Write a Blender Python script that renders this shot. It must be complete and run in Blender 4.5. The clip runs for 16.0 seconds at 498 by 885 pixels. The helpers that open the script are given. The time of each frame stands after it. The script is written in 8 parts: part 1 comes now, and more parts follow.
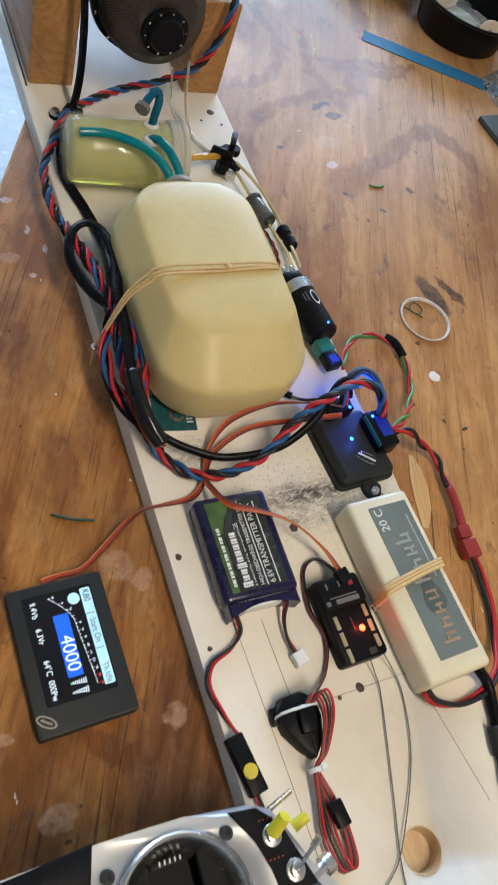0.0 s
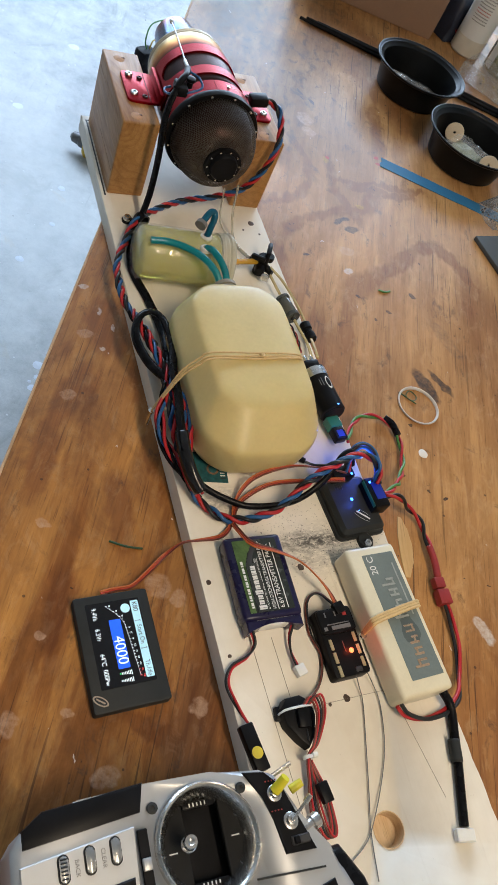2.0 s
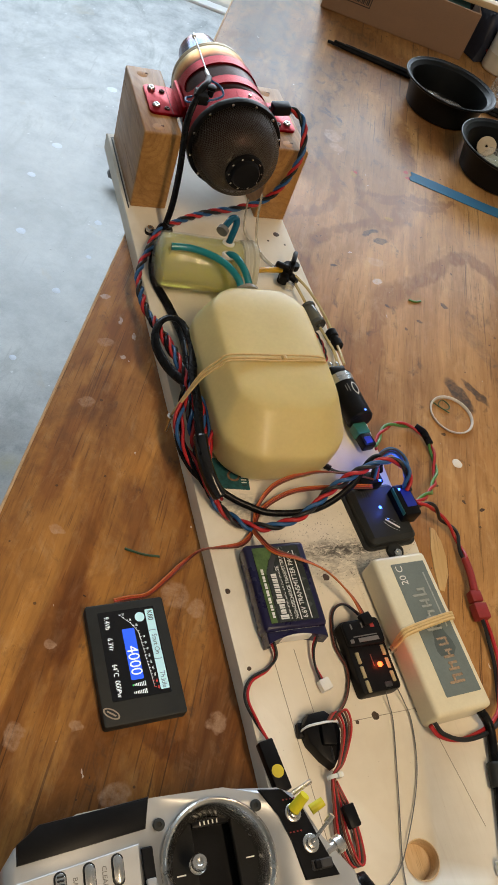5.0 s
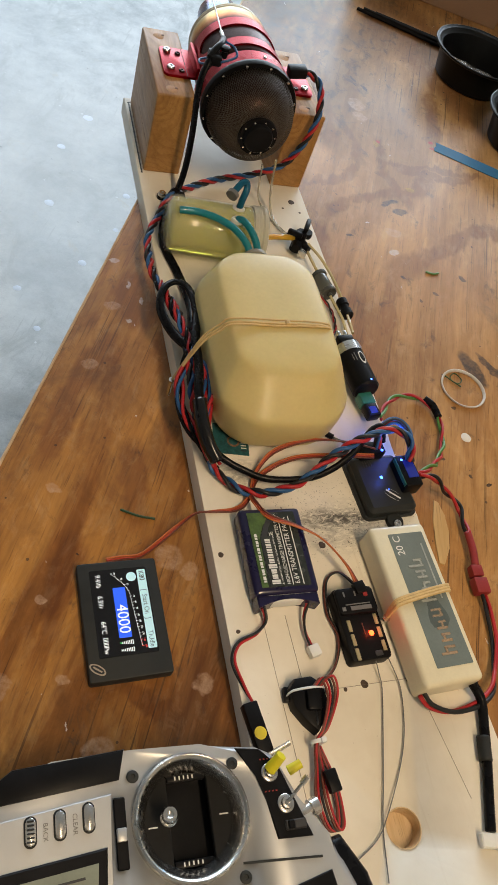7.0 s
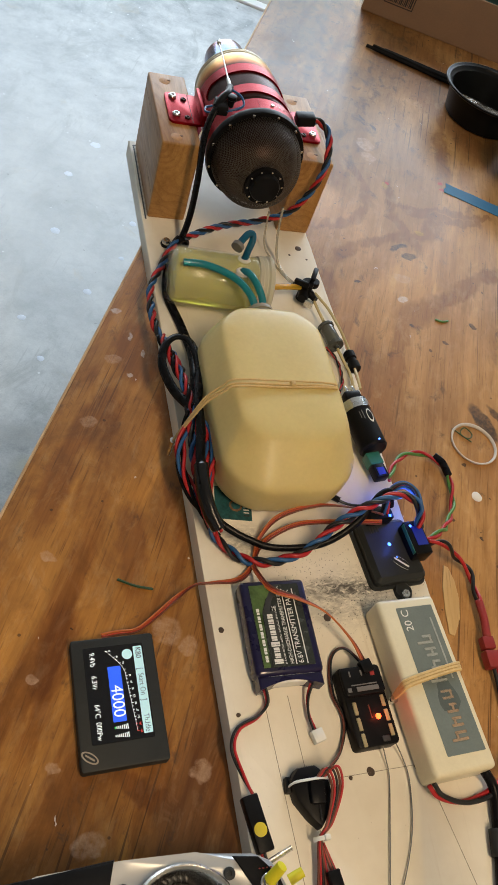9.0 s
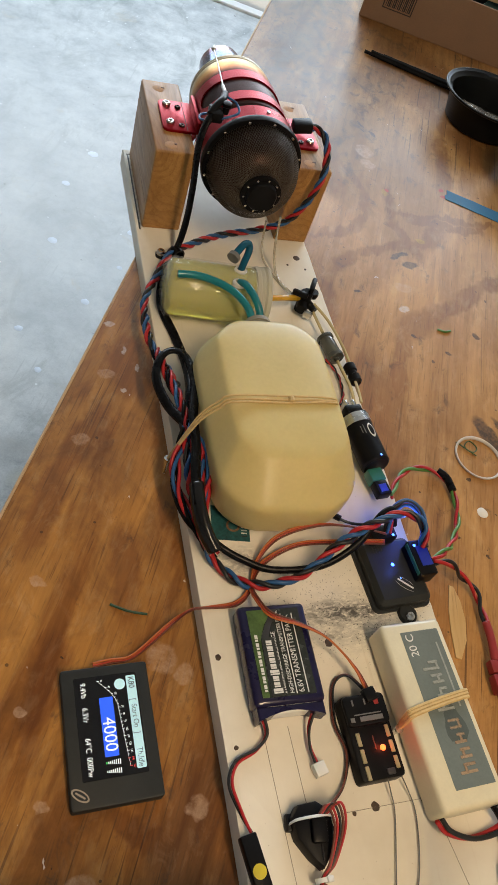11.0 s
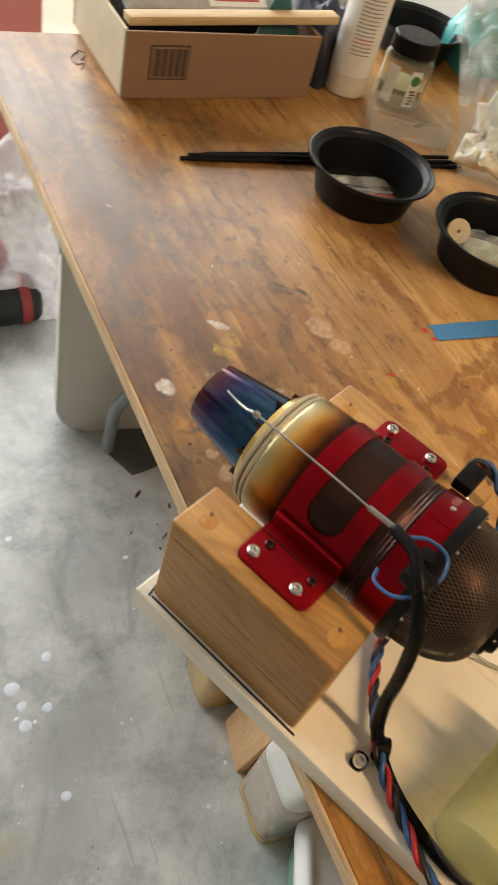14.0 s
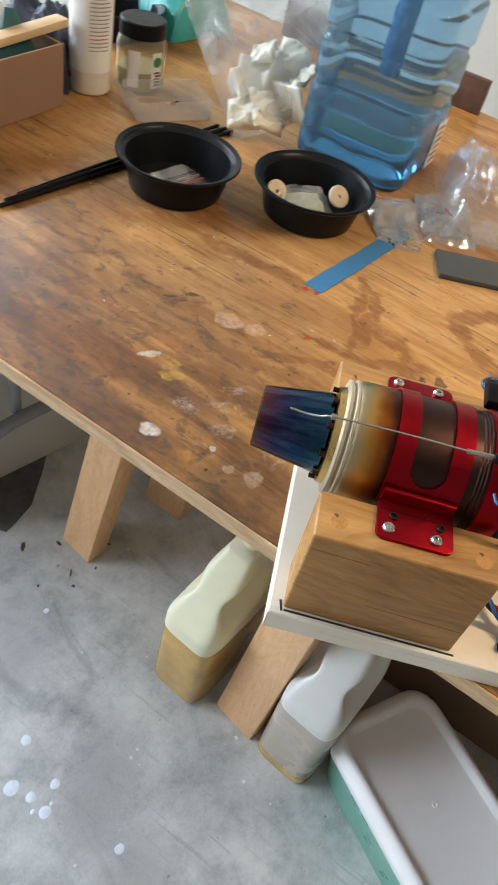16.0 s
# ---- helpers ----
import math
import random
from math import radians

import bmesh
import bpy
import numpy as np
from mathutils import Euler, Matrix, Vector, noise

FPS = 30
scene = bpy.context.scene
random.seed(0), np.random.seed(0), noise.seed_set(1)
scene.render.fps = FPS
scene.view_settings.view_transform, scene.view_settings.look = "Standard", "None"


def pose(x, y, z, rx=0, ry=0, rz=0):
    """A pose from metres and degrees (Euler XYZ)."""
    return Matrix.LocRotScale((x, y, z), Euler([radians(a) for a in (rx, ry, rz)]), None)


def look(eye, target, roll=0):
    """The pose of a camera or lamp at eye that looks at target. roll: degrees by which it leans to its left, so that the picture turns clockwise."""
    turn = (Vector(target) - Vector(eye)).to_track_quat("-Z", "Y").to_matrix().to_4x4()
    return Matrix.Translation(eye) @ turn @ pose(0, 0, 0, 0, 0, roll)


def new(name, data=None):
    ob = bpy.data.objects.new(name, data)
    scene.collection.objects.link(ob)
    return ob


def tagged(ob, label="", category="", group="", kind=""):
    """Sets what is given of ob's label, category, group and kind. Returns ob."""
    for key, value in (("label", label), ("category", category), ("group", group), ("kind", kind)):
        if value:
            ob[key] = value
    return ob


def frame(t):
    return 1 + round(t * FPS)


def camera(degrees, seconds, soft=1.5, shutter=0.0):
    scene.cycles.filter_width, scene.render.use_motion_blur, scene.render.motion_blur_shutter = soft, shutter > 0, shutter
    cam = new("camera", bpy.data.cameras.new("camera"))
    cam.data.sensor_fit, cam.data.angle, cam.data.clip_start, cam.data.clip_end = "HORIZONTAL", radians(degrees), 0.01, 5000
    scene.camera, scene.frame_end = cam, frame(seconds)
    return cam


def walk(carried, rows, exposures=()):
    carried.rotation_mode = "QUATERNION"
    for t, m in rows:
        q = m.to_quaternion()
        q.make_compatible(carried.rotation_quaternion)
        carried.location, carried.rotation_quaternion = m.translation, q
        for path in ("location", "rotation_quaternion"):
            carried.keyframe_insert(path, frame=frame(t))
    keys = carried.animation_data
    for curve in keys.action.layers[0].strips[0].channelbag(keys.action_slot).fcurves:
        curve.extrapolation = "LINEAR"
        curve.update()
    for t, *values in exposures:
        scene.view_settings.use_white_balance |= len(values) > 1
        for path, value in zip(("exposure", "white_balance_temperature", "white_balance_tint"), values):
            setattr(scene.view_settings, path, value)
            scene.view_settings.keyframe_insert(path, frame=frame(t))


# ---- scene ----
cam = camera(36.7, 16.0, shutter=0.4)
PATH = [
    (0, (-0.129, -0.159, 0.45), (0.682, 0.683, -1.172), 30.3),
    (0.5, (-0.15, -0.178, 0.454), (0.668, 0.643, -1.176), 31.8),
    (1, (-0.17, -0.188, 0.477), (0.656, 0.659, -1.136), 32.9),
    (1.5, (-0.203, -0.184, 0.515), (0.643, 0.714, -1.06), 33.4),
    (2, (-0.2, -0.215, 0.542), (0.628, 0.769, -0.99), 31.4),
    (2.5, (-0.202, -0.241, 0.541), (0.607, 0.803, -0.961), 29.5),
    (3, (-0.208, -0.248, 0.547), (0.588, 0.835, -0.935), 28.2),
    (3.5, (-0.217, -0.245, 0.553), (0.554, 0.869, -0.918), 26.4),
    (4, (-0.205, -0.236, 0.546), (0.543, 0.881, -0.935), 25.5),
    (4.2, (-0.195, -0.234, 0.537), (0.551, 0.879, -0.948), 25.6),
    (6.3, (-0.155, -0.23, 0.505), (0.512, 0.854, -1.038), 25.3),
    (6.5, (-0.149, -0.239, 0.509), (0.511, 0.842, -1.039), 25.3),
    (7, (-0.148, -0.245, 0.508), (0.496, 0.832, -1.049), 25.4),
    (7.5, (-0.146, -0.238, 0.501), (0.488, 0.842, -1.059), 25.2),
    (8, (-0.14, -0.228, 0.501), (0.491, 0.859, -1.055), 25.1),
    (8.5, (-0.139, -0.209, 0.513), (0.49, 0.893, -1.034), 24.8),
    (9, (-0.14, -0.201, 0.514), (0.49, 0.911, -1.024), 24.9),
    (11.5, (-0.129, -0.179, 0.502), (0.498, 0.948, -1.027), 23.9),
    (12, (-0.134, -0.175, 0.5), (0.512, 0.943, -1.027), 23.7),
    (12.3, (-0.14, -0.159, 0.497), (0.522, 0.951, -1.029), 23.7),
    (12.5, (-0.156, -0.116, 0.503), (0.535, 0.965, -1.031), 23.8),
    (12.7, (-0.177, -0.058, 0.499), (0.604, 0.972, -1.026), 24.6),
    (13, (-0.201, 0.03, 0.49), (0.686, 0.964, -1.04), 22.9),
    (13.2, (-0.229, 0.126, 0.477), (0.738, 0.978, -1.053), 22.2),
    (13.5, (-0.233, 0.26, 0.471), (0.778, 1.063, -1.057), 18.9),
    (13.7, (-0.211, 0.341, 0.465), (0.845, 1.11, -1.05), 18.0),
    (14, (-0.203, 0.428, 0.468), (0.964, 1.058, -1.03), 19.1),
    (14.2, (-0.212, 0.462, 0.46), (1.005, 1.0, -1.033), 19.1),
    (14.5, (-0.272, 0.52, 0.459), (0.991, 0.884, -1.049), 18.1),
    (15, (-0.304, 0.584, 0.484), (1.004, 0.82, -1.011), 16.8),
    (15.5, (-0.316, 0.59, 0.487), (1.035, 0.769, -0.976), 16.4),
    (16, (-0.301, 0.619, 0.479), (1.094, 0.637, -0.953), 15.6),
]
walk(cam, [(t, look(eye, target, roll)) for t, eye, target, roll in PATH],
     ((0.0, 0.36, 5550, 10), (1.5, 0.34, 5700, 10), (2.5, 0.19, 6100, 11), (3.5, 0.10, 6250, 11), (4.2, 0.09, 6550, 11), (6.5, 0.10, 6850, 11), (9.2, 0.10, 6850, 11), (12.5, 0.14, 6850, 11), (13.0, 0.31, 7500, 12), (13.5, 0.56, 7600, 12), (14.0, 0.66, 8600, 16), (14.6, 0.83, 7250, 15), (16.0, 0.91, 7000, 15)))

# ---- world, sun, large lights ----
world = bpy.data.worlds.new("sky")
scene.world = world
world.use_nodes = True
wn = world.node_tree
sky = wn.nodes.new("ShaderNodeTexSky")
sky.sky_type, sky.sun_disc = "NISHITA", False
sky.sun_elevation, sky.sun_rotation = radians(48), radians(200)
wn.nodes["Background"].inputs["Strength"].default_value = 0.12
wn.links.new(sky.outputs[0], wn.nodes["Background"].inputs["Color"])

ROOM = pose(-0.18, 0, 0, 0, 0, -22.6)      # x across the table from its long edge, y along that edge towards the garage door
FLOOR = -0.757                             # the table top is z = 0
DOOR_Y, CEIL, LEFT, RIGHT, BACK = 3.02, 1.75, -4.2, 1.75, -2.6


def lamp(name, kind, m, energy, colour, size=None, size_y=None, angle=None):
    data = bpy.data.lights.new(name, kind)
    data.energy, data.color = energy, colour
    if kind == "AREA":
        data.shape, data.size, data.size_y = "RECTANGLE", size, size_y
    if angle:
        data.angle = radians(angle)
    ob = new(name, data)
    ob.matrix_world = m
    return ob


def room(x, y, z):
    return ROOM @ Vector((x, y, z))


lamp("sun", "SUN", look((0, 0, 5), (1.2, -0.6, 0)), 2.6, (1.0, 0.95, 0.88), angle=0.5)
lamp("door_daylight", "AREA", look(room(-0.45, DOOR_Y + 0.1, 0.86), room(-0.45, 0, -0.40)), 94, (0.72, 0.86, 1.0), 3.6, 1.18)
lamp("ceiling_lamp_light", "AREA", look(room(0.75, -0.75, CEIL - 0.09), room(0.75, -0.75, 0)), 21.5, (1.0, 0.77, 0.50), 0.12, 1.15)

# the lit indicators of the control box
lamp("indicator_glow", "POINT", pose(0.1795, 0.0765, 0.0495), 0.032, (0.05, 0.14, 1.0)).data.shadow_soft_size = 0.002
lamp("indicator_glow", "POINT", pose(0.158, 0.046, 0.0365), 0.003, (0.05, 0.14, 1.0)).data.shadow_soft_size = 0.002
lamp("indicator_glow", "POINT", pose(0.1725, 0.1165, 0.0415), 0.006, (0.05, 0.14, 1.0)).data.shadow_soft_size = 0.002
lamp("status_glow", "POINT", pose(0.1122, -0.0806, 0.0360), 0.004, (1.0, 0.10, 0.03)).data.shadow_soft_size = 0.002

# ---- materials ----


def nodes_of(name):
    m = bpy.data.materials.new(name)
    m.use_nodes = True
    t = m.node_tree
    return m, t, t.nodes["Principled BSDF"]


def noise_node(t, coord, scale, detail=4, rough=0.6, stretch=(1, 1, 1), distort=0.0):
    mp = t.nodes.new("ShaderNodeMapping")
    mp.inputs["Scale"].default_value = stretch
    t.links.new(coord, mp.inputs["Vector"])
    n = t.nodes.new("ShaderNodeTexNoise")
    n.inputs["Scale"].default_value, n.inputs["Detail"].default_value = scale, detail
    n.inputs["Roughness"].default_value, n.inputs["Distortion"].default_value = rough, distort
    t.links.new(mp.outputs[0], n.inputs["Vector"])
    return n.outputs["Fac"]


def ramp(t, fac, stops):
    r = t.nodes.new("ShaderNodeValToRGB")
    els = r.color_ramp.elements
    while len(els) < len(stops):
        els.new(0.5)
    for e, (p, c) in zip(els, stops):
        e.position, e.color = p, (*c, 1) if len(c) == 3 else c
    t.links.new(fac, r.inputs["Fac"])
    return r.outputs["Color"]


def grey(v):
    return (v, v, v)


def mixc(t, fac, a, b, mode="MIX"):
    n = t.nodes.new("ShaderNodeMix")
    n.data_type, n.blend_type = "RGBA", mode
    for sock, val in ((n.inputs["Factor"], fac), (n.inputs["A"], a), (n.inputs["B"], b)):
        if isinstance(val, (int, float)):
            sock.default_value = val
        elif isinstance(val, tuple):
            sock.default_value = (*val, 1)
        else:
            t.links.new(val, sock)
    return n.outputs["Result"]


def bump(t, bsdf, height, strength, dist):
    b = t.nodes.new("ShaderNodeBump")
    b.inputs["Strength"].default_value, b.inputs["Distance"].default_value = strength, dist
    t.links.new(height, b.inputs["Height"])
    t.links.new(b.outputs[0], bsdf.inputs["Normal"])


def surface(name, base, rough=0.5, metal=0.0, vary=0.18, scale=40, fine=600, bumpy=0.15, trans=0.0, ior=1.45, coat=0.0,
            subsurface=0.0, emit=None, power=0.0, alpha=1.0, spec=0.5):
    """A plain surface with a broad and a fine variation."""
    m, t, b = nodes_of(name)
    co = t.nodes.new("ShaderNodeTexCoord").outputs["Object"]
    big = noise_node(t, co, scale, 4)
    small = noise_node(t, co, fine, 2)
    lo, hi = tuple(c * (1 - vary) for c in base), tuple(min(1, c * (1 + vary)) for c in base)
    col = ramp(t, big, [(0.3, lo), (0.7, hi)])
    t.links.new(mixc(t, 0.25, col, ramp(t, small, [(0.35, lo), (0.65, hi)])), b.inputs["Base Color"])
    rr = ramp(t, big, [(0.25, grey(max(0.02, rough * 0.8))), (0.75, grey(min(1, rough * 1.25)))])
    t.links.new(rr, b.inputs["Roughness"])
    b.inputs["Metallic"].default_value, b.inputs["IOR"].default_value = metal, ior
    b.inputs["Transmission Weight"].default_value, b.inputs["Coat Weight"].default_value = trans, coat
    b.inputs["Alpha"].default_value, b.inputs["Specular IOR Level"].default_value = alpha, spec
    if subsurface:
        b.inputs["Subsurface Weight"].default_value = subsurface
        b.inputs["Subsurface Radius"].default_value = (0.02, 0.015, 0.008)
    if emit:
        b.inputs["Emission Color"].default_value, b.inputs["Emission Strength"].default_value = (*emit, 1), power
    if bumpy:
        bump(t, b, small, bumpy, 0.0004)
    return m


def mathn(t, op, a, b2=None, c2=None, clamp=False):
    n = t.nodes.new("ShaderNodeMath")
    n.operation, n.use_clamp = op, clamp
    for k, v in enumerate((a, b2, c2)):
        if v is None:
            continue
        if isinstance(v, (int, float)):
            n.inputs[k].default_value = v
        else:
            t.links.new(v, n.inputs[k])
    return n.outputs[0]


def blot_mask(t, coord, x, y, rx, ry, turn=0.0, soft=0.35, after=None):
    """1 inside an uneven oval of the plan, 0 outside it; worked out after another mask, if one is given."""
    if after is not None:
        n = t.nodes.new("ShaderNodeVectorMath")
        n.operation = "MULTIPLY_ADD"
        t.links.new(after, n.inputs[0])
        n.inputs[1].default_value = (1e-9, 1e-9, 0)
        t.links.new(coord, n.inputs[2])
        coord = n.outputs[0]
    mp = t.nodes.new("ShaderNodeMapping")
    mp.vector_type = "TEXTURE"
    mp.inputs["Location"].default_value = (x, y, 0)
    mp.inputs["Rotation"].default_value = (0, 0, radians(turn))
    mp.inputs["Scale"].default_value = (rx, ry, 1)
    t.links.new(coord, mp.inputs["Vector"])
    ln = t.nodes.new("ShaderNodeVectorMath")
    ln.operation = "LENGTH"
    t.links.new(mp.outputs[0], ln.inputs[0])
    return mathn(t, "MULTIPLY_ADD", ln.outputs["Value"], -1 / soft, 1 / soft + 0.5, True)


def flecks(t, coord, scale, keep, size):
    """Few, ragged, scattered specks."""
    v = t.nodes.new("ShaderNodeTexVoronoi")
    v.inputs["Scale"].default_value = scale
    t.links.new(coord, v.inputs["Vector"])
    sp = t.nodes.new("ShaderNodeSeparateColor")
    t.links.new(v.outputs["Color"], sp.inputs[0])
    chosen = mathn(t, "GREATER_THAN", sp.outputs[0], keep)
    reach = mathn(t, "MULTIPLY", sp.outputs[1], size)
    near = mathn(t, "LESS_THAN", v.outputs["Distance"], reach)
    return mathn(t, "MULTIPLY", chosen, near)


def film(name, base, lo, hi):
    """Thin clear plastic: mostly seen through, whiter along its folds."""
    m = surface(name, base, 0.14, vary=0.03, scale=30, bumpy=0.3)
    t = m.node_tree
    co = t.nodes.new("ShaderNodeTexCoord").outputs["Object"]
    t.links.new(ramp(t, noise_node(t, co, 15, 3, 0.5, (1, 1, 1), 1.0), [(0.42, grey(lo)), (0.66, grey(hi))]), t.nodes["Principled BSDF"].inputs["Alpha"])
    return m


def wood(name, dark, mid, light, axis="Y", rough=0.55, density=1.0, coat=0.0, stains=0.0, rings=0.0, grain=1.0):
    """Sawn or peeled wood: long fibres along an axis, broad figure, pores and stains."""
    m, t, b = nodes_of(name)
    co = t.nodes.new("ShaderNodeTexCoord").outputs["Object"]
    st = {"X": (0.08, 1, 1), "Y": (1, 0.08, 1), "Z": (1, 1, 0.08)}[axis]
    figure = noise_node(t, co, 9 * density, 5, 0.62, tuple(0.25 if s < 1 else 1 for s in st), 1.6)
    fibre = noise_node(t, co, 150 * density, 6, 0.65, st, 0.6)
    pores = noise_node(t, co, 700 * density, 3, 0.6, tuple(0.04 if s < 1 else 1 for s in st))
    col = ramp(t, figure, [(0.32, dark), (0.5, mid), (0.68, light)])
    col = mixc(t, 0.36 * grain, col, ramp(t, fibre, [(0.3, dark), (0.68, light)]))
    col = mixc(t, ramp(t, pores, [(0.30, grey(0.5 * grain)), (0.42, grey(0))]), col, tuple(c * 0.45 for c in dark))
    if rings:
        slow = noise_node(t, co, 7, 2, 0.4, tuple(0.22 if s < 1 else 1 for s in st), 0.5)
        saw = mathn(t, "FRACT", mathn(t, "MULTIPLY", slow, 48.0))
        col = mixc(t, ramp(t, saw, [(0.45, grey(0)), (0.93, grey(rings)), (1.0, grey(0))]), col, mixc(t, 1.0, col, (0.50, 0.36, 0.25), "MULTIPLY"))
        patch = noise_node(t, co, 24, 4, 0.6, tuple(0.3 if s < 1 else 1 for s in st), 0.5)
        col = mixc(t, ramp(t, patch, [(0.60, grey(0)), (0.72, grey(0.7 * rings))]), col, tuple(c * 0.55 for c in dark))
    if stains:
        blot = noise_node(t, co, 5.5, 6, 0.66, (1, 0.6, 1), 0.9)
        col = mixc(t, ramp(t, blot, [(0.52, grey(0)), (0.72, grey(stains))]), col, tuple(c * 0.42 for c in dark))
        grime = noise_node(t, co, 46, 5, 0.75, (1, 0.5, 1), 0.4)
        col = mixc(t, ramp(t, grime, [(0.66, grey(0)), (0.74, grey(0.75 * stains))]), col, (0.035, 0.025, 0.02))
        bare = noise_node(t, co, 120, 5, 0.7)
        col = mixc(t, ramp(t, bare, [(0.70, grey(0)), (0.76, grey(0.5 * stains))]), col, (0.62, 0.52, 0.42))
    t.links.new(col, b.inputs["Base Color"])
    t.links.new(ramp(t, fibre, [(0.3, grey(rough * 1.15)), (0.7, grey(rough * 0.8))]), b.inputs["Roughness"])
    b.inputs["Coat Weight"].default_value, b.inputs["Coat Roughness"].default_value = coat, 0.32
    bump(t, b, fibre, 0.25, 0.0006)
    return m


def painted_board():
    """Off-white paint over sawn timber, with soot, scuffs and pencil dirt."""
    m, t, b = nodes_of("white_board_paint")
    co = t.nodes.new("ShaderNodeTexCoord").outputs["Object"]
    grain = noise_node(t, co, 120, 5, 0.6, (1, 0.06, 1), 0.5)
    cloud = noise_node(t, co, 14, 5, 0.6)
    col = ramp(t, cloud, [(0.3, (0.70, 0.64, 0.53)), (0.65, (0.82, 0.77, 0.67))])
    col = mixc(t, ramp(t, grain, [(0.62, grey(0)), (0.74, grey(0.3))]), col, (0.52, 0.43, 0.31))
    specks = noise_node(t, co, 420, 3, 0.6)
    col = mixc(t, ramp(t, specks, [(0.70, grey(0)), (0.78, grey(0.55))]), col, (0.25, 0.18, 0.12))
    # soot blown over one stretch of the board
    puffs = noise_node(t, co, 150, 7, 0.72, (1, 2.0, 1), 0.8)
    for x, y, rx, ry, most in ((0.104, 0.0165, 0.024, 0.008, 0.85), (0.134, 0.0165, 0.022, 0.005, 0.95), (0.120, 0.0100, 0.040, 0.020, 0.45), (0.098, -0.001, 0.006, 0.003, 0.6), (0.040, 0.062, 0.018, 0.012, 0.5)):
        spot = blot_mask(t, co, x, y, rx, ry, 0, 1.0)
        col = mixc(t, mathn(t, "MULTIPLY", spot, ramp(t, puffs, [(0.36, grey(0)), (0.58, grey(most))])), col, (0.045, 0.040, 0.038))
    cloud2 = mathn(t, "MAXIMUM", blot_mask(t, co, 0.112, 0.016, 0.060, 0.030, 0, 1.0), blot_mask(t, co, 0.150, 0.0, 0.040, 0.028, 0, 1.0))
    loose = mathn(t, "MAXIMUM", flecks(t, co, 820, 0.62, 0.42), flecks(t, co, 420, 0.86, 0.30))
    thick = mathn(t, "MULTIPLY", cloud2, ramp(t, puffs, [(0.34, grey(0)), (0.52, grey(1))]))
    col = mixc(t, mathn(t, "MULTIPLY", loose, thick), col, (0.035, 0.030, 0.028))
    t.links.new(col, b.inputs["Base Color"])
    b.inputs["Roughness"].default_value = 0.5
    bump(t, b, grain, 0.2, 0.0008)
    return m


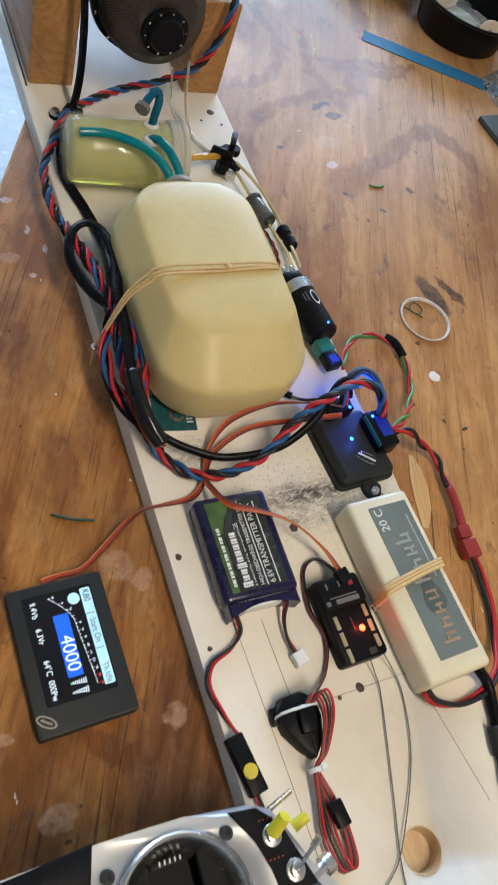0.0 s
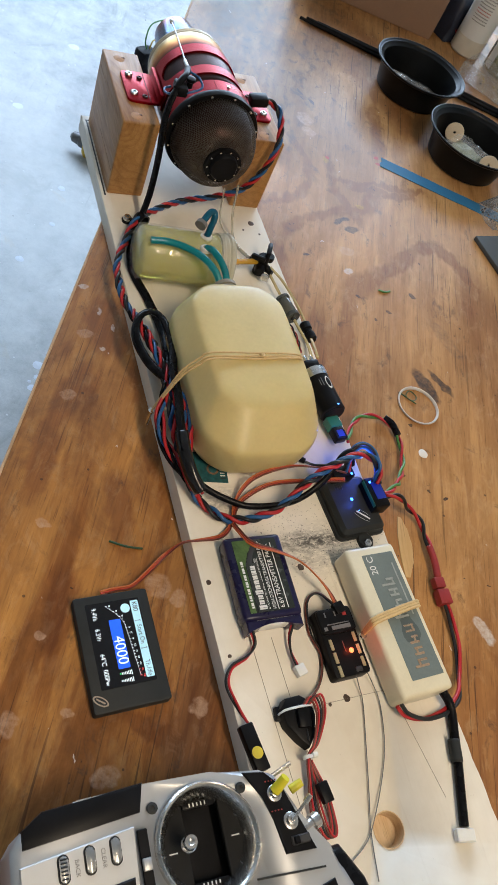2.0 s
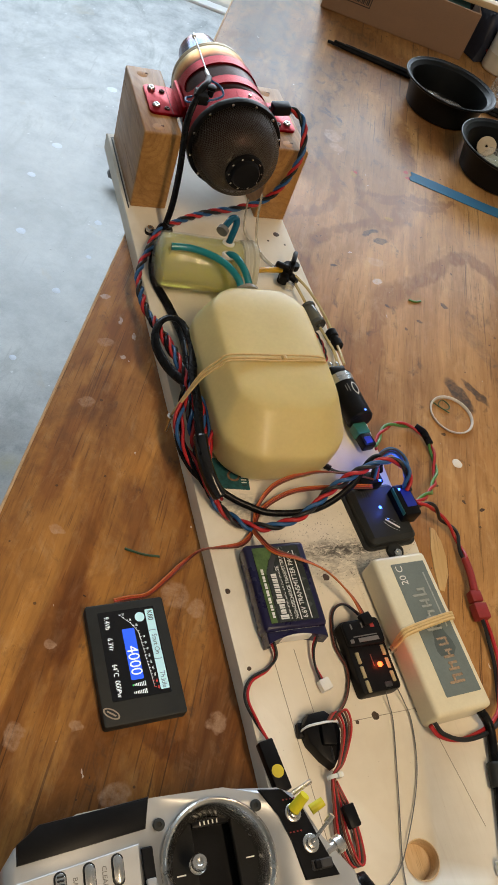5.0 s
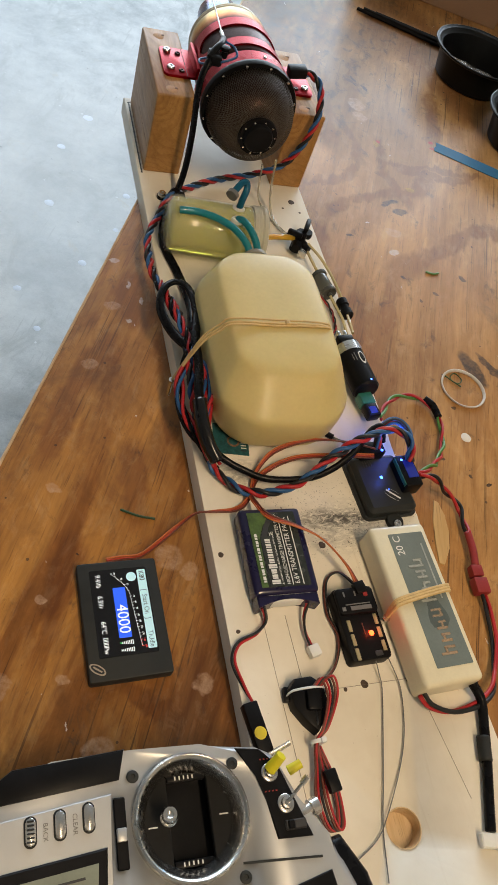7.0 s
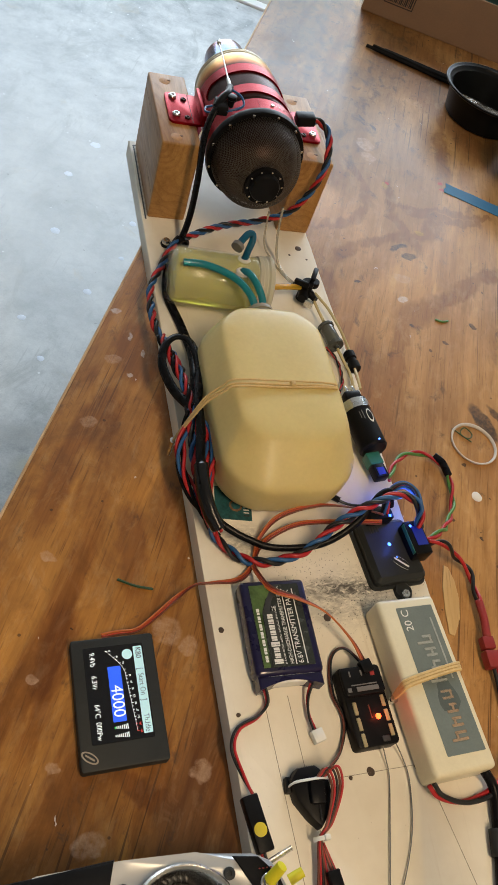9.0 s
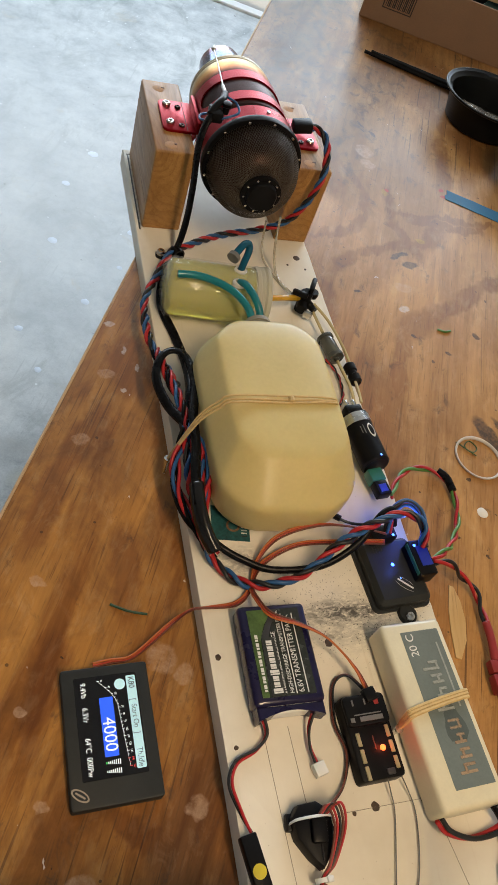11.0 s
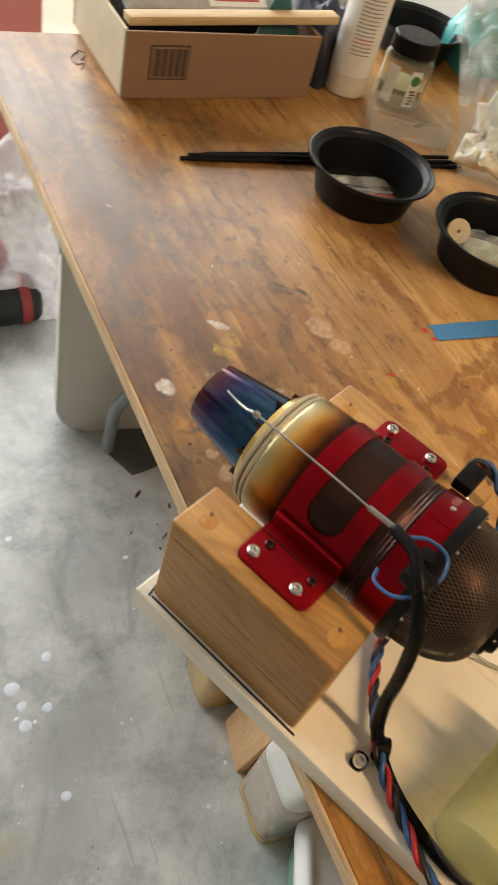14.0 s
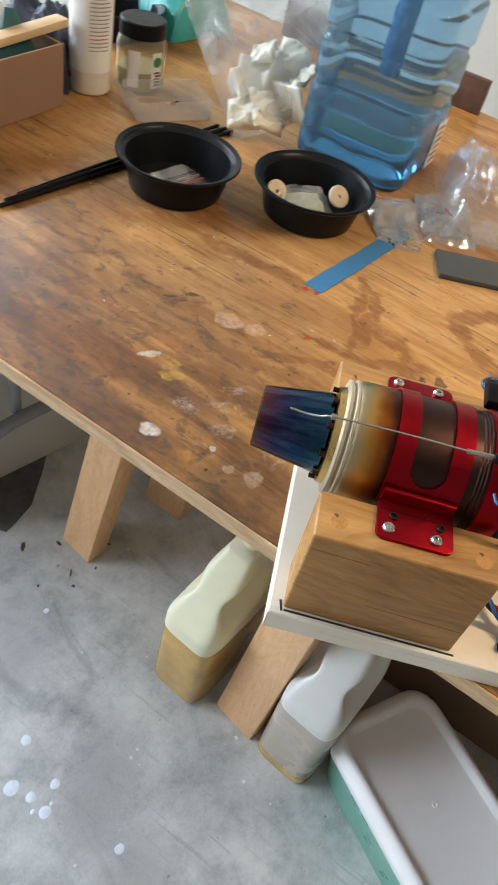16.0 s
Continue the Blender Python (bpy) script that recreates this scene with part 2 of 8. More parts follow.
def concrete():
    m, t, b = nodes_of("worn_concrete")
    co = t.nodes.new("ShaderNodeTexCoord").outputs["Object"]
    cloud = noise_node(t, co, 3.4, 8, 0.68)
    mid = noise_node(t, co, 13, 8, 0.75)
    fine = noise_node(t, co, 260, 4, 0.7)
    col = ramp(t, cloud, [(0.34, (0.19, 0.21, 0.215)), (0.48, (0.38, 0.405, 0.41)), (0.64, (0.58, 0.60, 0.595))])
    col = mixc(t, 0.5, col, ramp(t, mid, [(0.34, (0.17, 0.185, 0.185)), (0.5, (0.44, 0.455, 0.45)), (0.66, (0.65, 0.66, 0.64))]))
    col = mixc(t, 0.14, col, ramp(t, fine, [(0.3, (0.14, 0.14, 0.14)), (0.7, (0.62, 0.62, 0.62))]))
    smear = noise_node(t, co, 6, 6, 0.7, (1, 0.45, 1), 1.6)
    col = mixc(t, ramp(t, smear, [(0.54, grey(0)), (0.70, grey(0.62))]), col, (0.19, 0.205, 0.195))
    tan = noise_node(t, co, 9, 5, 0.7, (1, 1, 1), 0.8)
    col = mixc(t, ramp(t, tan, [(0.62, grey(0)), (0.74, grey(0.5))]), col, (0.40, 0.35, 0.26))
    col = mixc(t, mathn(t, "MULTIPLY", flecks(t, co, 34, 0.955, 0.14), 0.8), col, (0.04, 0.04, 0.04))
    col = mixc(t, mathn(t, "MULTIPLY", flecks(t, co, 60, 0.92, 0.22), 0.7), col, (0.72, 0.74, 0.74))
    for x, y, rx, ry in ((0.045, 0.50, 0.050, 0.062), (0.02, 0.42, 0.030, 0.045), (-0.06, 0.56, 0.05, 0.03)):
        spill = blot_mask(t, co, x, y, rx, ry, 20, 0.9)
        rim = mathn(t, "MULTIPLY", spill, ramp(t, mid, [(0.42, grey(0)), (0.62, grey(0.9))]))
        col = mixc(t, rim, col, (0.68, 0.68, 0.64))
    for x, y, rx, ry, tint in ((-0.085, 0.647, 0.030, 0.025, (0.30, 0.27, 0.10)), (-0.100, 0.721, 0.05, 0.03, (0.17, 0.15, 0.12)), (0.10, 0.70, 0.10, 0.05, (0.16, 0.17, 0.165)), (0.28, 0.93, 0.10, 0.06, (0.15, 0.16, 0.165)), (-0.03, 0.60, 0.07, 0.05, (0.20, 0.19, 0.16))):
        q = ROOM.inverted() @ Vector((x, y, 0))
        oily = mathn(t, "MULTIPLY", blot_mask(t, co, q.x, q.y, rx, ry, 30, 1.2), ramp(t, mid, [(0.36, grey(0)), (0.60, grey(0.75))]))
        col = mixc(t, oily, col, tint)
    for turn, scale in ((25, 26), (-50, 31), (80, 22)):
        mp = t.nodes.new("ShaderNodeMapping")
        mp.inputs["Rotation"].default_value = (0, 0, radians(turn))
        mp.inputs["Scale"].default_value = (1, 0.07, 1)
        t.links.new(co, mp.inputs["Vector"])
        sn = noise_node(t, mp.outputs[0], scale * 4, 1, 0.5)
        col = mixc(t, mathn(t, "MULTIPLY", ramp(t, sn, [(0.71, grey(0)), (0.76, grey(0.22))]), ramp(t, cloud, [(0.46, grey(0)), (0.56, grey(1))])), col, (0.11, 0.12, 0.12))
    dark = noise_node(t, co, 75, 3, 0.5)
    col = mixc(t, ramp(t, dark, [(0.72, grey(0)), (0.78, grey(0.7))]), col, (0.07, 0.07, 0.07))
    crust = noise_node(t, co, 19, 7, 0.78)
    col = mixc(t, ramp(t, crust, [(0.63, grey(0)), (0.72, grey(0.5))]), col, (0.66, 0.66, 0.62))
    # far floor mixed towards even pale grey, painting in the glare that veils it
    glare_veil = blot_mask(t, co, -0.75, 1.60, 0.70, 1.10, 0, 0.6)
    col = mixc(t, mathn(t, "MULTIPLY", glare_veil, 0.55), col, (0.43, 0.45, 0.46))
    col = mixc(t, 1.0, col, (1.12, 1.13, 1.13), "MULTIPLY")
    t.links.new(col, b.inputs["Base Color"])
    t.links.new(ramp(t, mid, [(0.3, grey(0.32)), (0.7, grey(0.6))]), b.inputs["Roughness"])
    bump(t, b, fine, 0.12, 0.002)
    return m


def heat_metal(name, stops, lo, hi, rough=0.3, glint_tint=0.0):
    """Steel coloured by heat along the object's own y; can add painted glints and purple tint."""
    m, t, b = nodes_of(name)
    co = t.nodes.new("ShaderNodeTexCoord").outputs["Object"]
    sp = t.nodes.new("ShaderNodeSeparateXYZ")
    t.links.new(co, sp.inputs[0])
    mr = t.nodes.new("ShaderNodeMapRange")
    mr.inputs["From Min"].default_value, mr.inputs["From Max"].default_value = lo, hi
    t.links.new(sp.outputs["Y"], mr.inputs["Value"])
    wob = t.nodes.new("ShaderNodeMath")
    wob.operation = "MULTIPLY_ADD"
    t.links.new(noise_node(t, co, 28, 4, 0.6), wob.inputs[0])
    wob.inputs[1].default_value = 0.30
    off = t.nodes.new("ShaderNodeMath")
    off.operation = "SUBTRACT"
    t.links.new(mr.outputs[0], off.inputs[0])
    off.inputs[1].default_value = 0.15
    t.links.new(off.outputs[0], wob.inputs[2])
    tint = ramp(t, wob.outputs[0], stops)
    if glint_tint:
        # pale blue streaks paint in glossy reflections; the purple patches are heat tint
        lines = noise_node(t, co, 150, 4, 0.7, (1, 0.06, 1), 0.3)
        tint = mixc(t, ramp(t, lines, [(0.45, grey(0)), (0.68, grey(glint_tint))]), tint, (0.16, 0.30, 0.42))
        tint = mixc(t, ramp(t, noise_node(t, co, 45, 5, 0.7), [(0.52, grey(0)), (0.72, grey(glint_tint))]), tint, (0.16, 0.06, 0.14))
    t.links.new(tint, b.inputs["Base Color"])
    b.inputs["Metallic"].default_value = 1.0
    t.links.new(ramp(t, noise_node(t, co, 90, 4), [(0.3, grey(rough * 0.7)), (0.7, grey(rough * 1.4))]), b.inputs["Roughness"])
    return m


# stains on the table: place in the plan, half sizes, turn; then the kind of stain
SPOTS = {
    "chalky": ((0.70, 0.64, 0.57), 0.46, ((0.290, 0.376, 0.006, 0.005, 30), (-0.037, 0.323, 0.006, 0.0035, 20), (-0.026, 0.290, 0.0022, 0.005, 10), (-0.015, 0.270, 0.0025, 0.004, 0), (0.148, 0.712, 0.008, 0.009, 0), (0.243, 0.742, 0.012, 0.004, -60), 
                                         (0.146, 0.653, 0.003, 0.004, 0), (0.27, -0.075, 0.006, 0.014, 20), (-0.03, 0.242, 0.003, 0.002, 0))),
    "dusty": ((0.66, 0.56, 0.47), 0.04, ((0.171, 0.650, 0.010, 0.012, 0), (0.155, 0.600, 0.014, 0.010, 20), (0.189, 0.690, 0.010, 0.014, 0), (0.200, 0.654, 0.008, 0.018, 10), (0.225, 0.654, 0.006, 0.014, 20))),
    "glue": ((0.58, 0.385, 0.26), 0.34, ((-0.007, -0.012, 0.0075, 0.0075, 0), (-0.022, 0.001, 0.010, 0.011, 30), (-0.009, -0.097, 0.0068, 0.0075, 0), (-0.069, 0.189, 0.007, 0.006, 0), (0.328, 0.681, 0.012, 0.016, -10), (0.325, 0.652, 0.010, 0.011, 0),
                                       (-0.104, -0.085, 0.0035, 0.0035, 0), (-0.116, -0.028, 0.003, 0.0035, 0), (-0.143, -0.086, 0.006, 0.008, 0), (0.300, 0.411, 0.011, 0.009, 0), (-0.084, -0.132, 0.009, 0.007, 10), (-0.045, 0.262, 0.008, 0.005, 0), (0.125, 0.612, 0.010, 0.008, 0), (0.128, 0.635, 0.006, 0.005, 0), (-0.104, 0.062, 0.0045, 0.0055, 30))),
    "scorch": ((0.055, 0.035, 0.025), 0.8, ((0.313, 0.468, 0.014, 0.0045, 30), (0.324, 0.453, 0.011, 0.005, 10), (0.329, 0.201, 0.009, 0.026, 12), (0.351, 0.206, 0.005, 0.020, 25), (0.288, 0.335, 0.003, 0.002, 0), (0.323, 0.312, 0.004, 0.003, 0), (0.369, 0.341, 0.003, 0.005, 20), (0.30, 0.30, 0.002, 0.003, 0),
                                            (0.342, 0.750, 0.009, 0.0026, -70), (0.353, 0.727, 0.008, 0.0026, -75), (0.340, 0.735, 0.005, 0.0018, -60), (0.29, 0.06, 0.003, 0.002, 0), (0.275, 0.07, 0.002, 0.003, 0), (0.25, 0.09, 0.003, 0.002, 0), (0.24, 0.40, 0.003, 0.002, 0))),
    "grey": ((0.13, 0.085, 0.055), 0.22, ((0.389, 0.272, 0.010, 0.032, 15), (0.365, 0.957, 0.030, 0.022, 0), (0.254, 0.909, 0.028, 0.020, 20), (0.56, 0.925, 0.02, 0.02, 0), (0.42, 0.923, 0.03, 0.02, 0), (0.29, 0.97, 0.03, 0.03, 0))),
    "yellow": ((0.52, 0.33, 0.035), 0.30, ((0.242, 0.721, 0.006, 0.012, -20), (0.222, 0.713, 0.006, 0.012, 15), (0.332, 0.592, 0.004, 0.006, 0), (0.352, 0.50, 0.006, 0.004, 0))),
    "red": ((0.42, 0.03, 0.02), 0.85, ((0.422, 0.600, 0.005, 0.004, 0), (0.337, 0.598, 0.003, 0.003, 0), (0.424, 0.616, 0.004, 0.004, 0))),
}


# brown figure in the veneer: runs of places in the plan, with half widths
STREAKS_FAR = (((0.242, 0.249), (0.255, 0.293), (0.279, 0.332), (0.311, 0.354), (0.357, 0.383), (0.411, 0.424), (0.447, 0.439), (0.468, 0.403), (0.484, 0.361), 0.012),
               ((0.287, 0.345), (0.315, 0.364), 0.020), ((0.287, 0.641), (0.298, 0.590), (0.294, 0.539), (0.256, 0.504), (0.206, 0.491), 0.008),
               ((0.221, 0.433), (0.255, 0.464), (0.300, 0.481), (0.368, 0.496), 0.010), ((0.201, 0.410), (0.197, 0.350), 0.014), ((0.384, 0.535), (0.368, 0.496), 0.015),
               ((0.516, 0.876), (0.476, 0.757), (0.439, 0.658), (0.431, 0.615), 0.012), ((0.330, 0.586), (0.328, 0.555), (0.391, 0.552), (0.448, 0.548), (0.479, 0.549), 0.007))
STREAKS_NEAR = (((0.460, 0.556), (0.449, 0.536), (0.414, 0.534), (0.381, 0.541), (0.353, 0.543), 0.008),
                ((0.401, 1.038), (0.348, 0.936), (0.316, 0.872), (0.301, 0.800), (0.270, 0.723), (0.279, 0.677), (0.271, 0.626), (0.256, 0.574), 0.012),
                ((0.272, 0.851), (0.232, 0.751), (0.198, 0.685), 0.013), ((0.335, 0.605), (0.324, 0.540), (0.341, 0.462), 0.009),
                ((-0.022, 0.285), (-0.019, 0.253), 0.024), ((0.005, 0.242), (0.001, 0.147), (0.0, 0.085), 0.011), ((-0.053, 0.215), (-0.083, 0.163), (-0.112, 0.095), 0.013),
                ((-0.037, 0.096), (-0.042, 0.036), 0.014), ((-0.095, 0.013), (-0.107, -0.038), 0.013), ((-0.062, -0.098), (-0.020, -0.125), 0.010))


def plywood():
    """Rotary-cut plywood, varnished once, worn pale in places, with grime, glue and paint."""
    m, t, b = nodes_of("plywood_top")
    co = t.nodes.new("ShaderNodeTexCoord").outputs["Object"]
    inv = ROOM.inverted()
    # ragged outlines for figure, stains and specks
    jig = t.nodes.new("ShaderNodeTexNoise")
    jig.inputs["Scale"].default_value, jig.inputs["Detail"].default_value = 85, 4
    t.links.new(co, jig.inputs["Vector"])
    sub = t.nodes.new("ShaderNodeVectorMath")
    sub.operation = "MULTIPLY_ADD"
    t.links.new(jig.outputs["Color"], sub.inputs[0])
    sub.inputs[1].default_value, sub.inputs[2].default_value = (0.012, 0.012, 0), (-0.006, -0.006, 0)
    add = t.nodes.new("ShaderNodeVectorMath")
    t.links.new(co, add.inputs[0])
    t.links.new(sub.outputs[0], add.inputs[1])
    wav = t.nodes.new("ShaderNodeTexNoise")
    wav.inputs["Scale"].default_value, wav.inputs["Detail"].default_value = 16, 2
    t.links.new(co, wav.inputs["Vector"])
    sway = t.nodes.new("ShaderNodeVectorMath")
    sway.operation = "MULTIPLY_ADD"
    t.links.new(wav.outputs["Color"], sway.inputs[0])
    sway.inputs[1].default_value = (0.026, 0.026, 0)
    t.links.new(add.outputs[0], sway.inputs[2])
    drift = t.nodes.new("ShaderNodeVectorMath")
    t.links.new(sway.outputs[0], drift.inputs[0])
    drift.inputs[1].default_value = (-0.013, -0.013, 0)
    # the veneer's fibres feather every brown patch along the grain
    comb = t.nodes.new("ShaderNodeMapping")
    comb.inputs["Scale"].default_value = (1, 0.08, 1)
    t.links.new(co, comb.inputs["Vector"])
    teeth = t.nodes.new("ShaderNodeTexNoise")
    teeth.inputs["Scale"].default_value, teeth.inputs["Detail"].default_value = 150, 4
    t.links.new(comb.outputs[0], teeth.inputs["Vector"])
    tear = t.nodes.new("ShaderNodeVectorMath")
    tear.operation = "MULTIPLY_ADD"
    t.links.new(teeth.outputs["Color"], tear.inputs[0])
    tear.inputs[1].default_value = (0.005, 0.024, 0)
    t.links.new(drift.outputs[0], tear.inputs[2])
    level = t.nodes.new("ShaderNodeVectorMath")
    t.links.new(tear.outputs[0], level.inputs[0])
    level.inputs[1].default_value = (-0.0025, -0.012, 0)
    bent = level.outputs[0]

    broad = noise_node(t, co, 1.9, 2, 0.45, (1, 0.42, 1), 0.8)
    rings = mathn(t, "SINE", mathn(t, "MULTIPLY", broad, 40.0))
    figure = mathn(t, "MULTIPLY_ADD", rings, 0.5, 0.5)
    some = noise_node(t, co, 4.2, 3, 0.5, (1, 0.6, 1))
    fibre = noise_node(t, co, 130, 6, 0.68, (1, 0.07, 1), 0.5)
    silk = noise_node(t, co, 34, 4, 0.6, (1, 0.09, 1), 0.4)
    pores = noise_node(t, co, 520, 4, 0.6, (1, 0.05, 1))
    wear = noise_node(t, co, 3.6, 5, 0.6, (1, 0.7, 1), 0.6)
    strong = mathn(t, "MULTIPLY_ADD", silk, 0.85, mathn(t, "MULTIPLY_ADD", fibre, 1.15, -0.50), True)
    rich = mixc(t, strong, (0.24, 0.082, 0.014), (0.74, 0.345, 0.072))
    pale = mixc(t, strong, (0.33, 0.154, 0.048), (0.65, 0.380, 0.152))
    worn = blot_mask(t, co, 0.50, 0.72, 0.38, 0.70, 0, 0.8)
    wearing = mathn(t, "MULTIPLY_ADD", worn, 0.80, mathn(t, "MULTIPLY_ADD", wear, 1.5, -0.62), True)
    col = mixc(t, wearing, rich, pale)
    lines = mathn(t, "MULTIPLY", ramp(t, figure, [(0.55, grey(0)), (0.97, grey(0.9))]), ramp(t, some, [(0.40, grey(0)), (0.56, grey(1))]))
    run = None
    for *pts, w in STREAKS_FAR + STREAKS_NEAR:
        for p, q in zip(pts, pts[1:]):
            a, c = inv @ Vector((*p, 0)), inv @ Vector((*q, 0))
            d = c - a
            k = blot_mask(t, bent, (a.x + c.x) / 2, (a.y + c.y) / 2, d.length / 2 + w * 0.8, w * 0.92, math.degrees(math.atan2(d.y, d.x)), 0.45, run)
            run = k if run is None else mathn(t, "MAXIMUM", run, k)
    lines = mathn(t, "MAXIMUM", lines, mathn(t, "MULTIPLY", run, mathn(t, "MULTIPLY_ADD", some, 0.9, 0.48, True)))
    col = mixc(t, mathn(t, "MULTIPLY", lines, 0.74), col, mixc(t, 1.0, col, (0.46, 0.32, 0.25), "MULTIPLY"))
    col = mixc(t, ramp(t, pores, [(0.32, grey(0.42)), (0.42, grey(0))]), col, (0.07, 0.028, 0.010))
    # long hairline checks and short crossing scratches
    hair = noise_node(t, co, 330, 2, 0.5, (1, 0.018, 1), 0.3)
    col = mixc(t, mathn(t, "MULTIPLY", ramp(t, hair, [(0.630, grey(0)), (0.675, grey(0.74))]), ramp(t, some, [(0.42, grey(0.15)), (0.55, grey(1))])), col, (0.060, 0.026, 0.012))
    blot = noise_node(t, co, 7.5, 6, 0.7, (1, 0.55, 1), 1.2)
    tidy = mathn(t, "MULTIPLY_ADD", worn, -0.70, 1.0)
    col = mixc(t, mathn(t, "MULTIPLY", tidy, ramp(t, blot, [(0.47, grey(0)), (0.66, grey(0.66))])), col, (0.125, 0.052, 0.018))
    mottle = noise_node(t, co, 26, 6, 0.72, (1, 0.6, 1), 0.8)
    col = mixc(t, mathn(t, "MULTIPLY", tidy, ramp(t, mottle, [(0.47, grey(0)), (0.67, grey(0.50))])), col, (0.175, 0.070, 0.021))
    scuff = noise_node(t, co, 75, 5, 0.7, (1, 0.45, 1), 0.5)
    col = mixc(t, ramp(t, scuff, [(0.52, grey(0)), (0.68, grey(0.42))]), col, mixc(t, 0.5, col, (0.74, 0.50, 0.25)))
    far = blot_mask(t, co, -0.02, 1.05, 0.26, 0.52, 0, 1.0)
    near = blot_mask(t, co, 0.05, 0.05, 0.26, 0.45, 0, 1.0)
    grime = noise_node(t, co, 60, 5, 0.72, (1, 0.6, 1), 0.5)
    cloudy = noise_node(t, co, 11, 5, 0.6, (1, 0.5, 1), 0.6)
    old = mathn(t, "MAXIMUM", far, mathn(t, "MULTIPLY", near, 0.38))
    col = mixc(t, mathn(t, "MULTIPLY", old, ramp(t, cloudy, [(0.30, grey(0.18)), (0.54, grey(0.92))])), col, (0.125, 0.066, 0.034))
    long = noise_node(t, co, 24, 5, 0.6, (1, 0.14, 1), 0.9)
    col = mixc(t, mathn(t, "MULTIPLY", mathn(t, "MULTIPLY_ADD", worn, -0.45, 1.0), ramp(t, long, [(0.49, grey(0)), (0.60, grey(0.72))])), col, mixc(t, 1.0, col, (0.50, 0.37, 0.29), "MULTIPLY"))
    for turn, scale, gate, dark in ((4, 430, 0.52, 0.38), (-38, 300, 0.53, 0.6), (62, 330, 0.54, 0.55), (20, 360, 0.51, 0.55)):
        mp = t.nodes.new("ShaderNodeMapping")
        mp.inputs["Rotation"].default_value = (0, 0, radians(turn))
        mp.inputs["Scale"].default_value = (1, 0.035, 1)
        t.links.new(co, mp.inputs["Vector"])
        sn = t.nodes.new("ShaderNodeTexNoise")
        sn.inputs["Scale"].default_value, sn.inputs["Detail"].default_value = scale, 1
        t.links.new(mp.outputs[0], sn.inputs["Vector"])
        hit = mathn(t, "MULTIPLY", ramp(t, sn.outputs["Fac"], [(0.675, grey(0)), (0.72, grey(dark))]), ramp(t, cloudy, [(gate - 0.06, grey(0)), (gate, grey(1))]))
        hit = mathn(t, "MULTIPLY", hit, mathn(t, "MULTIPLY_ADD", near, 0.65, 0.30))
        col = mixc(t, hit, col, (0.085, 0.038, 0.017))
    lim = mathn(t, "MULTIPLY_ADD", far, 0.115, mathn(t, "MULTIPLY_ADD", cloudy, 0.3, mathn(t, "SUBTRACT", grime, 0.15)))
    col = mixc(t, ramp(t, lim, [(0.595, grey(0)), (0.73, grey(0.70))]), col, (0.070, 0.042, 0.028))
    col = mixc(t, mathn(t, "MULTIPLY", flecks(t, add.outputs[0], 75, 0.93, 0.15), 0.8), col, (0.03, 0.02, 0.015))
    col = mixc(t, mathn(t, "MULTIPLY", flecks(t, co, 120, 0.95, 0.20), 0.7), col, (0.05, 0.03, 0.02))
    col = mixc(t, mathn(t, "MULTIPLY", mathn(t, "MULTIPLY", flecks(t, add.outputs[0], 110, 0.80, 0.34), far), 0.55), col, (0.05, 0.032, 0.024))
    col = mixc(t, mathn(t, "MULTIPLY", flecks(t, bent, 95, 0.93, 0.14), 0.8), col, (0.66, 0.58, 0.48))
    last = lines
    grit = noise_node(t, co, 150, 5, 0.7)
    for tint, strength, spots in SPOTS.values():
        total = None
        for x, y, rx, ry, turn in spots:
            p = inv @ Vector((x, y, 0))
            k = blot_mask(t, add.outputs[0], p.x, p.y, rx, ry, turn + 22.6, 0.28, last)
            last = total = k if total is None else mathn(t, "MAXIMUM", total, k)
        patchy = mathn(t, "MULTIPLY", total, mathn(t, "MULTIPLY_ADD", mathn(t, "MULTIPLY_ADD", grit, 0.62, mathn(t, "MULTIPLY", grime, 0.38)), 2.2, strength - 1.1, True), clamp=True)
        col = mixc(t, patchy, col, tint)
    t.links.new(col, b.inputs["Base Color"])
    t.links.new(ramp(t, blot, [(0.3, grey(0.38)), (0.7, grey(0.54))]), b.inputs["Roughness"])
    b.inputs["Specular IOR Level"].default_value = 0.17
    b.inputs["Coat Weight"].default_value, b.inputs["Coat Roughness"].default_value = 0.10, 0.22
    bump(t, b, fibre, 0.22, 0.0006)
    return m


PLY = plywood()
PLY_EDGE = wood("plywood_edge", (0.36, 0.205, 0.10), (0.58, 0.395, 0.225), (0.74, 0.55, 0.35), "Y", 0.7, 3)
PINE = wood("pine_block", (0.25, 0.110, 0.028), (0.43, 0.220, 0.066), (0.55, 0.305, 0.102), "Y", 0.5, 1.4, rings=0.30, grain=0.8)
PINE_LEG = wood("pine_leg", (0.64, 0.345, 0.165), (0.80, 0.475, 0.245), (0.86, 0.56, 0.32), "Z", 0.6, 1.2, rings=0.12)
BARE = wood("bare_board_wood", (0.45, 0.28, 0.13), (0.58, 0.40, 0.22), (0.68, 0.52, 0.32), "Y", 0.6, 2)
BOARD = painted_board()
CONCRETE = concrete()
PAVING = surface("driveway_concrete", (0.42, 0.39, 0.34), 0.8, vary=0.15, scale=3, fine=120)
WALL = surface("white_wall_paint", (0.46, 0.445, 0.405), 0.7, vary=0.06, scale=3, fine=150)
CEILING = surface("ceiling_paint", (0.46, 0.44, 0.40), 0.8, vary=0.05, scale=3, fine=150)
TANK = surface("cream_polythene", (0.62, 0.505, 0.225), 0.36, vary=0.07, scale=25, fine=300, subsurface=0.35, bumpy=0.1)
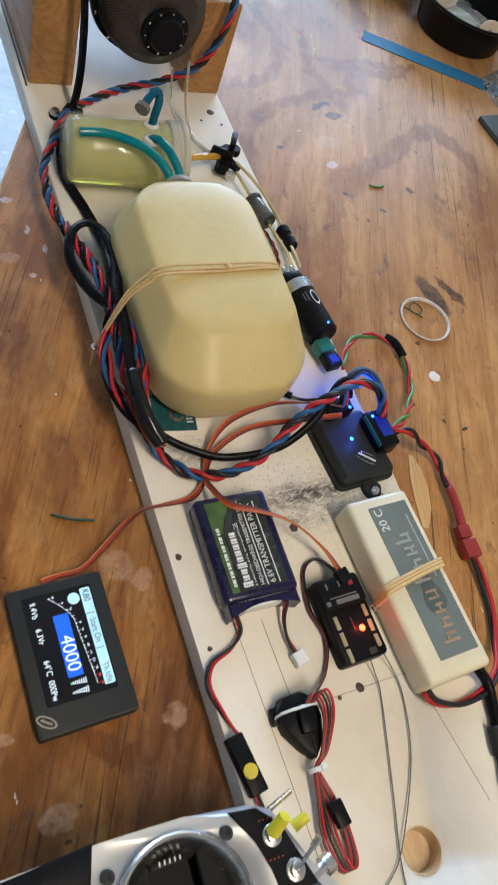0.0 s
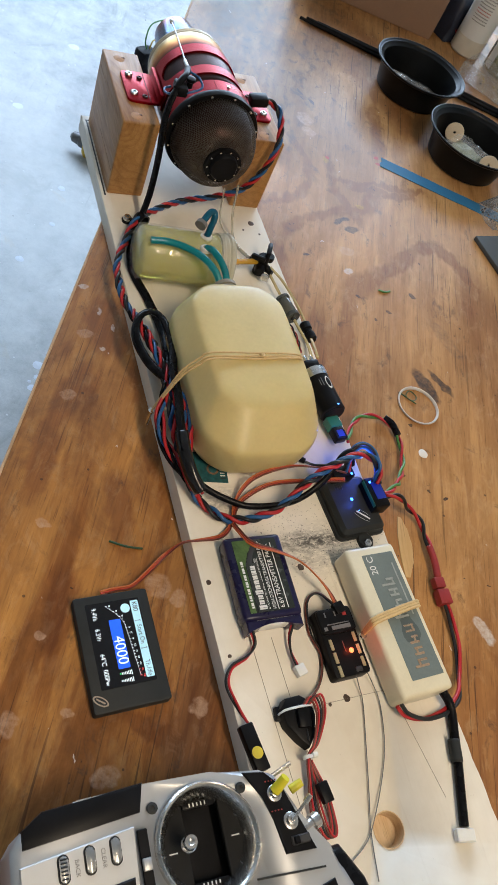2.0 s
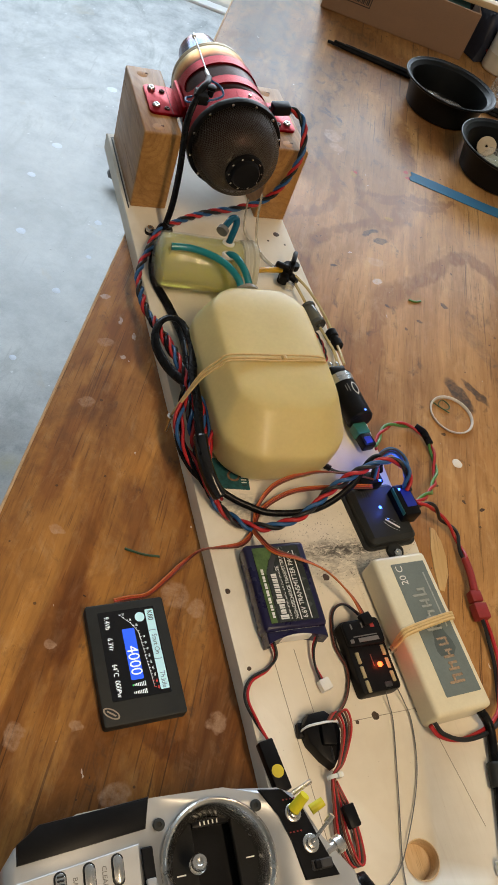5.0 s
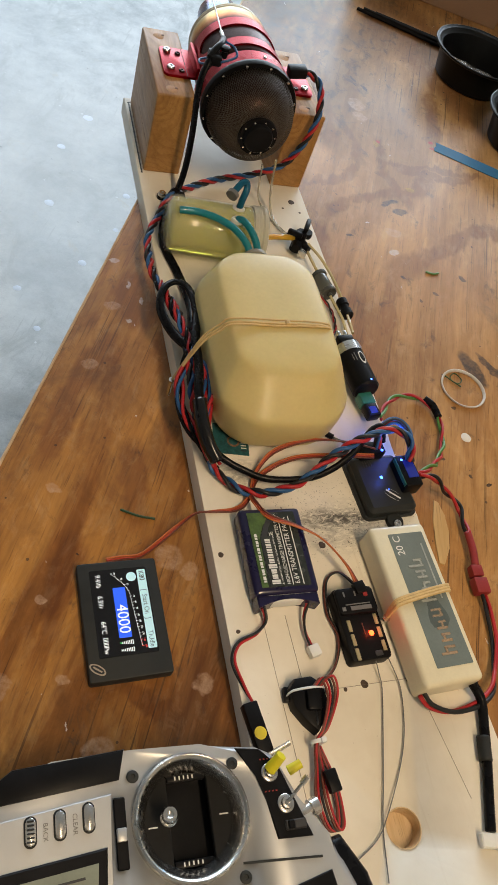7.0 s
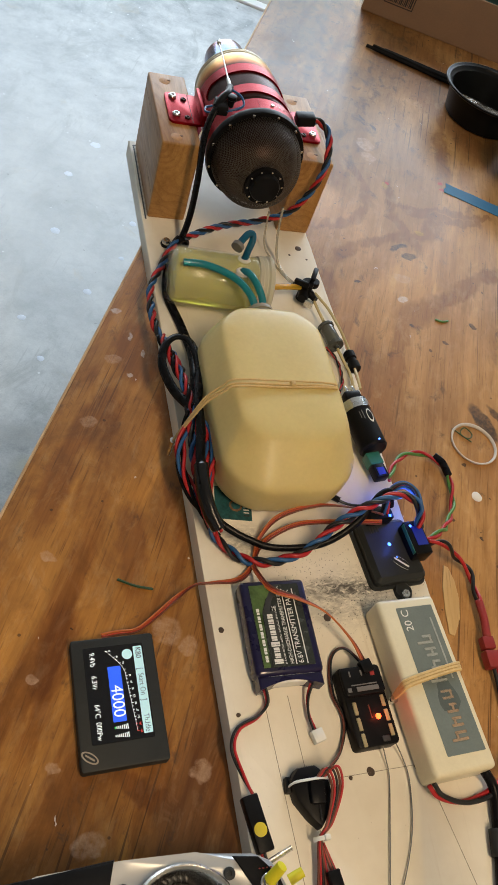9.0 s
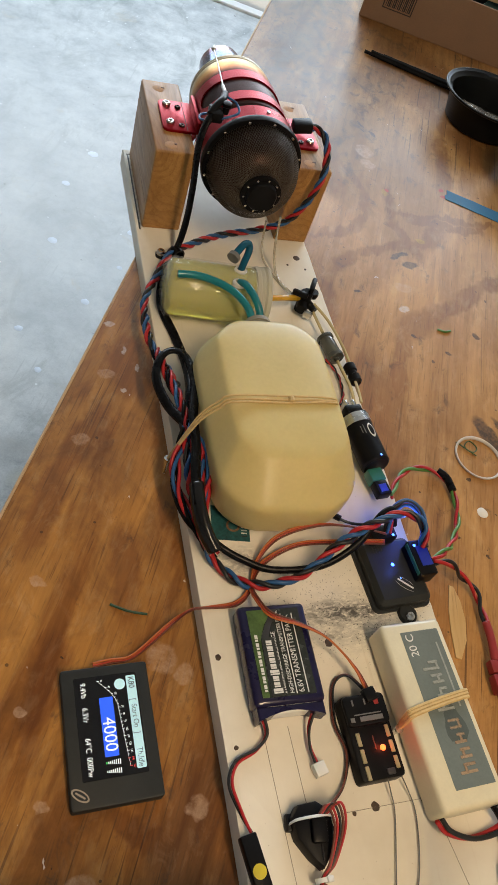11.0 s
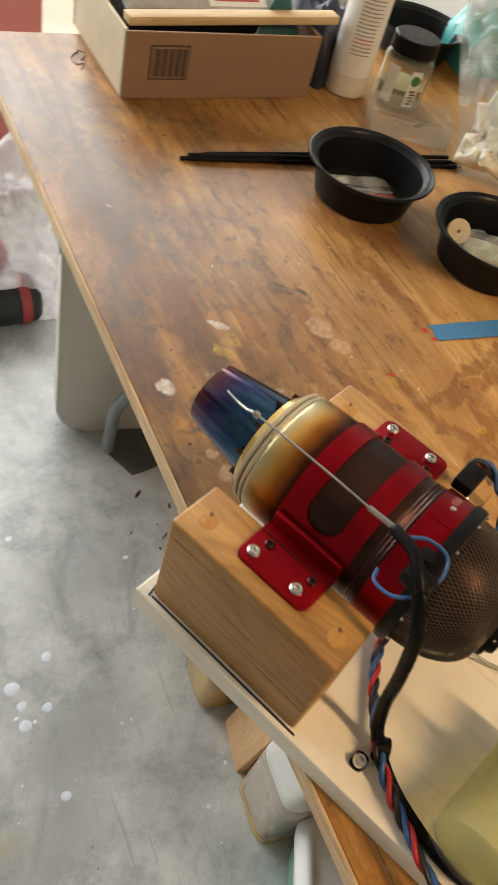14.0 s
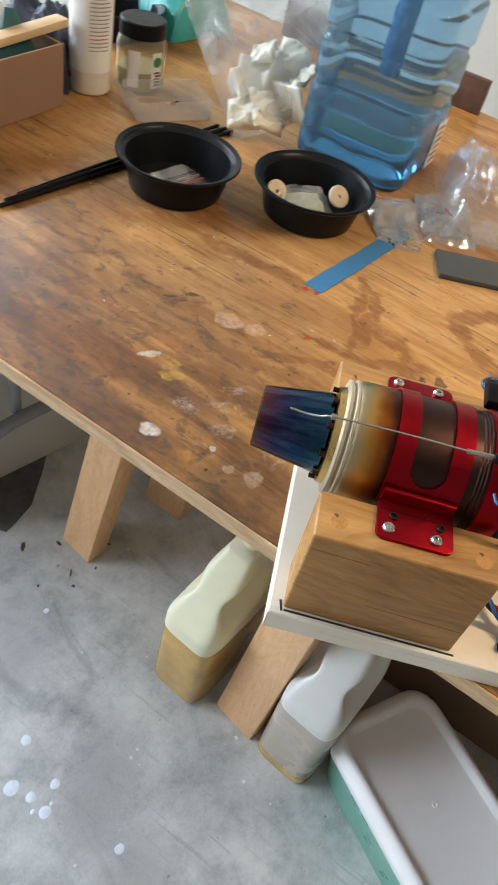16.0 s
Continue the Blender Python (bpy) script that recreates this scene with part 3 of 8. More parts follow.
BLACK = surface("black_plastic", (0.007, 0.007, 0.008), 0.36, spec=0.13, vary=0.25, scale=60)
RUBBER = surface("black_sleeve", (0.005, 0.005, 0.006), 0.26, spec=0.15, vary=0.25, scale=60)
DARKGREY = surface("dark_grey_plastic", (0.023, 0.025, 0.025), 0.5, spec=0.28, vary=0.18, scale=80, fine=1500)
REDW = surface("red_insulation", (0.42, 0.018, 0.022), 0.38, vary=0.15)
BLUEW = surface("blue_insulation", (0.020, 0.095, 0.26), 0.38, vary=0.15)
BLACKW = surface("black_insulation", (0.012, 0.012, 0.014), 0.36, vary=0.15)
GREENW = surface("green_insulation", (0.075, 0.22, 0.045), 0.4, vary=0.15)
ORANGEW = surface("orange_insulation", (0.50, 0.13, 0.030), 0.42, vary=0.15)
BROWNW = surface("brown_insulation", (0.14, 0.038, 0.022), 0.42, vary=0.15)
GREYW = surface("grey_antenna_wire", (0.15, 0.145, 0.14), 0.4, vary=0.1)
RED_ANOD = surface("red_anodised_metal", (0.30, 0.006, 0.013), 0.33, 0.92, vary=0.12, scale=60, fine=2500)
DARK_METAL = surface("burnt_casing_metal", (0.050, 0.024, 0.020), 0.36, 0.9, vary=0.3, scale=30, fine=2000)
STEEL = surface("bright_steel", (0.62, 0.61, 0.59), 0.25, 1.0, vary=0.1, scale=80)
BRASS = surface("brass", (0.62, 0.42, 0.16), 0.3, 1.0, vary=0.1)
CREAM_METAL = surface("pale_gold_flange", (0.50, 0.445, 0.33), 0.42, 0.5, vary=0.12, scale=60)
MESHW = surface("intake_mesh_wire", (0.115, 0.095, 0.078), 0.42, 0.9, vary=0.15)
SILVER = surface("silver_case_paint", (0.46, 0.47, 0.48), 0.40, 0.62, vary=0.06, scale=30, fine=2500, bumpy=0.08)
NAVY = surface("navy_shrink_wrap", (0.010, 0.008, 0.040), 0.28, spec=0.28, vary=0.3, scale=40, coat=0.3)
CREAM = surface("cream_shrink_wrap", (0.72, 0.66, 0.48), 0.35, vary=0.06, scale=40, coat=0.25)
KLABEL = surface("grey_green_label", (0.155, 0.185, 0.175), 0.35, vary=0.12, scale=60)
WHITEP = surface("white_plastic", (0.72, 0.72, 0.69), 0.42, vary=0.05, scale=20, subsurface=0.15)
RUBBERBAND = surface("tan_rubber_band", (0.62, 0.44, 0.20), 0.5, vary=0.12, scale=150)
SMOKE = surface("smoky_clear_plastic", (0.16, 0.17, 0.16), 0.12, vary=0.1, trans=0.45, ior=1.4)
CAPCLEAR = surface("milky_cap_plastic", (0.72, 0.69, 0.58), 0.22, vary=0.05, trans=0.35, ior=1.35)
SOCKET = surface("tan_socket", (0.34, 0.29, 0.16), 0.5, vary=0.15)
PENCIL = surface("pencil_line_grey", (0.33, 0.29, 0.24), 0.7)
FOAM = surface("grey_foam", (0.060, 0.062, 0.058), 0.7, vary=0.2, scale=60)
BLUETUBE = surface("blue_tubing", (0.015, 0.30, 0.38), 0.14, vary=0.1, trans=0.45, ior=1.4)
DEEPTUBE = surface("deep_blue_tubing", (0.008, 0.12, 0.22), 0.12, vary=0.1, trans=0.35, ior=1.4)
AMBERTUBE = surface("amber_fuel_tube", (0.72, 0.42, 0.04), 0.2, vary=0.1, trans=0.35, ior=1.4)
PALETUBE = surface("pale_fuel_tube", (0.74, 0.60, 0.30), 0.2, vary=0.1, trans=0.4, ior=1.4)
TITLEINK = surface("grey_title_ink", (0.16, 0.24, 0.28), 0.5, vary=0.1)
CLEARTUBE = surface("clear_tube", (0.75, 0.72, 0.62), 0.15, vary=0.05, trans=0.7, ior=1.4)
GLASS = surface("clear_jar_plastic", (0.93, 0.95, 0.86), 0.06, vary=0.02, trans=0.96, ior=1.12, bumpy=0.03)
OIL = surface("yellow_green_liquid", (0.80, 0.74, 0.08), 0.06, vary=0.04, trans=0.70, ior=1.3, bumpy=0)
JARP = surface("clear_jar_wall", (0.86, 0.87, 0.78), 0.09, vary=0.03, alpha=0.13, bumpy=0.03)
GREENP = surface("green_connector", (0.025, 0.16, 0.11), 0.35, vary=0.12)
REDP = surface("dark_red_plug", (0.30, 0.030, 0.028), 0.4, vary=0.15)
YELLOW = surface("yellow_cap", (0.62, 0.56, 0.02), 0.4, vary=0.08)
YDOT = surface("yellow_dot", (0.62, 0.48, 0.03), 0.45, vary=0.08)
TAPE = surface("blue_masking_tape", (0.035, 0.17, 0.34), 0.6, vary=0.14, scale=120)
CARD = surface("brown_cardboard", (0.27, 0.165, 0.105), 0.75, vary=0.1, scale=30, fine=500)
CARD_PALE = surface("pale_cardboard", (0.62, 0.52, 0.38), 0.75, vary=0.1, scale=30, fine=500)
BOWLP = surface("black_bowl_plastic", (0.007, 0.008, 0.009), 0.33, spec=0.2, vary=0.25, scale=50)
WATERP = surface("blue_bottle_plastic", (0.30, 0.55, 0.74), 0.07, vary=0.06, scale=15, trans=0.85, ior=1.2, bumpy=0.04)
BAGP = film("clear_bag_plastic", (0.85, 0.87, 0.87), 0.09, 0.38)
WHITEBAG = film("thin_white_bag", (0.82, 0.80, 0.82), 0.34, 0.86)
LABELW = surface("white_label_paper", (0.74, 0.73, 0.70), 0.55, vary=0.04)
PRINT = surface("dark_print", (0.03, 0.03, 0.032), 0.5, vary=0.1)
PAINTDAB = surface("dried_white_paint", (0.66, 0.72, 0.80), 0.55, vary=0.12, scale=120)
DRILLSHADE = surface("drill_hole_shade", (0.07, 0.045, 0.03), 0.6, vary=0.4, scale=200)
JUGP = surface("translucent_jug", (0.80, 0.80, 0.60), 0.34, vary=0.06, scale=15, subsurface=0.5)
ZIPFILM = film("zip_bag_film", (0.66, 0.67, 0.66), 0.13, 0.48)
JUGW = surface("white_jug", (0.70, 0.72, 0.70), 0.34, vary=0.06, scale=15, subsurface=0.5)
JUGOIL = surface("oil_in_jug", (0.55, 0.33, 0.085), 0.22, coat=0.5, vary=0.3, scale=15, subsurface=0.3)
JUGDULL = surface("faded_liquid_in_jug", (0.50, 0.44, 0.38), 0.25, coat=0.4, vary=0.08, scale=15, subsurface=0.4)
TRAYP = surface("frosted_clear_plastic", (0.72, 0.72, 0.70), 0.22, vary=0.05, alpha=0.20)
LEGPAINT = surface("grey_leg_paint", (0.26, 0.285, 0.31), 0.42, 0.2, vary=0.12, scale=30)
BINLID = surface("white_bin_lid", (0.86, 0.87, 0.88), 0.35, vary=0.04, scale=10)
BINBODY = surface("sea_green_bin", (0.28, 0.66, 0.53), 0.3, vary=0.08, scale=10, trans=0.3)
SCREEN = surface("black_screen", (0.008, 0.008, 0.010), 0.12, vary=0.1, bumpy=0)
GLOWBLUE = surface("blue_screen_panel", (0.02, 0.08, 0.6), 0.3, emit=(0.02, 0.11, 0.9), power=0.75, bumpy=0)
GLOWPALE = surface("pale_screen_panel", (0.4, 0.6, 0.65), 0.3, emit=(0.34, 0.56, 0.64), power=0.6, bumpy=0)
GLOWTEXT = surface("lit_screen_text", (0.7, 0.75, 0.75), 0.3, emit=(0.62, 0.70, 0.72), power=0.7, bumpy=0)
GLOWGREEN = surface("lit_green_bar", (0.05, 0.6, 0.1), 0.3, emit=(0.05, 0.7, 0.12), power=0.8, bumpy=0)
GLOWRED = surface("lit_red_scale", (0.6, 0.05, 0.05), 0.3, emit=(0.7, 0.05, 0.04), power=0.7, bumpy=0)
LEDRED = surface("red_led", (0.8, 0.1, 0.02), 0.3, emit=(1.0, 0.05, 0.012), power=9, bumpy=0)
# faint emission standing in for indicator light that falls on black plugs
BLUESPILL = surface("blue_spill_glow", (0.01, 0.02, 0.10), 0.3, emit=(0.01, 0.03, 1.0), power=0.13, bumpy=0)
LEDBLUE = surface("blue_led", (0.2, 0.4, 1.0), 0.3, emit=(0.03, 0.13, 1.0), power=6, bumpy=0)
LAMPGLOW = surface("lamp_diffuser", (0.9, 0.88, 0.82), 0.5, emit=(1.0, 0.9, 0.75), power=2.0, bumpy=0)
BODYHEAT = heat_metal("heat_coloured_rear_casing", [(0.0, (0.030, 0.014, 0.012)), (0.20, (0.080, 0.024, 0.014)), (0.42, (0.34, 0.105, 0.020)), (0.62, (0.52, 0.275, 0.070)), (0.80, (0.42, 0.330, 0.180)), (1.0, (0.38, 0.330, 0.240))], 0.0850, 0.119, 0.38)
CONEHEAT = heat_metal("blued_exhaust_steel", [(0.0, (0.16, 0.12, 0.07)), (0.14, (0.014, 0.062, 0.105)), (0.45, (0.009, 0.034, 0.090)), (0.68, (0.024, 0.018, 0.070)), (0.84, (0.085, 0.022, 0.060)), (0.93, (0.12, 0.040, 0.035)), (1.0, (0.16, 0.08, 0.05))], 0.124, 0.183, 0.2, 0.22)

# ---- building helpers ----


def thing(name, label, category, m=None, group="", kind=""):
    ob = tagged(new(name), label, category, group, kind)
    ob.empty_display_size = 0.02
    ob.matrix_world = m or Matrix()
    return ob


def part(name, bm, material, parent=None, label="", smooth=35):
    me = bpy.data.meshes.new(name)
    bmesh.ops.recalc_face_normals(bm, faces=bm.faces)
    bm.to_mesh(me)
    bm.free()
    for p in me.polygons:
        p.use_smooth = smooth > 0
    if smooth and smooth < 180:
        me.set_sharp_from_angle(angle=radians(smooth))
    me.materials.append(material)
    ob = new(name, me)
    if parent:
        ob.parent = parent
    if label:
        ob["label"] = label
    return ob


def solo(name, bm, material, label, category, m=None, group="", kind="", smooth=35):
    ob = tagged(part(name, bm, material, None, "", smooth), label, category, group, kind)
    if m:
        ob.matrix_world = m
    return ob


def add_box(bm, size, at=(0, 0, 0), bevel=0.0, seg=2, m=None):
    r = bmesh.ops.create_cube(bm, size=1, matrix=Matrix.Diagonal((*size, 1)))
    vs = r["verts"]
    if bevel:
        es = list({e for v in vs for e in v.link_edges})
        r = bmesh.ops.bevel(bm, geom=es, offset=bevel, segments=seg, profile=0.5, affect="EDGES")
        vs = list({v for f in r["faces"] for v in f.verts} | {v for v in vs if v.is_valid})
    bmesh.ops.transform(bm, matrix=Matrix.Translation(at) @ (m or Matrix()), verts=vs)
    return vs


def box(size, at=(0, 0, 0), bevel=0.0, seg=2, m=None):
    bm = bmesh.new()
    add_box(bm, size, at, bevel, seg, m)
    return bm


def add_lathe(bm, profile, n=48, m=None, close=False):
    """Turns (along, radius) pairs about y."""
    rings = []
    for a, r in profile:
        if r < 1e-6:
            rings.append([bm.verts.new((0, a, 0))])
        else:
            rings.append([bm.verts.new((r * math.sin(2 * math.pi * i / n), a, r * math.cos(2 * math.pi * i / n))) for i in range(n)])
    pairs = list(zip(rings, rings[1:]))
    if close:
        pairs.append((rings[-1], rings[0]))
    for A, B in pairs:
        for i in range(n):
            q = [A[i % len(A)], A[(i + 1) % len(A)], B[(i + 1) % len(B)], B[i % len(B)]]
            q = [v for k, v in enumerate(q) if v not in q[:k]]
            if len(q) > 2:
                bm.faces.new(q)
    vs = [v for r in rings for v in r]
    if m:
        bmesh.ops.transform(bm, matrix=m, verts=vs)
    return vs


def lathe(profile, n=48, m=None, close=False):
    bm = bmesh.new()
    add_lathe(bm, profile, n, m, close)
    return bm


UP = pose(0, 0, 0, 90)   # turns the lathe's y to z


def glide(pts, sub=8):
    """A smooth run of places through the points given."""
    P = [Vector(p) for p in pts]
    P = [2 * P[0] - P[1]] + P + [2 * P[-1] - P[-2]]
    out = []
    for i in range(1, len(P) - 2):
        a, b, c, d = P[i - 1:i + 3]
        for k in range(sub):
            s = k / sub
            out.append(0.5 * ((2 * b) + (c - a) * s + (2 * a - 5 * b + 4 * c - d) * s * s + (3 * b - a - 3 * c + d) * s ** 3))
    return out + [P[-2]]


def frames_of(path):
    tan = [(path[min(i + 1, len(path) - 1)] - path[max(i - 1, 0)]).normalized() for i in range(len(path))]
    nrm = tan[0].orthogonal().normalized()
    out = []
    for p, t in zip(path, tan):
        nrm = (nrm - t * nrm.dot(t)).normalized()
        out.append((p, nrm.copy(), t.cross(nrm)))
    return out


def add_tube(bm, path, r, n=8, flat=1.0, ends=True):
    rings = [[bm.verts.new(p + r * (math.cos(2 * math.pi * i / n) * a + flat * math.sin(2 * math.pi * i / n) * b)) for i in range(n)]
             for p, a, b in frames_of(path)]
    for A, B in zip(rings, rings[1:]):
        for i in range(n):
            bm.faces.new((A[i], A[(i + 1) % n], B[(i + 1) % n], B[i]))
    if ends:
        bm.faces.new(rings[0])
        bm.faces.new(rings[-1][::-1])


def tube(pts, r, n=8, sub=8, flat=1.0):
    bm = bmesh.new()
    add_tube(bm, glide(pts, sub), r, n, flat)
    return bm


def strand(pts, r, off, turns, phase, sub=14, n=7, wob=0.0, seed=0):
    """One strand of a twisted lead that follows the points."""
    path = glide(pts, sub)
    rng = random.Random(seed)
    length, out, done = sum((b - a).length for a, b in zip(path, path[1:])), [], 0.0
    last = path[0]
    wa, wb = rng.uniform(0, 6), rng.uniform(0, 6)
    for p, a, b in frames_of(path):
        done += (p - last).length
        last = p
        k = 2 * math.pi * (turns * done + phase)
        o = off * (1 + wob * math.sin(done * 70 + wa))
        out.append(p + o * (math.cos(k) * a + math.sin(k) * b) + wob * 0.0025 * math.sin(done * 45 + wb) * b)
    bm = bmesh.new()
    add_tube(bm, out, r, n)
    return bm


def twisted(name, label, pts, strands, r, off, turns, wob=0.0, sub=14):
    t = thing(name, label, "cable")
    for i, (nm, mat) in enumerate(strands):
        part(nm, strand(pts, r, off, turns, i / len(strands), sub, 7, wob, i), mat, t, smooth=180)
    return t


def add_prism(bm, outline, z0, z1, bevel=0.0, seg=2):
    lo = [bm.verts.new((x, y, z0)) for x, y in outline]
    hi = [bm.verts.new((x, y, z1)) for x, y in outline]
    n = len(outline)
    top = bm.faces.new(hi)
    bm.faces.new(lo[::-1])
    for i in range(n):
        bm.faces.new((lo[i], lo[(i + 1) % n], hi[(i + 1) % n], hi[i]))
    if bevel:
        bmesh.ops.bevel(bm, geom=list(top.edges), offset=bevel, segments=seg, profile=0.5, affect="EDGES")


def prism(outline, z0, z1, bevel=0.0, seg=2):
    bm = bmesh.new()
    add_prism(bm, outline, z0, z1, bevel, seg)
    return bm


def rounded(w, h, r, n=5, at=(0, 0)):
    out = []
    for cx, cy, a0 in ((w / 2 - r, h / 2 - r, 0), (-w / 2 + r, h / 2 - r, 90), (-w / 2 + r, -h / 2 + r, 180), (w / 2 - r, -h / 2 + r, 270)):
        for k in range(n + 1):
            a = radians(a0 + 90 * k / n)
            out.append((at[0] + cx + r * math.cos(a), at[1] + cy + r * math.sin(a)))
    return out


def disc(rx, ry, at, h, n=20, wob=0.0, seed=0):
    """A thin dab with a feathered rim, standing h proud of what it lies on."""
    rng = random.Random(seed)
    ph = [rng.uniform(0, 6.3) for _ in range(4)]
    bm = bmesh.new()
    mid = bm.verts.new((at[0], at[1], at[2] + h))
    rings = []
    for f, z in ((0.75, h), (1.0, 0.0)):
        ring = []
        for i in range(n):
            a = 2 * math.pi * i / n
            k = f * (1 + wob * (math.sin(2 * a + ph[0]) * 0.5 + math.sin(3 * a + ph[1]) * 0.4 + math.sin(5 * a + ph[2]) * 0.3 + math.sin(9 * a + ph[3]) * 0.15))
            ring.append(bm.verts.new((at[0] + rx * k * math.cos(a), at[1] + ry * k * math.sin(a), at[2] + z)))
        rings.append(ring)
    for i in range(n):
        j = (i + 1) % n
        bm.faces.new((mid, rings[0][i], rings[0][j]))
        bm.faces.new((rings[0][i], rings[1][i], rings[1][j], rings[0][j]))
    return bm


def words(name, text, size, at, material, parent, turn=0, label="", align="LEFT", squash=1.0):
    """Flat lettering in the built-in font, as a thin mesh."""
    cu = bpy.data.curves.new(name, "FONT")
    cu.body, cu.size, cu.align_x, cu.align_y, cu.extrude = text, size, align, "CENTER", 0.00008
    tmp = bpy.data.objects.new(name, cu)
    scene.collection.objects.link(tmp)
    bpy.context.view_layer.update()
    me = bpy.data.meshes.new_from_object(tmp.evaluated_get(bpy.context.evaluated_depsgraph_get()))
    bpy.data.objects.remove(tmp)
    me.transform(pose(*at, 0, 0, turn) @ Matrix.Diagonal((squash, 1, 1, 1)))
    me.materials.clear()
    me.materials.append(material)
    ob = new(name, me)
    ob.parent = parent
    if label:
        ob["label"] = label
    return ob


def screw(parent, at, r=0.0032, h=0.002, mat=None, m=None, name="screw"):
    bm = bmesh.new()
    add_lathe(bm, [(0, r), (h * 0.6, r), (h, r * 0.75), (h, r * 0.42), (h * 0.35, r * 0.36), (h * 0.35, 0)], 14, Matrix.Translation(at) @ (m or Matrix()) @ UP)
    return part(name, bm, mat or STEEL, parent)


def drill(ob, m, r, lo=-0.05, hi=0.06):
    """Bores a round hole along m's y through a part."""
    bm = bmesh.new()
    add_lathe(bm, [(lo, 0), (lo, r), (hi, r), (hi, 0)], 48, m)
    tool = part("tool", bm, ob.data.materials[0])
    mod = ob.modifiers.new("bore", "BOOLEAN")
    mod.object, mod.operation, mod.solver = tool, "DIFFERENCE", "EXACT"
    hold, ob.parent = ob.parent, None
    bpy.context.view_layer.update()
    me = bpy.data.meshes.new_from_object(ob.evaluated_get(bpy.context.evaluated_depsgraph_get()))
    ob.modifiers.clear()
    ob.data, ob.parent = me, hold
    bpy.data.objects.remove(tool)


# ---- the room ----
def structure(name, bm, mat, label, category="wall"):
    return solo(name, bm, mat, label, category, ROOM, kind="structure")


W, D = RIGHT - LEFT, DOOR_Y - BACK
MX, MY = (LEFT + RIGHT) / 2, (BACK + DOOR_Y) / 2
structure("floor", box((W, D, 0.1), (MX, MY, FLOOR - 0.05)), CONCRETE, "grey worn concrete garage floor with stains and paint dots", "floor")
structure("ground", box((300, 300, 0.1), (0, DOOR_Y + 150.0, FLOOR - 0.07)), PAVING, "pale sunlit concrete driveway outside the open door", "ground")
structure("wall_left", box((0.15, D, CEIL - FLOOR), (LEFT - 0.075, MY, (CEIL + FLOOR) / 2)), WALL, "plain white painted garage wall")
structure("wall_right", box((0.15, D, CEIL - FLOOR), (RIGHT + 0.075, MY, (CEIL + FLOOR) / 2)), WALL, "plain white painted garage wall behind the table")
structure("wall_back", box((W + 0.3, 0.15, CEIL - FLOOR), (MX, BACK - 0.075, (CEIL + FLOOR) / 2)), WALL, "plain white painted garage wall")
bm = bmesh.new()
add_box(bm, (W + 0.3, 0.15, 0.28), (MX, DOOR_Y + 0.075, CEIL - 0.14))
add_box(bm, (0.25, 0.15, CEIL - 0.28 - FLOOR), (LEFT + 0.125, DOOR_Y + 0.075, (CEIL - 0.28 + FLOOR) / 2))
add_box(bm, (0.25, 0.15, CEIL - 0.28 - FLOOR), (RIGHT - 0.125, DOOR_Y + 0.075, (CEIL - 0.28 + FLOOR) / 2))
structure("wall_door", bm, WALL, "white wall round the open garage door")
structure("ceiling", box((W + 0.3, D + 0.15, 0.12), (MX, MY, CEIL + 0.06)), CEILING, "plain white garage ceiling", "ceiling")
structure("threshold", box((W - 0.5, 0.05, 0.012), (MX, DOOR_Y - 0.03, FLOOR + 0.006), 0.003), WHITEP, "pale strip across the open garage doorway", "trim")
lampt = thing("ceiling_lamp", "long white ceiling lamp with a glowing diffuser", "lamp", ROOM @ pose(0.75, -0.75, CEIL))
part("housing", box((0.16, 1.2, 0.05), (0, 0, -0.025), 0.008), WHITEP, lampt)
part("diffuser", box((0.12, 1.15, 0.03), (0, 0, -0.064), 0.01), LAMPGLOW, lampt)

# ---- the work table ----
TW, T0, T1 = 1.035, -1.01, 1.43
table = thing("work_table", "large stained plywood table top on splayed timber legs", "table", ROOM)
part("tabletop", box((TW - 0.004, T1 - T0 - 0.004, 0.017), (TW / 2, (T0 + T1) / 2, -0.0085), 0.0012, 2), PLY, table, "orange-brown plywood with paint dabs and scorch marks")
for nm, sz, at in (("edge_band", (0.0025, T1 - T0, 0.0165), (0.0008, (T0 + T1) / 2, -0.0088)), ("edge_band", (0.0025, T1 - T0, 0.0165), (TW - 0.0008, (T0 + T1) / 2, -0.0088)),
                   ("edge_band", (TW - 0.006, 0.0025, 0.0165), (TW / 2, T1 - 0.0008, -0.0088))):
    part(nm, box(sz, at, 0.0006, 1), PLY_EDGE, table, "bare worn plywood edge")


def timber(parent, name, a, b, w, d, mat, spin=0):
    """A sawn leg from a down to b, its foot and head cut level."""
    a, b = Vector(a), Vector(b)
    bm = bmesh.new()
    R2 = Matrix.Rotation(radians(spin), 3, "Z")
    loops = [[bm.verts.new(p + R2 @ Vector((sx * w / 2, sy * d / 2, 0))) for sx, sy in ((-1, -1), (1, -1), (1, 1), (-1, 1))] for p in (a, b)]
    bm.faces.new(loops[0])
    bm.faces.new(loops[1][::-1])
    for i in range(4):
        bm.faces.new((loops[0][i], loops[0][(i + 1) % 4], loops[1][(i + 1) % 4], loops[1][i]))
    bmesh.ops.bevel(bm, geom=list(bm.edges), offset=0.003, segments=2, profile=0.5, affect="EDGES")
    return part(name, bm, mat, parent)


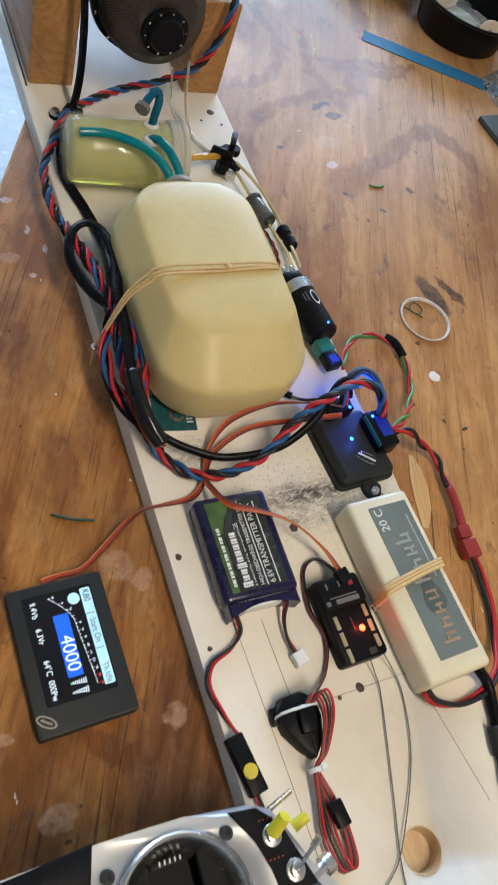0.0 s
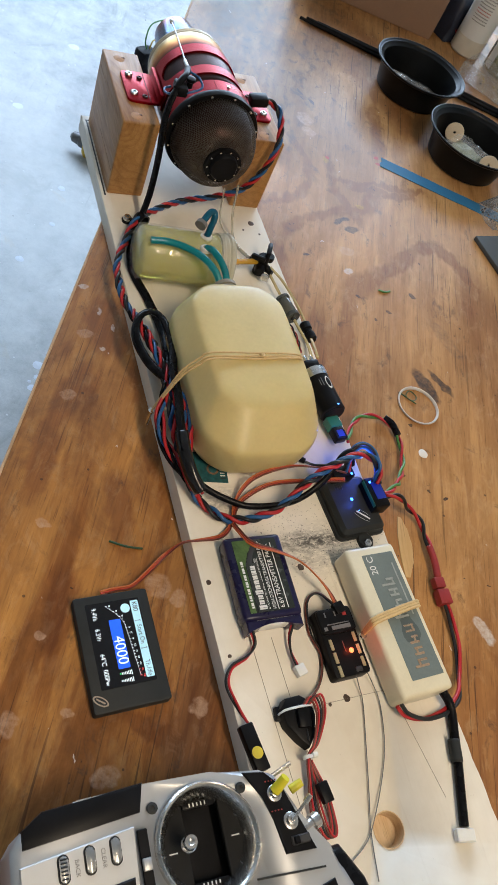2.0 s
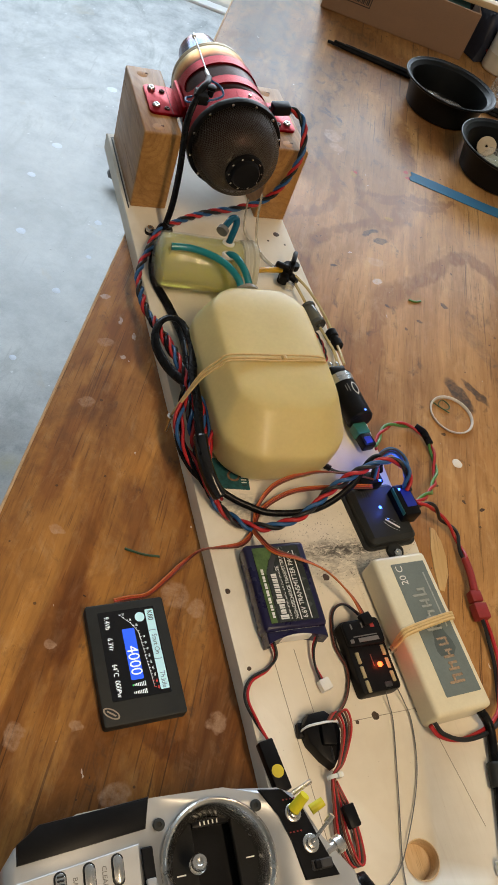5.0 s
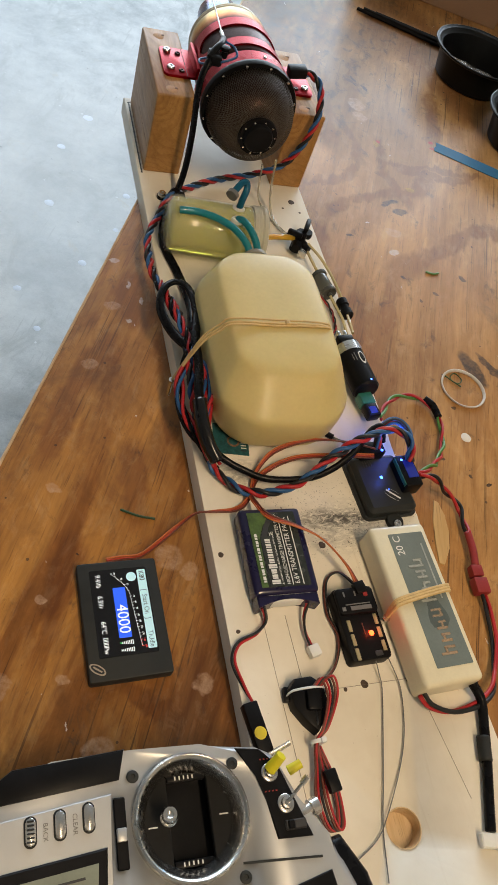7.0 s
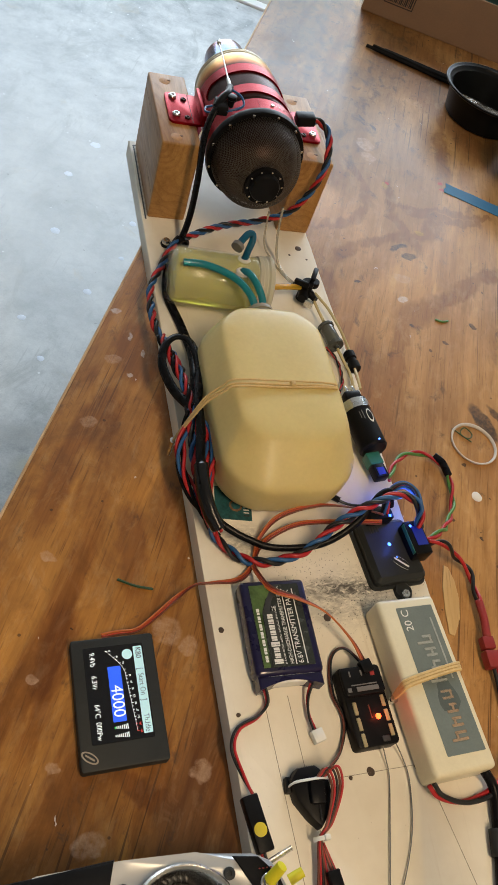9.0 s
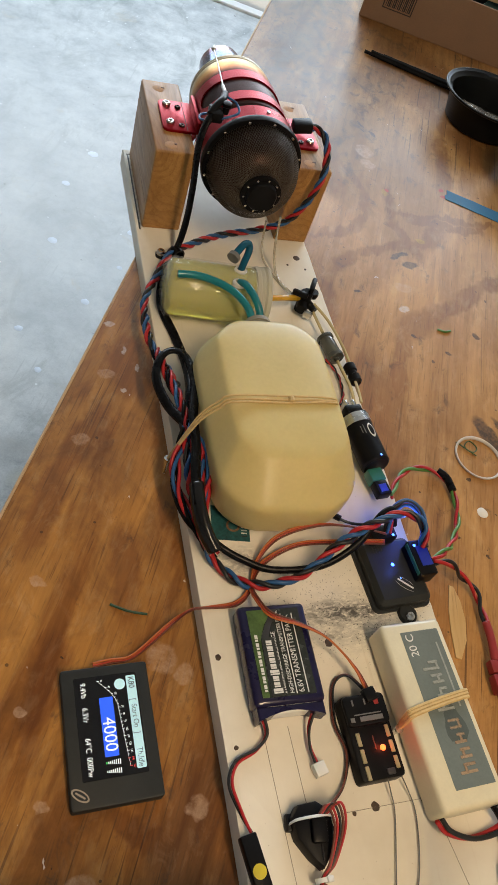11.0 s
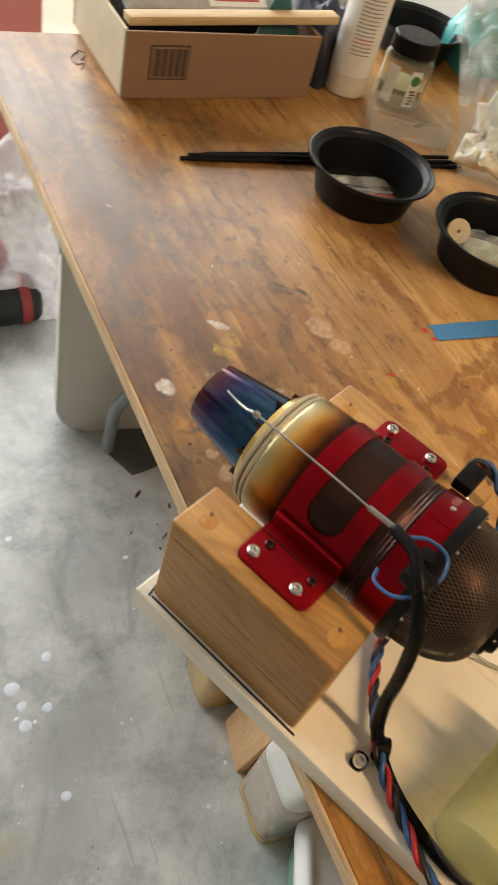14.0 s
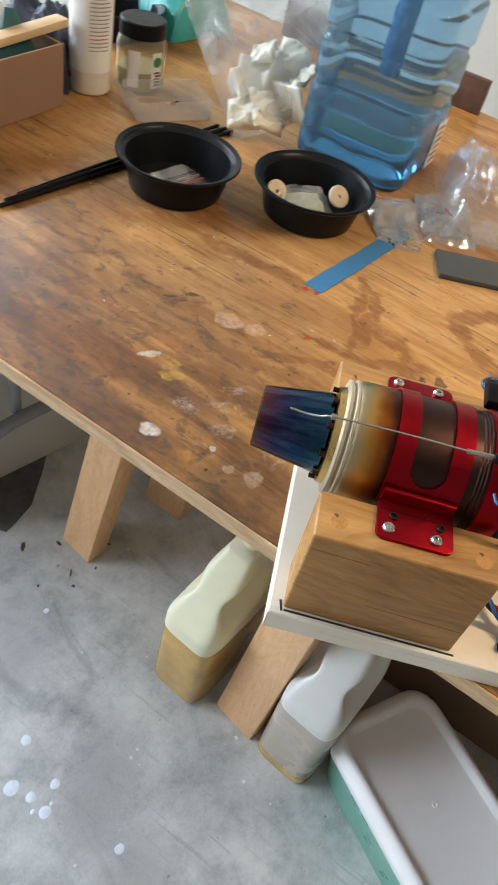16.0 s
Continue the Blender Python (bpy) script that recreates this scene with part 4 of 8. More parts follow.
timber(table, "leg", (0.36, 1.00, -0.017), (0.30, 1.083, FLOOR), 0.045, 0.076, PINE_LEG, -8)
timber(table, "leg", (0.32, 0.615, -0.017), (0.2217, 0.649, FLOOR), 0.045, 0.082, PINE_LEG, -10)
for a, b in (((0.46, 0.94, -0.017), (0.492, 1.028, FLOOR)), 
             ((0.80, 0.80, -0.017), (0.72, 1.06, FLOOR)), ((0.80, 0.60, -0.017), (0.74, 0.57, FLOOR)), ((0.15, -0.75, -0.017), (0.22, -0.85, FLOOR)), ((0.85, -0.75, -0.017), (0.8, -0.85, FLOOR))):
    timber(table, "leg", a, b, 0.045, 0.092, PINE_LEG)
part("apron", box((0.04, 1.15, 0.11), (0.20, 0.10, -0.0725), 0.003), PINE_LEG, table)
part("apron", box((0.04, 1.15, 0.11), (0.86, 0.10, -0.0725), 0.003), PINE_LEG, table)

part("ink_mark", tube([(0.0, 0.0, 0), (0.014, 0.012, 0), (0.004, 0.016, 0), (0.010, 0.032, 0), (0.026, 0.040, 0), (0.018, 0.022, 0), (0.034, 0.034, 0), (0.030, 0.046, 0)], 0.0008, 6, 6, 0.3), PRINT, table, "small scribble in black ink").matrix_local = ROOM.inverted() @ pose(0.438, 1.182, 0.0002)

# ---- the test board ----
BRD = pose(0.004, 0.0, 0.0, 0, 0, 1.2)
BW, BL0, BL1, BT = 0.187, -0.36, 0.578, 0.019
board = thing("test_board", "long white-painted plank carrying the turbine rig, jutting over the table edge", "board", BRD)
bm = bmesh.new()
rng = random.Random(4)
outline = [(0.0042, BL0), (BW, BL0)]
y = BL0
while y < BL1 - 0.01:
    y += rng.uniform(0.004, 0.016)
    outline.append((BW - rng.uniform(0, 0.0014), min(y, BL1 - 0.002)))
outline += [(BW, BL1), (-0.0005, BL1), (0.0032, -0.08)]
add_prism(bm, outline, 0.0, BT, 0.001, 1)
plank = part("plank", bm, BOARD, board, "white paint over wood with soot and pencil lines")
bm = bmesh.new()
add_lathe(bm, [(BT - 0.010, 0), (BT - 0.010, 0.0108), (BT + 0.0004, 0.0118), (BT + 0.0004, 0.0124), (BT - 0.012, 0.0124)], 32, pose(0.0948, -0.2088, 0) @ UP)
part("bored_hole", bm, BARE, board, "round hole showing bare wood")
drill(plank, pose(0.0948, -0.2088, 0) @ UP, 0.0122)
for x, y, r in ((0.170, 0.417, 0.0038), (0.0088, -0.009, 0.0022), (0.0105, -0.069, 0.0016), (0.0955, -0.116, 0.0030), (0.1315, -0.117, 0.0030), (0.080, -0.118, 0.0015), (0.0925, -0.006, 0.0030),
                (0.157, 0.405, 0.0014), (0.176, 0.40, 0.0014)):
    # small holes are uncut: dark discs paint the shade inside them
    part("drill_hole", disc(r, r, (x, y, BT), 0.0003, 14, 0.1, int(r * 1e5)), DRILLSHADE, board, "dark disc for the shade inside a drilled hole")
for x0, y0, x1, y1 in ((0.030, -0.05, 0.034, -0.20), (0.048, -0.06, 0.052, -0.19), (0.052, -0.117, 0.134, -0.116), (0.136, -0.12, 0.150, -0.20), (0.0042, 0.441, 0.0042, 0.567), (0.003, 0.5685, 0.012, 0.5705)):
    d = Vector((x1 - x0, y1 - y0, 0))
    w = 0.0016 if y0 > 0.4 else 0.00035
    bm = box((d.length, w, 0.0004), (0, 0, 0))
    bmesh.ops.transform(bm, matrix=pose((x0 + x1) / 2, (y0 + y1) / 2, BT + 0.0001, 0, 0, math.degrees(math.atan2(d.y, d.x))), verts=bm.verts)
    part("pencil_line", bm, PRINT if y0 > 0.4 else PENCIL, board)

# ---- mounting blocks ----
# dark brown for grain cracks and for the shade inside screw holes
HOLESHADE = surface("hole_shade_and_crack", (0.16, 0.070, 0.022), 0.6, vary=0.3, scale=150)
PLUGWOOD = surface("plug_wood", (0.44, 0.215, 0.062), 0.55, vary=0.25, scale=200)
TOP = BT + 0.089
for i, (x, w) in enumerate(((0.0255, 0.039), (0.168, 0.037))):
    blk = thing("mounting_block", "planed pine block standing on the white board beneath the turbine", "block", BRD @ pose(x, 0.506, BT), "turbine mounting blocks")
    part("timber", box((w, 0.124, 0.089), (0, 0, 0.0445), 0.0020, 3), PINE, blk)
    side = -1 if i == 0 else 1
    for z, y0, y1 in ((0.028, -0.060, 0.010), (0.0745, 0.02, 0.060)):
        part("grain_crack", box((0.0003, y1 - y0, 0.0004), (side * w / 2, (y0 + y1) / 2, z), 0, 1, pose(0, 0, 0, 1.5, 0, 0)), HOLESHADE, blk, "dark crack along the grain")
    for yy in (-0.048, 0.05):
        part("plug", lathe([(0.0885, 0.0062), (0.0893, 0.0058), (0.0895, 0.0048), (0.0895, 0)], 24, pose(-0.001, yy, 0, 2, -2) @ UP), PLUGWOOD, blk, "countersunk screw hole in the wood")
        # no hole is cut: a dark disc carries the shade inside it
        part("hole", disc(0.0022, 0.0014, (0.0008, yy - 0.001, 0.0892), 0.0006, 14, 0.3, i), HOLESHADE, blk, "dark disc for the shade inside a screw hole")

# ---- turbine ----
ENG = BRD @ pose(0.0985, 0.441, TOP)
eng = thing("jet_turbine", "small red and heat-blued model jet turbine clamped between wooden blocks", "turbine", ENG)
part("casing", lathe([(0.002, 0), (0.002, 0.0452), (0.024, 0.0455), (0.025, 0.0448), (0.0265, 0.0453), (0.0275, 0.0446), (0.029, 0.0452), (0.030, 0.0444), (0.0315, 0.0449), (0.090, 0.0440)], 96), DARK_METAL, eng, "dark burnt metal casing")
part("rear_casing", lathe([(0.085, 0.0436), (0.0885, 0.0441), (0.113, 0.0434), (0.1162, 0.0420), (0.120, 0.038)], 96), BODYHEAT, eng, "casing coloured bronze by heat")
part("front_cover", lathe([(0.004, 0.0455), (0.004, 0.0474), (0.022, 0.0474), (0.0225, 0.0455)], 96), RED_ANOD, eng, "red anodised front section")
bm = bmesh.new()
add_lathe(bm, [(-0.004, 0.043), (-0.004, 0.0488), (0.000, 0.0496), (0.004, 0.0488), (0.0042, 0.045)], 96)
ring = part("intake_ring", bm, BLACK, eng, "black bolted intake ring")
for i in range(12):
    a = 2 * math.pi * (i + 0.4) / 12
    bm = lathe([(-0.0058, 0), (-0.0058, 0.0009), (-0.0055, 0.0014), (-0.0035, 0.0014)], 10, Matrix.Translation((0.0466 * math.sin(a), 0, 0.0466 * math.cos(a))))
    part("bolt", bm, STEEL, ring)


def dome_point(s, a):
    """A place on the intake dome: s from its hub (0) to its rim (1)."""
    r = 0.0180 + (0.0445 - 0.0180) * math.sin(s * math.pi / 2)
    y = -0.046 + 0.043 * (1 - math.cos(s * math.pi / 2)) ** 1.05
    return Vector((r * math.sin(a), y, r * math.cos(a)))


bm = bmesh.new()
NW = 108
for k in range(NW):
    for hand in (1, -1):
        path = [dome_point(s / 16, 2 * math.pi * k / NW + hand * 0.95 * (1 - s / 16) ** 1.2) for s in range(17)]
        add_tube(bm, path, 0.00026, 4, ends=False)
part("intake_mesh", bm, MESHW, eng, "domed woven wire intake screen", 180)
prof = [(dome_point(s / 14, 0).y + 0.004, dome_point(s / 14, 0).z - 0.003) for s in range(15)]
part("intake_throat", lathe(prof, 48), DARK_METAL, eng, "dark inside of the intake")
hub = part("hub", lathe([(-0.054, 0), (-0.054, 0.0132), (-0.0525, 0.0144), (-0.0490, 0.0147), (-0.0490, 0.0192), (-0.044, 0.0198), (-0.043, 0.016)], 48), BLACK, eng, "black starter hub")
for i in range(10):
    a = 2 * math.pi * (i + 0.3) / 10
    part("bolt", lathe([(-0.0503, 0), (-0.0503, 0.0010), (-0.047, 0.0010)], 8, Matrix.Translation((0.0170 * math.sin(a), 0, 0.0170 * math.cos(a)))), STEEL, hub)


def add_arc_shell(bm, r0, r1, y0, y1, a0, a1, n=48):
    """A curved plate: from angle a0 to a1, in degrees from the top, clockwise seen from the intake."""
    rows = []
    for i in range(n + 1):
        a = radians(a0 + (a1 - a0) * i / n)
        s, c = math.sin(a), math.cos(a)
        rows.append([bm.verts.new((r * s, y, r * c)) for r, y in ((r0, y0), (r1, y0), (r1, y1), (r0, y1))])
    for A, B in zip(rows, rows[1:]):
        for j in range(4):
            bm.faces.new((A[j], A[(j + 1) % 4], B[(j + 1) % 4], B[j]))
    bm.faces.new(rows[0][::-1])
    bm.faces.new(rows[-1])


# one clamp: two straps over the top that meet in solid cheeks, with long oval windows between them
def clamp_shell():
    bm = bmesh.new()
    na, ny = 260, 72
    y0, y1 = 0.036, 0.088
    keep = {}

    def solid(a, y):
        b0, b1 = 0.0495, 0.0745
        if not b0 < y < b1:
            return True
        lim = 64
        over = abs(a) - (lim - 9)
        if over <= 0:
            return abs(a) < 0
        h = (b1 - b0) / 2
        e = math.sqrt(max(0, 1 - (over / 15) ** 2)) if over < 15 else 0
        return abs(y - (b0 + b1) / 2) > h * e
    vs = {}
    for i in range(na + 1):
        a = -95 + 190 * i / na
        for j in range(ny + 1):
            y = y0 + (y1 - y0) * j / ny
            for k, r in enumerate((0.0450 - 0.0009 * j / ny, 0.0466 - 0.0009 * j / ny)):
                vs[i, j, k] = bm.verts.new((r * math.sin(radians(a)), y, r * math.cos(radians(a))))
    for i in range(na):
        for j in range(ny):
            keep[i, j] = solid(-95 + 190 * (i + 0.5) / na, y0 + (y1 - y0) * (j + 0.5) / ny)
    for (i, j), on in keep.items():
        if not on:
            continue
        for k in (0, 1):
            q = [vs[i, j, k], vs[i + 1, j, k], vs[i + 1, j + 1, k], vs[i, j + 1, k]]
            bm.faces.new(q if k else q[::-1])
        for (di, dj), (p, q) in (((-1, 0), ((0, 0), (0, 1))), ((1, 0), ((1, 1), (1, 0))), ((0, -1), ((1, 0), (0, 0))), ((0, 1), ((0, 1), (1, 1)))):
            if not keep.get((i + di, j + dj)):
                bm.faces.new((vs[i + p[0], j + p[1], 0], vs[i + q[0], j + q[1], 0], vs[i + q[0], j + q[1], 1], vs[i + p[0], j + p[1], 1]))
    bmesh.ops.delete(bm, geom=[v for v in bm.verts if not v.link_faces], context="VERTS")
    return bm


clamp = part("mount_clamp", clamp_shell(), RED_ANOD, eng, "red anodised clamp with oval windows")
for s in (-1, 1):
    bm = bmesh.new()
    add_prism(bm, rounded(0.036, 0.052, 0.006, 4, (s * 0.0635, 0.062)), 0.0003, 0.0028, 0.0006, 2)
    add_box(bm, (0.004, 0.050, 0.012), (s * 0.0475, 0.062, 0.0062), 0.001)
    wing = part("mounting_wing", bm, RED_ANOD, clamp)
    part("seam", box((0.0006, 0.050, 0.0004), (s * 0.0575, 0.062, 0.0029), 0, 1), DARK_METAL, wing, "dark seam across the clamp foot")
    for yy in (0.048, 0.080):
        screw(wing, (s * 0.0735, yy, 0.0028), 0.0042, 0.0028)
        screw(wing, (s * 0.0625, yy - 0.003, 0.0028), 0.0030, 0.0016, DARK_METAL)
flange = part("rear_flange", lathe([(0.1160, 0.038), (0.1160, 0.0422), (0.1167, 0.0428), (0.1181, 0.0428), (0.1187, 0.0420), (0.1189, 0.0400), (0.1205, 0.0400), (0.1207, 0.0412), (0.1213, 0.0418), (0.1230, 0.0418), (0.1236, 0.0408), (0.1248, 0.030)], 96), CREAM_METAL, eng, "two pale gold rear flanges")
part("tail_ring", lathe([(0.1234, 0.024), (0.1234, 0.0362), (0.1288, 0.0348), (0.1295, 0.024)], 60), BRASS, eng, "brassy tail ring")
for i in range(10):
    a = 2 * math.pi * i / 10
    part("bolt", lathe([(0.125, 0.0020), (0.1335, 0.0020), (0.1335, 0)], 6, Matrix.Translation((0.0322 * math.sin(a), 0, 0.0322 * math.cos(a)))), DARK_METAL, flange)
part("exhaust_cone", lathe([(0.129, 0.0255), (0.131, 0.0297), (0.135, 0.0293), (0.180, 0.0224), (0.1805, 0.0208), (0.133, 0.0270)], 72), CONEHEAT, eng, "blue heat-tinted exhaust cone")
PROBE = surface("dull_probe_steel", (0.40, 0.38, 0.35), 0.38, 1.0, vary=0.12, scale=90)
part("temperature_probe", tube([(-0.0324, 0.042, 0.0487), (-0.0300, 0.070, 0.0468), (-0.0270, 0.102, 0.0434), (-0.0241, 0.1322, 0.0392), (-0.0222, 0.140, 0.0352), (-0.0195, 0.149, 0.0318), (-0.0162, 0.1607, 0.0298)], 0.00075, 8), PROBE, eng, "thin steel probe wire over the casing")
part("probe_sleeve", tube([(-0.0330, 0.027, 0.0500), (-0.0322, 0.0451, 0.0484)], 0.0018, 10), PROBE, eng, "crimped steel probe sleeve")
part("probe_ferrule", lathe([(0.1300, 0.0009), (0.1306, 0.0022), (0.1336, 0.0022), (0.1342, 0.0009)], 14, Matrix.Translation((-0.0242, 0, 0.0394))), PROBE, eng, "small steel ferrule on the probe")
plug = part("glow_plug_connector", box((0.012, 0.018, 0.010), (-0.046, 0.001, 0.045), 0.0025), BLACK, eng, "black plug on the casing")
part("angled_boot", tube([(-0.052, -0.004, 0.046), (-0.046, 0.004, 0.051), (-0.039, 0.013, 0.0525), (-0.0335, 0.028, 0.0500)], 0.0034, 12), BLACK, plug, "angled black rubber boot", 180)
part("terminal", lathe([(0.0, 0.0032), (0.006, 0.0032), (0.007, 0.0045), (0.010, 0.0045), (0.011, 0)], 12, pose(-0.036, 0.006, 0.044) @ UP), BLACK, plug)
part("blue_lead", tube([(-0.034, 0.018, 0.053), (-0.027, 0.010, 0.053), (-0.026, -0.002, 0.051), (-0.036, -0.007, 0.048), (-0.050, -0.004, 0.041), (-0.057, 0.006, 0.035), (-0.055, 0.018, 0.032), (-0.048, 0.021, 0.033)], 0.0011, 8), BLUEW, eng)
side = part("starter_plug", box((0.019, 0.013, 0.010), (0.046, 0.018, 0.036), 0.0016, 2, pose(0, 0, 0, 0, -8, 0)), BLACK, eng, "black plug on the side of the casing")
REDPRINT = surface("worn_red_engraving", (0.42, 0.14, 0.13), 0.4, 0.4, vary=0.2)
plate = bmesh.new()
add_arc_shell(plate, 0.0470, 0.0477, 0.0045, 0.0215, -8, 46, 20)
nameplate = part("name_plate", plate, RED_ANOD, eng, "red plate with worn engraving")
for k in range(7):
    a = radians(14 + 2.1 * k)
    part("engraving", box((0.0010, 0.0034 + 0.001 * (k % 3), 0.0002), (0, 0, 0), 0, 1, pose(0.04775 * math.sin(a), 0.0135, 0.04775 * math.cos(a), 0, math.degrees(a), 0)), REDPRINT, nameplate)
for yy, a in ((0.012, 8), (0.012, 52)):
    a = radians(a)
    part("bolt", lathe([(0, 0.0019), (0.0014, 0.0017), (0.0014, 0)], 12, pose(0.0476 * math.sin(a), yy, 0.0476 * math.cos(a), 0, math.degrees(a), 0) @ UP), STEEL, eng)

# ---- fuel tank with its rubber band ----
tank = thing("fuel_tank", "cream translucent plastic fuel tank strapped to the white board", "fuel tank", pose(0.077, 0.176, BT, 0, 0, 1))


def tank_body():
    """A bottle lying on its side: chamfered shoulders, upright flanks, and broad flats sloping up to its top."""
    bm = bmesh.new()
    rows = []
    for z, xl, xr, y0, y1, r, cut in ((0.0, -0.045, 0.044, -0.080, 0.072, 0.028, 0), (0.003, -0.053, 0.052, -0.089, 0.080, 0.034, 0.1), (0.012, -0.0575, 0.0560, -0.0945, 0.0845, 0.038, 0.2), (0.036, -0.0585, 0.0570, -0.0960, 0.0850, 0.036, 0.4), (0.042, -0.0575, 0.0562, -0.0950, 0.0845, 0.035, 0.5),
                                      (0.0455, -0.0560, 0.0550, -0.0920, 0.0835, 0.034, 0.6), (0.0615, -0.0470, 0.0490, -0.0710, 0.0790, 0.027, 0.75), (0.0655, -0.0445, 0.0470, -0.0660, 0.0775, 0.025, 0.8), (0.0675, -0.0410, 0.0440, -0.0620, 0.0740, 0.022, 0.8), (0.0695, -0.024, 0.028, -0.040, 0.055, 0.015, 0.9), (0.0697, -0.006, 0.008, -0.02, 0.03, 0.005, 0.9)):
        arc = rounded(xr - xl, y1 - y0, r, 6, ((xl + xr) / 2, (y0 + y1) / 2))
        ring = []
        for q in range(4):
            a, c = Vector(arc[7 * q]), Vector(arc[7 * q + 6])
            for k in range(7):
                ring.append(Vector(arc[7 * q + k]).lerp(a.lerp(c, k / 6), cut * (0.6 if q < 2 else 0.45)))
        rows.append([bm.verts.new((p.x, p.y, z)) for p in ring])
    for A, B in zip(rows, rows[1:]):
        for k in range(len(A)):
            bm.faces.new((A[k], A[(k + 1) % len(A)], B[(k + 1) % len(A)], B[k]))
    bm.faces.new(rows[0][::-1])
    bm.faces.new(rows[-1])
    return bm


body = part("tank_body", tank_body(), TANK, tank, smooth=180)
sub = body.modifiers.new("soft", "SUBSURF")
sub.levels = sub.render_levels = 2
part("neck", lathe([(0.078, 0.012), (0.0885, 0.0115), (0.0885, 0.0128), (0.0925, 0.0128), (0.0935, 0.010), (0.0935, 0)], 28, Matrix.Translation((0.003, -0.001, 0.046))), surface("smoky_stopper", (0.24, 0.225, 0.18), 0.35, vary=0.15, scale=60), tank, "smoky grey stopper")

band = thing("rubber_band", "tan rubber bands stretched over the tank to small screws", "rubber band")
for i, (dz, dy) in enumerate(((0.0, 0.0), (0.0008, 0.0034), (0.0005, -0.003))):
    part("band_strand", tube([(-0.0060, 0.1512, 0.0272), (-0.0015, 0.153 + dy * 0.3, 0.0385), (0.005, 0.1560 + dy * 0.5, 0.0545), (0.0135, 0.160 + dy * 0.8, 0.0710), (0.0245, 0.162 + dy, 0.0820 + dz), (0.034, 0.1625 + dy, 0.0895 + dz), (0.075, 0.1635 + dy, 0.0895 + dz), (0.114, 0.165 + dy * 0.7, 0.0888 + dz), (0.1235, 0.167 + dy * 0.4, 0.0815), (0.1345, 0.170, 0.060), (0.136, 0.171, 0.024)],
                             0.0012, 6, 8, 0.8), RUBBERBAND, band)
part("knot", lathe([(-0.003, 0.0), (-0.002, 0.0022), (0.002, 0.0022), (0.003, 0)], 10, Matrix.Translation((0.081, 0.1637, 0.0905))), RUBBERBAND, band)
post = thing("band_post", "small steel screw on the edge of the board", "screw", pose(-0.0058, 0.151, 0.008))
part("shank", lathe([(0.0, 0.0016), (0.018, 0.0016), (0.018, 0.003), (0.020, 0.003), (0.020, 0)], 12, UP), STEEL, post)

# ---- header jar of yellow-green fuel ----
jar = thing("fuel_jar", "clear plastic jar of yellow-green liquid lying on the board", "jar", pose(0.0575, 0.3257, BT + 0.0278, 0, 0, 86) @ Matrix.Diagonal((1.02, 0.98, 1.02, 1)))
S = pose(0, 0, 0)
part("jar_wall", lathe([(0.053, 0), (0.053, 0.021), (0.050, 0.0262), (0.044, 0.0272), (-0.030, 0.0272), (-0.033, 0.0258), (-0.033, 0.0246), (-0.030, 0.0256), (0.043, 0.0256), (0.048, 0.0248), (0.051, 0.020), (0.051, 0)], 48, S), JARP, jar)
part("liquid", lathe([(0.050, 0), (0.050, 0.0196), (0.0475, 0.0243), (0.043, 0.0252), (-0.030, 0.0252), (-0.030, 0)], 48, S), OIL, jar, "yellow-green fuel")
part("jar_cap", lathe([(-0.031, 0.0262), (-0.031, 0.0272), (-0.034, 0.0278), (-0.035, 0.0272), (-0.038, 0.0278), (-0.039, 0.0272), (-0.040, 0.0276), (-0.041, 0.0284), (-0.0440, 0.0284), (-0.0455, 0.0272), (-0.0455, 0)], 48, S), CAPCLEAR, jar, "clear ribbed cap")
for x, y in ((0.069, 0.312), (0.073, 0.329)):
    b = thing("tube_bung", "white bung where tubing enters the jar", "fitting", pose(x, y, 0.0695, -12))
    part("collar", lathe([(0, 0.0062), (0.003, 0.0062), (0.004, 0.0052), (0.004, 0.0034)], 20, UP), WHITEP, b)
tb = thing("blue_tube", "teal-blue fuel tubing from the jar to the tank", "tube")
part("hose", tube([(0.0122, 0.3135, 0.0755), (0.030, 0.312, 0.0765), (0.048, 0.305, 0.0765), (0.062, 0.295, 0.0750), (0.072, 0.283, 0.0705), (0.077, 0.273, 0.063)], 0.0034, 12), BLUETUBE, tb)
part("hose", tube([(0.069, 0.3120, 0.073), (0.0725, 0.305, 0.0770), (0.078, 0.294, 0.0755), (0.083, 0.283, 0.069), (0.084, 0.274, 0.062)], 0.0034, 12), BLUETUBE, tb)
tb = thing("blue_tube", "short stub of blue tubing with a grey plug", "tube")
part("hose", tube([(0.073, 0.329, 0.071), (0.0745, 0.331, 0.081), (0.0775, 0.336, 0.089), (0.077, 0.340, 0.0935), (0.072, 0.338, 0.0945), (0.066, 0.332, 0.0915), (0.063, 0.328, 0.0895)], 0.0033, 12), DEEPTUBE, tb)
part("end_plug", lathe([(0, 0), (0, 0.0058), (0.004, 0.0058), (0.004, 0)], 20, pose(0.063, 0.328, 0.0895, -15, 0, 140)), GREYW, tb, "grey round plug")

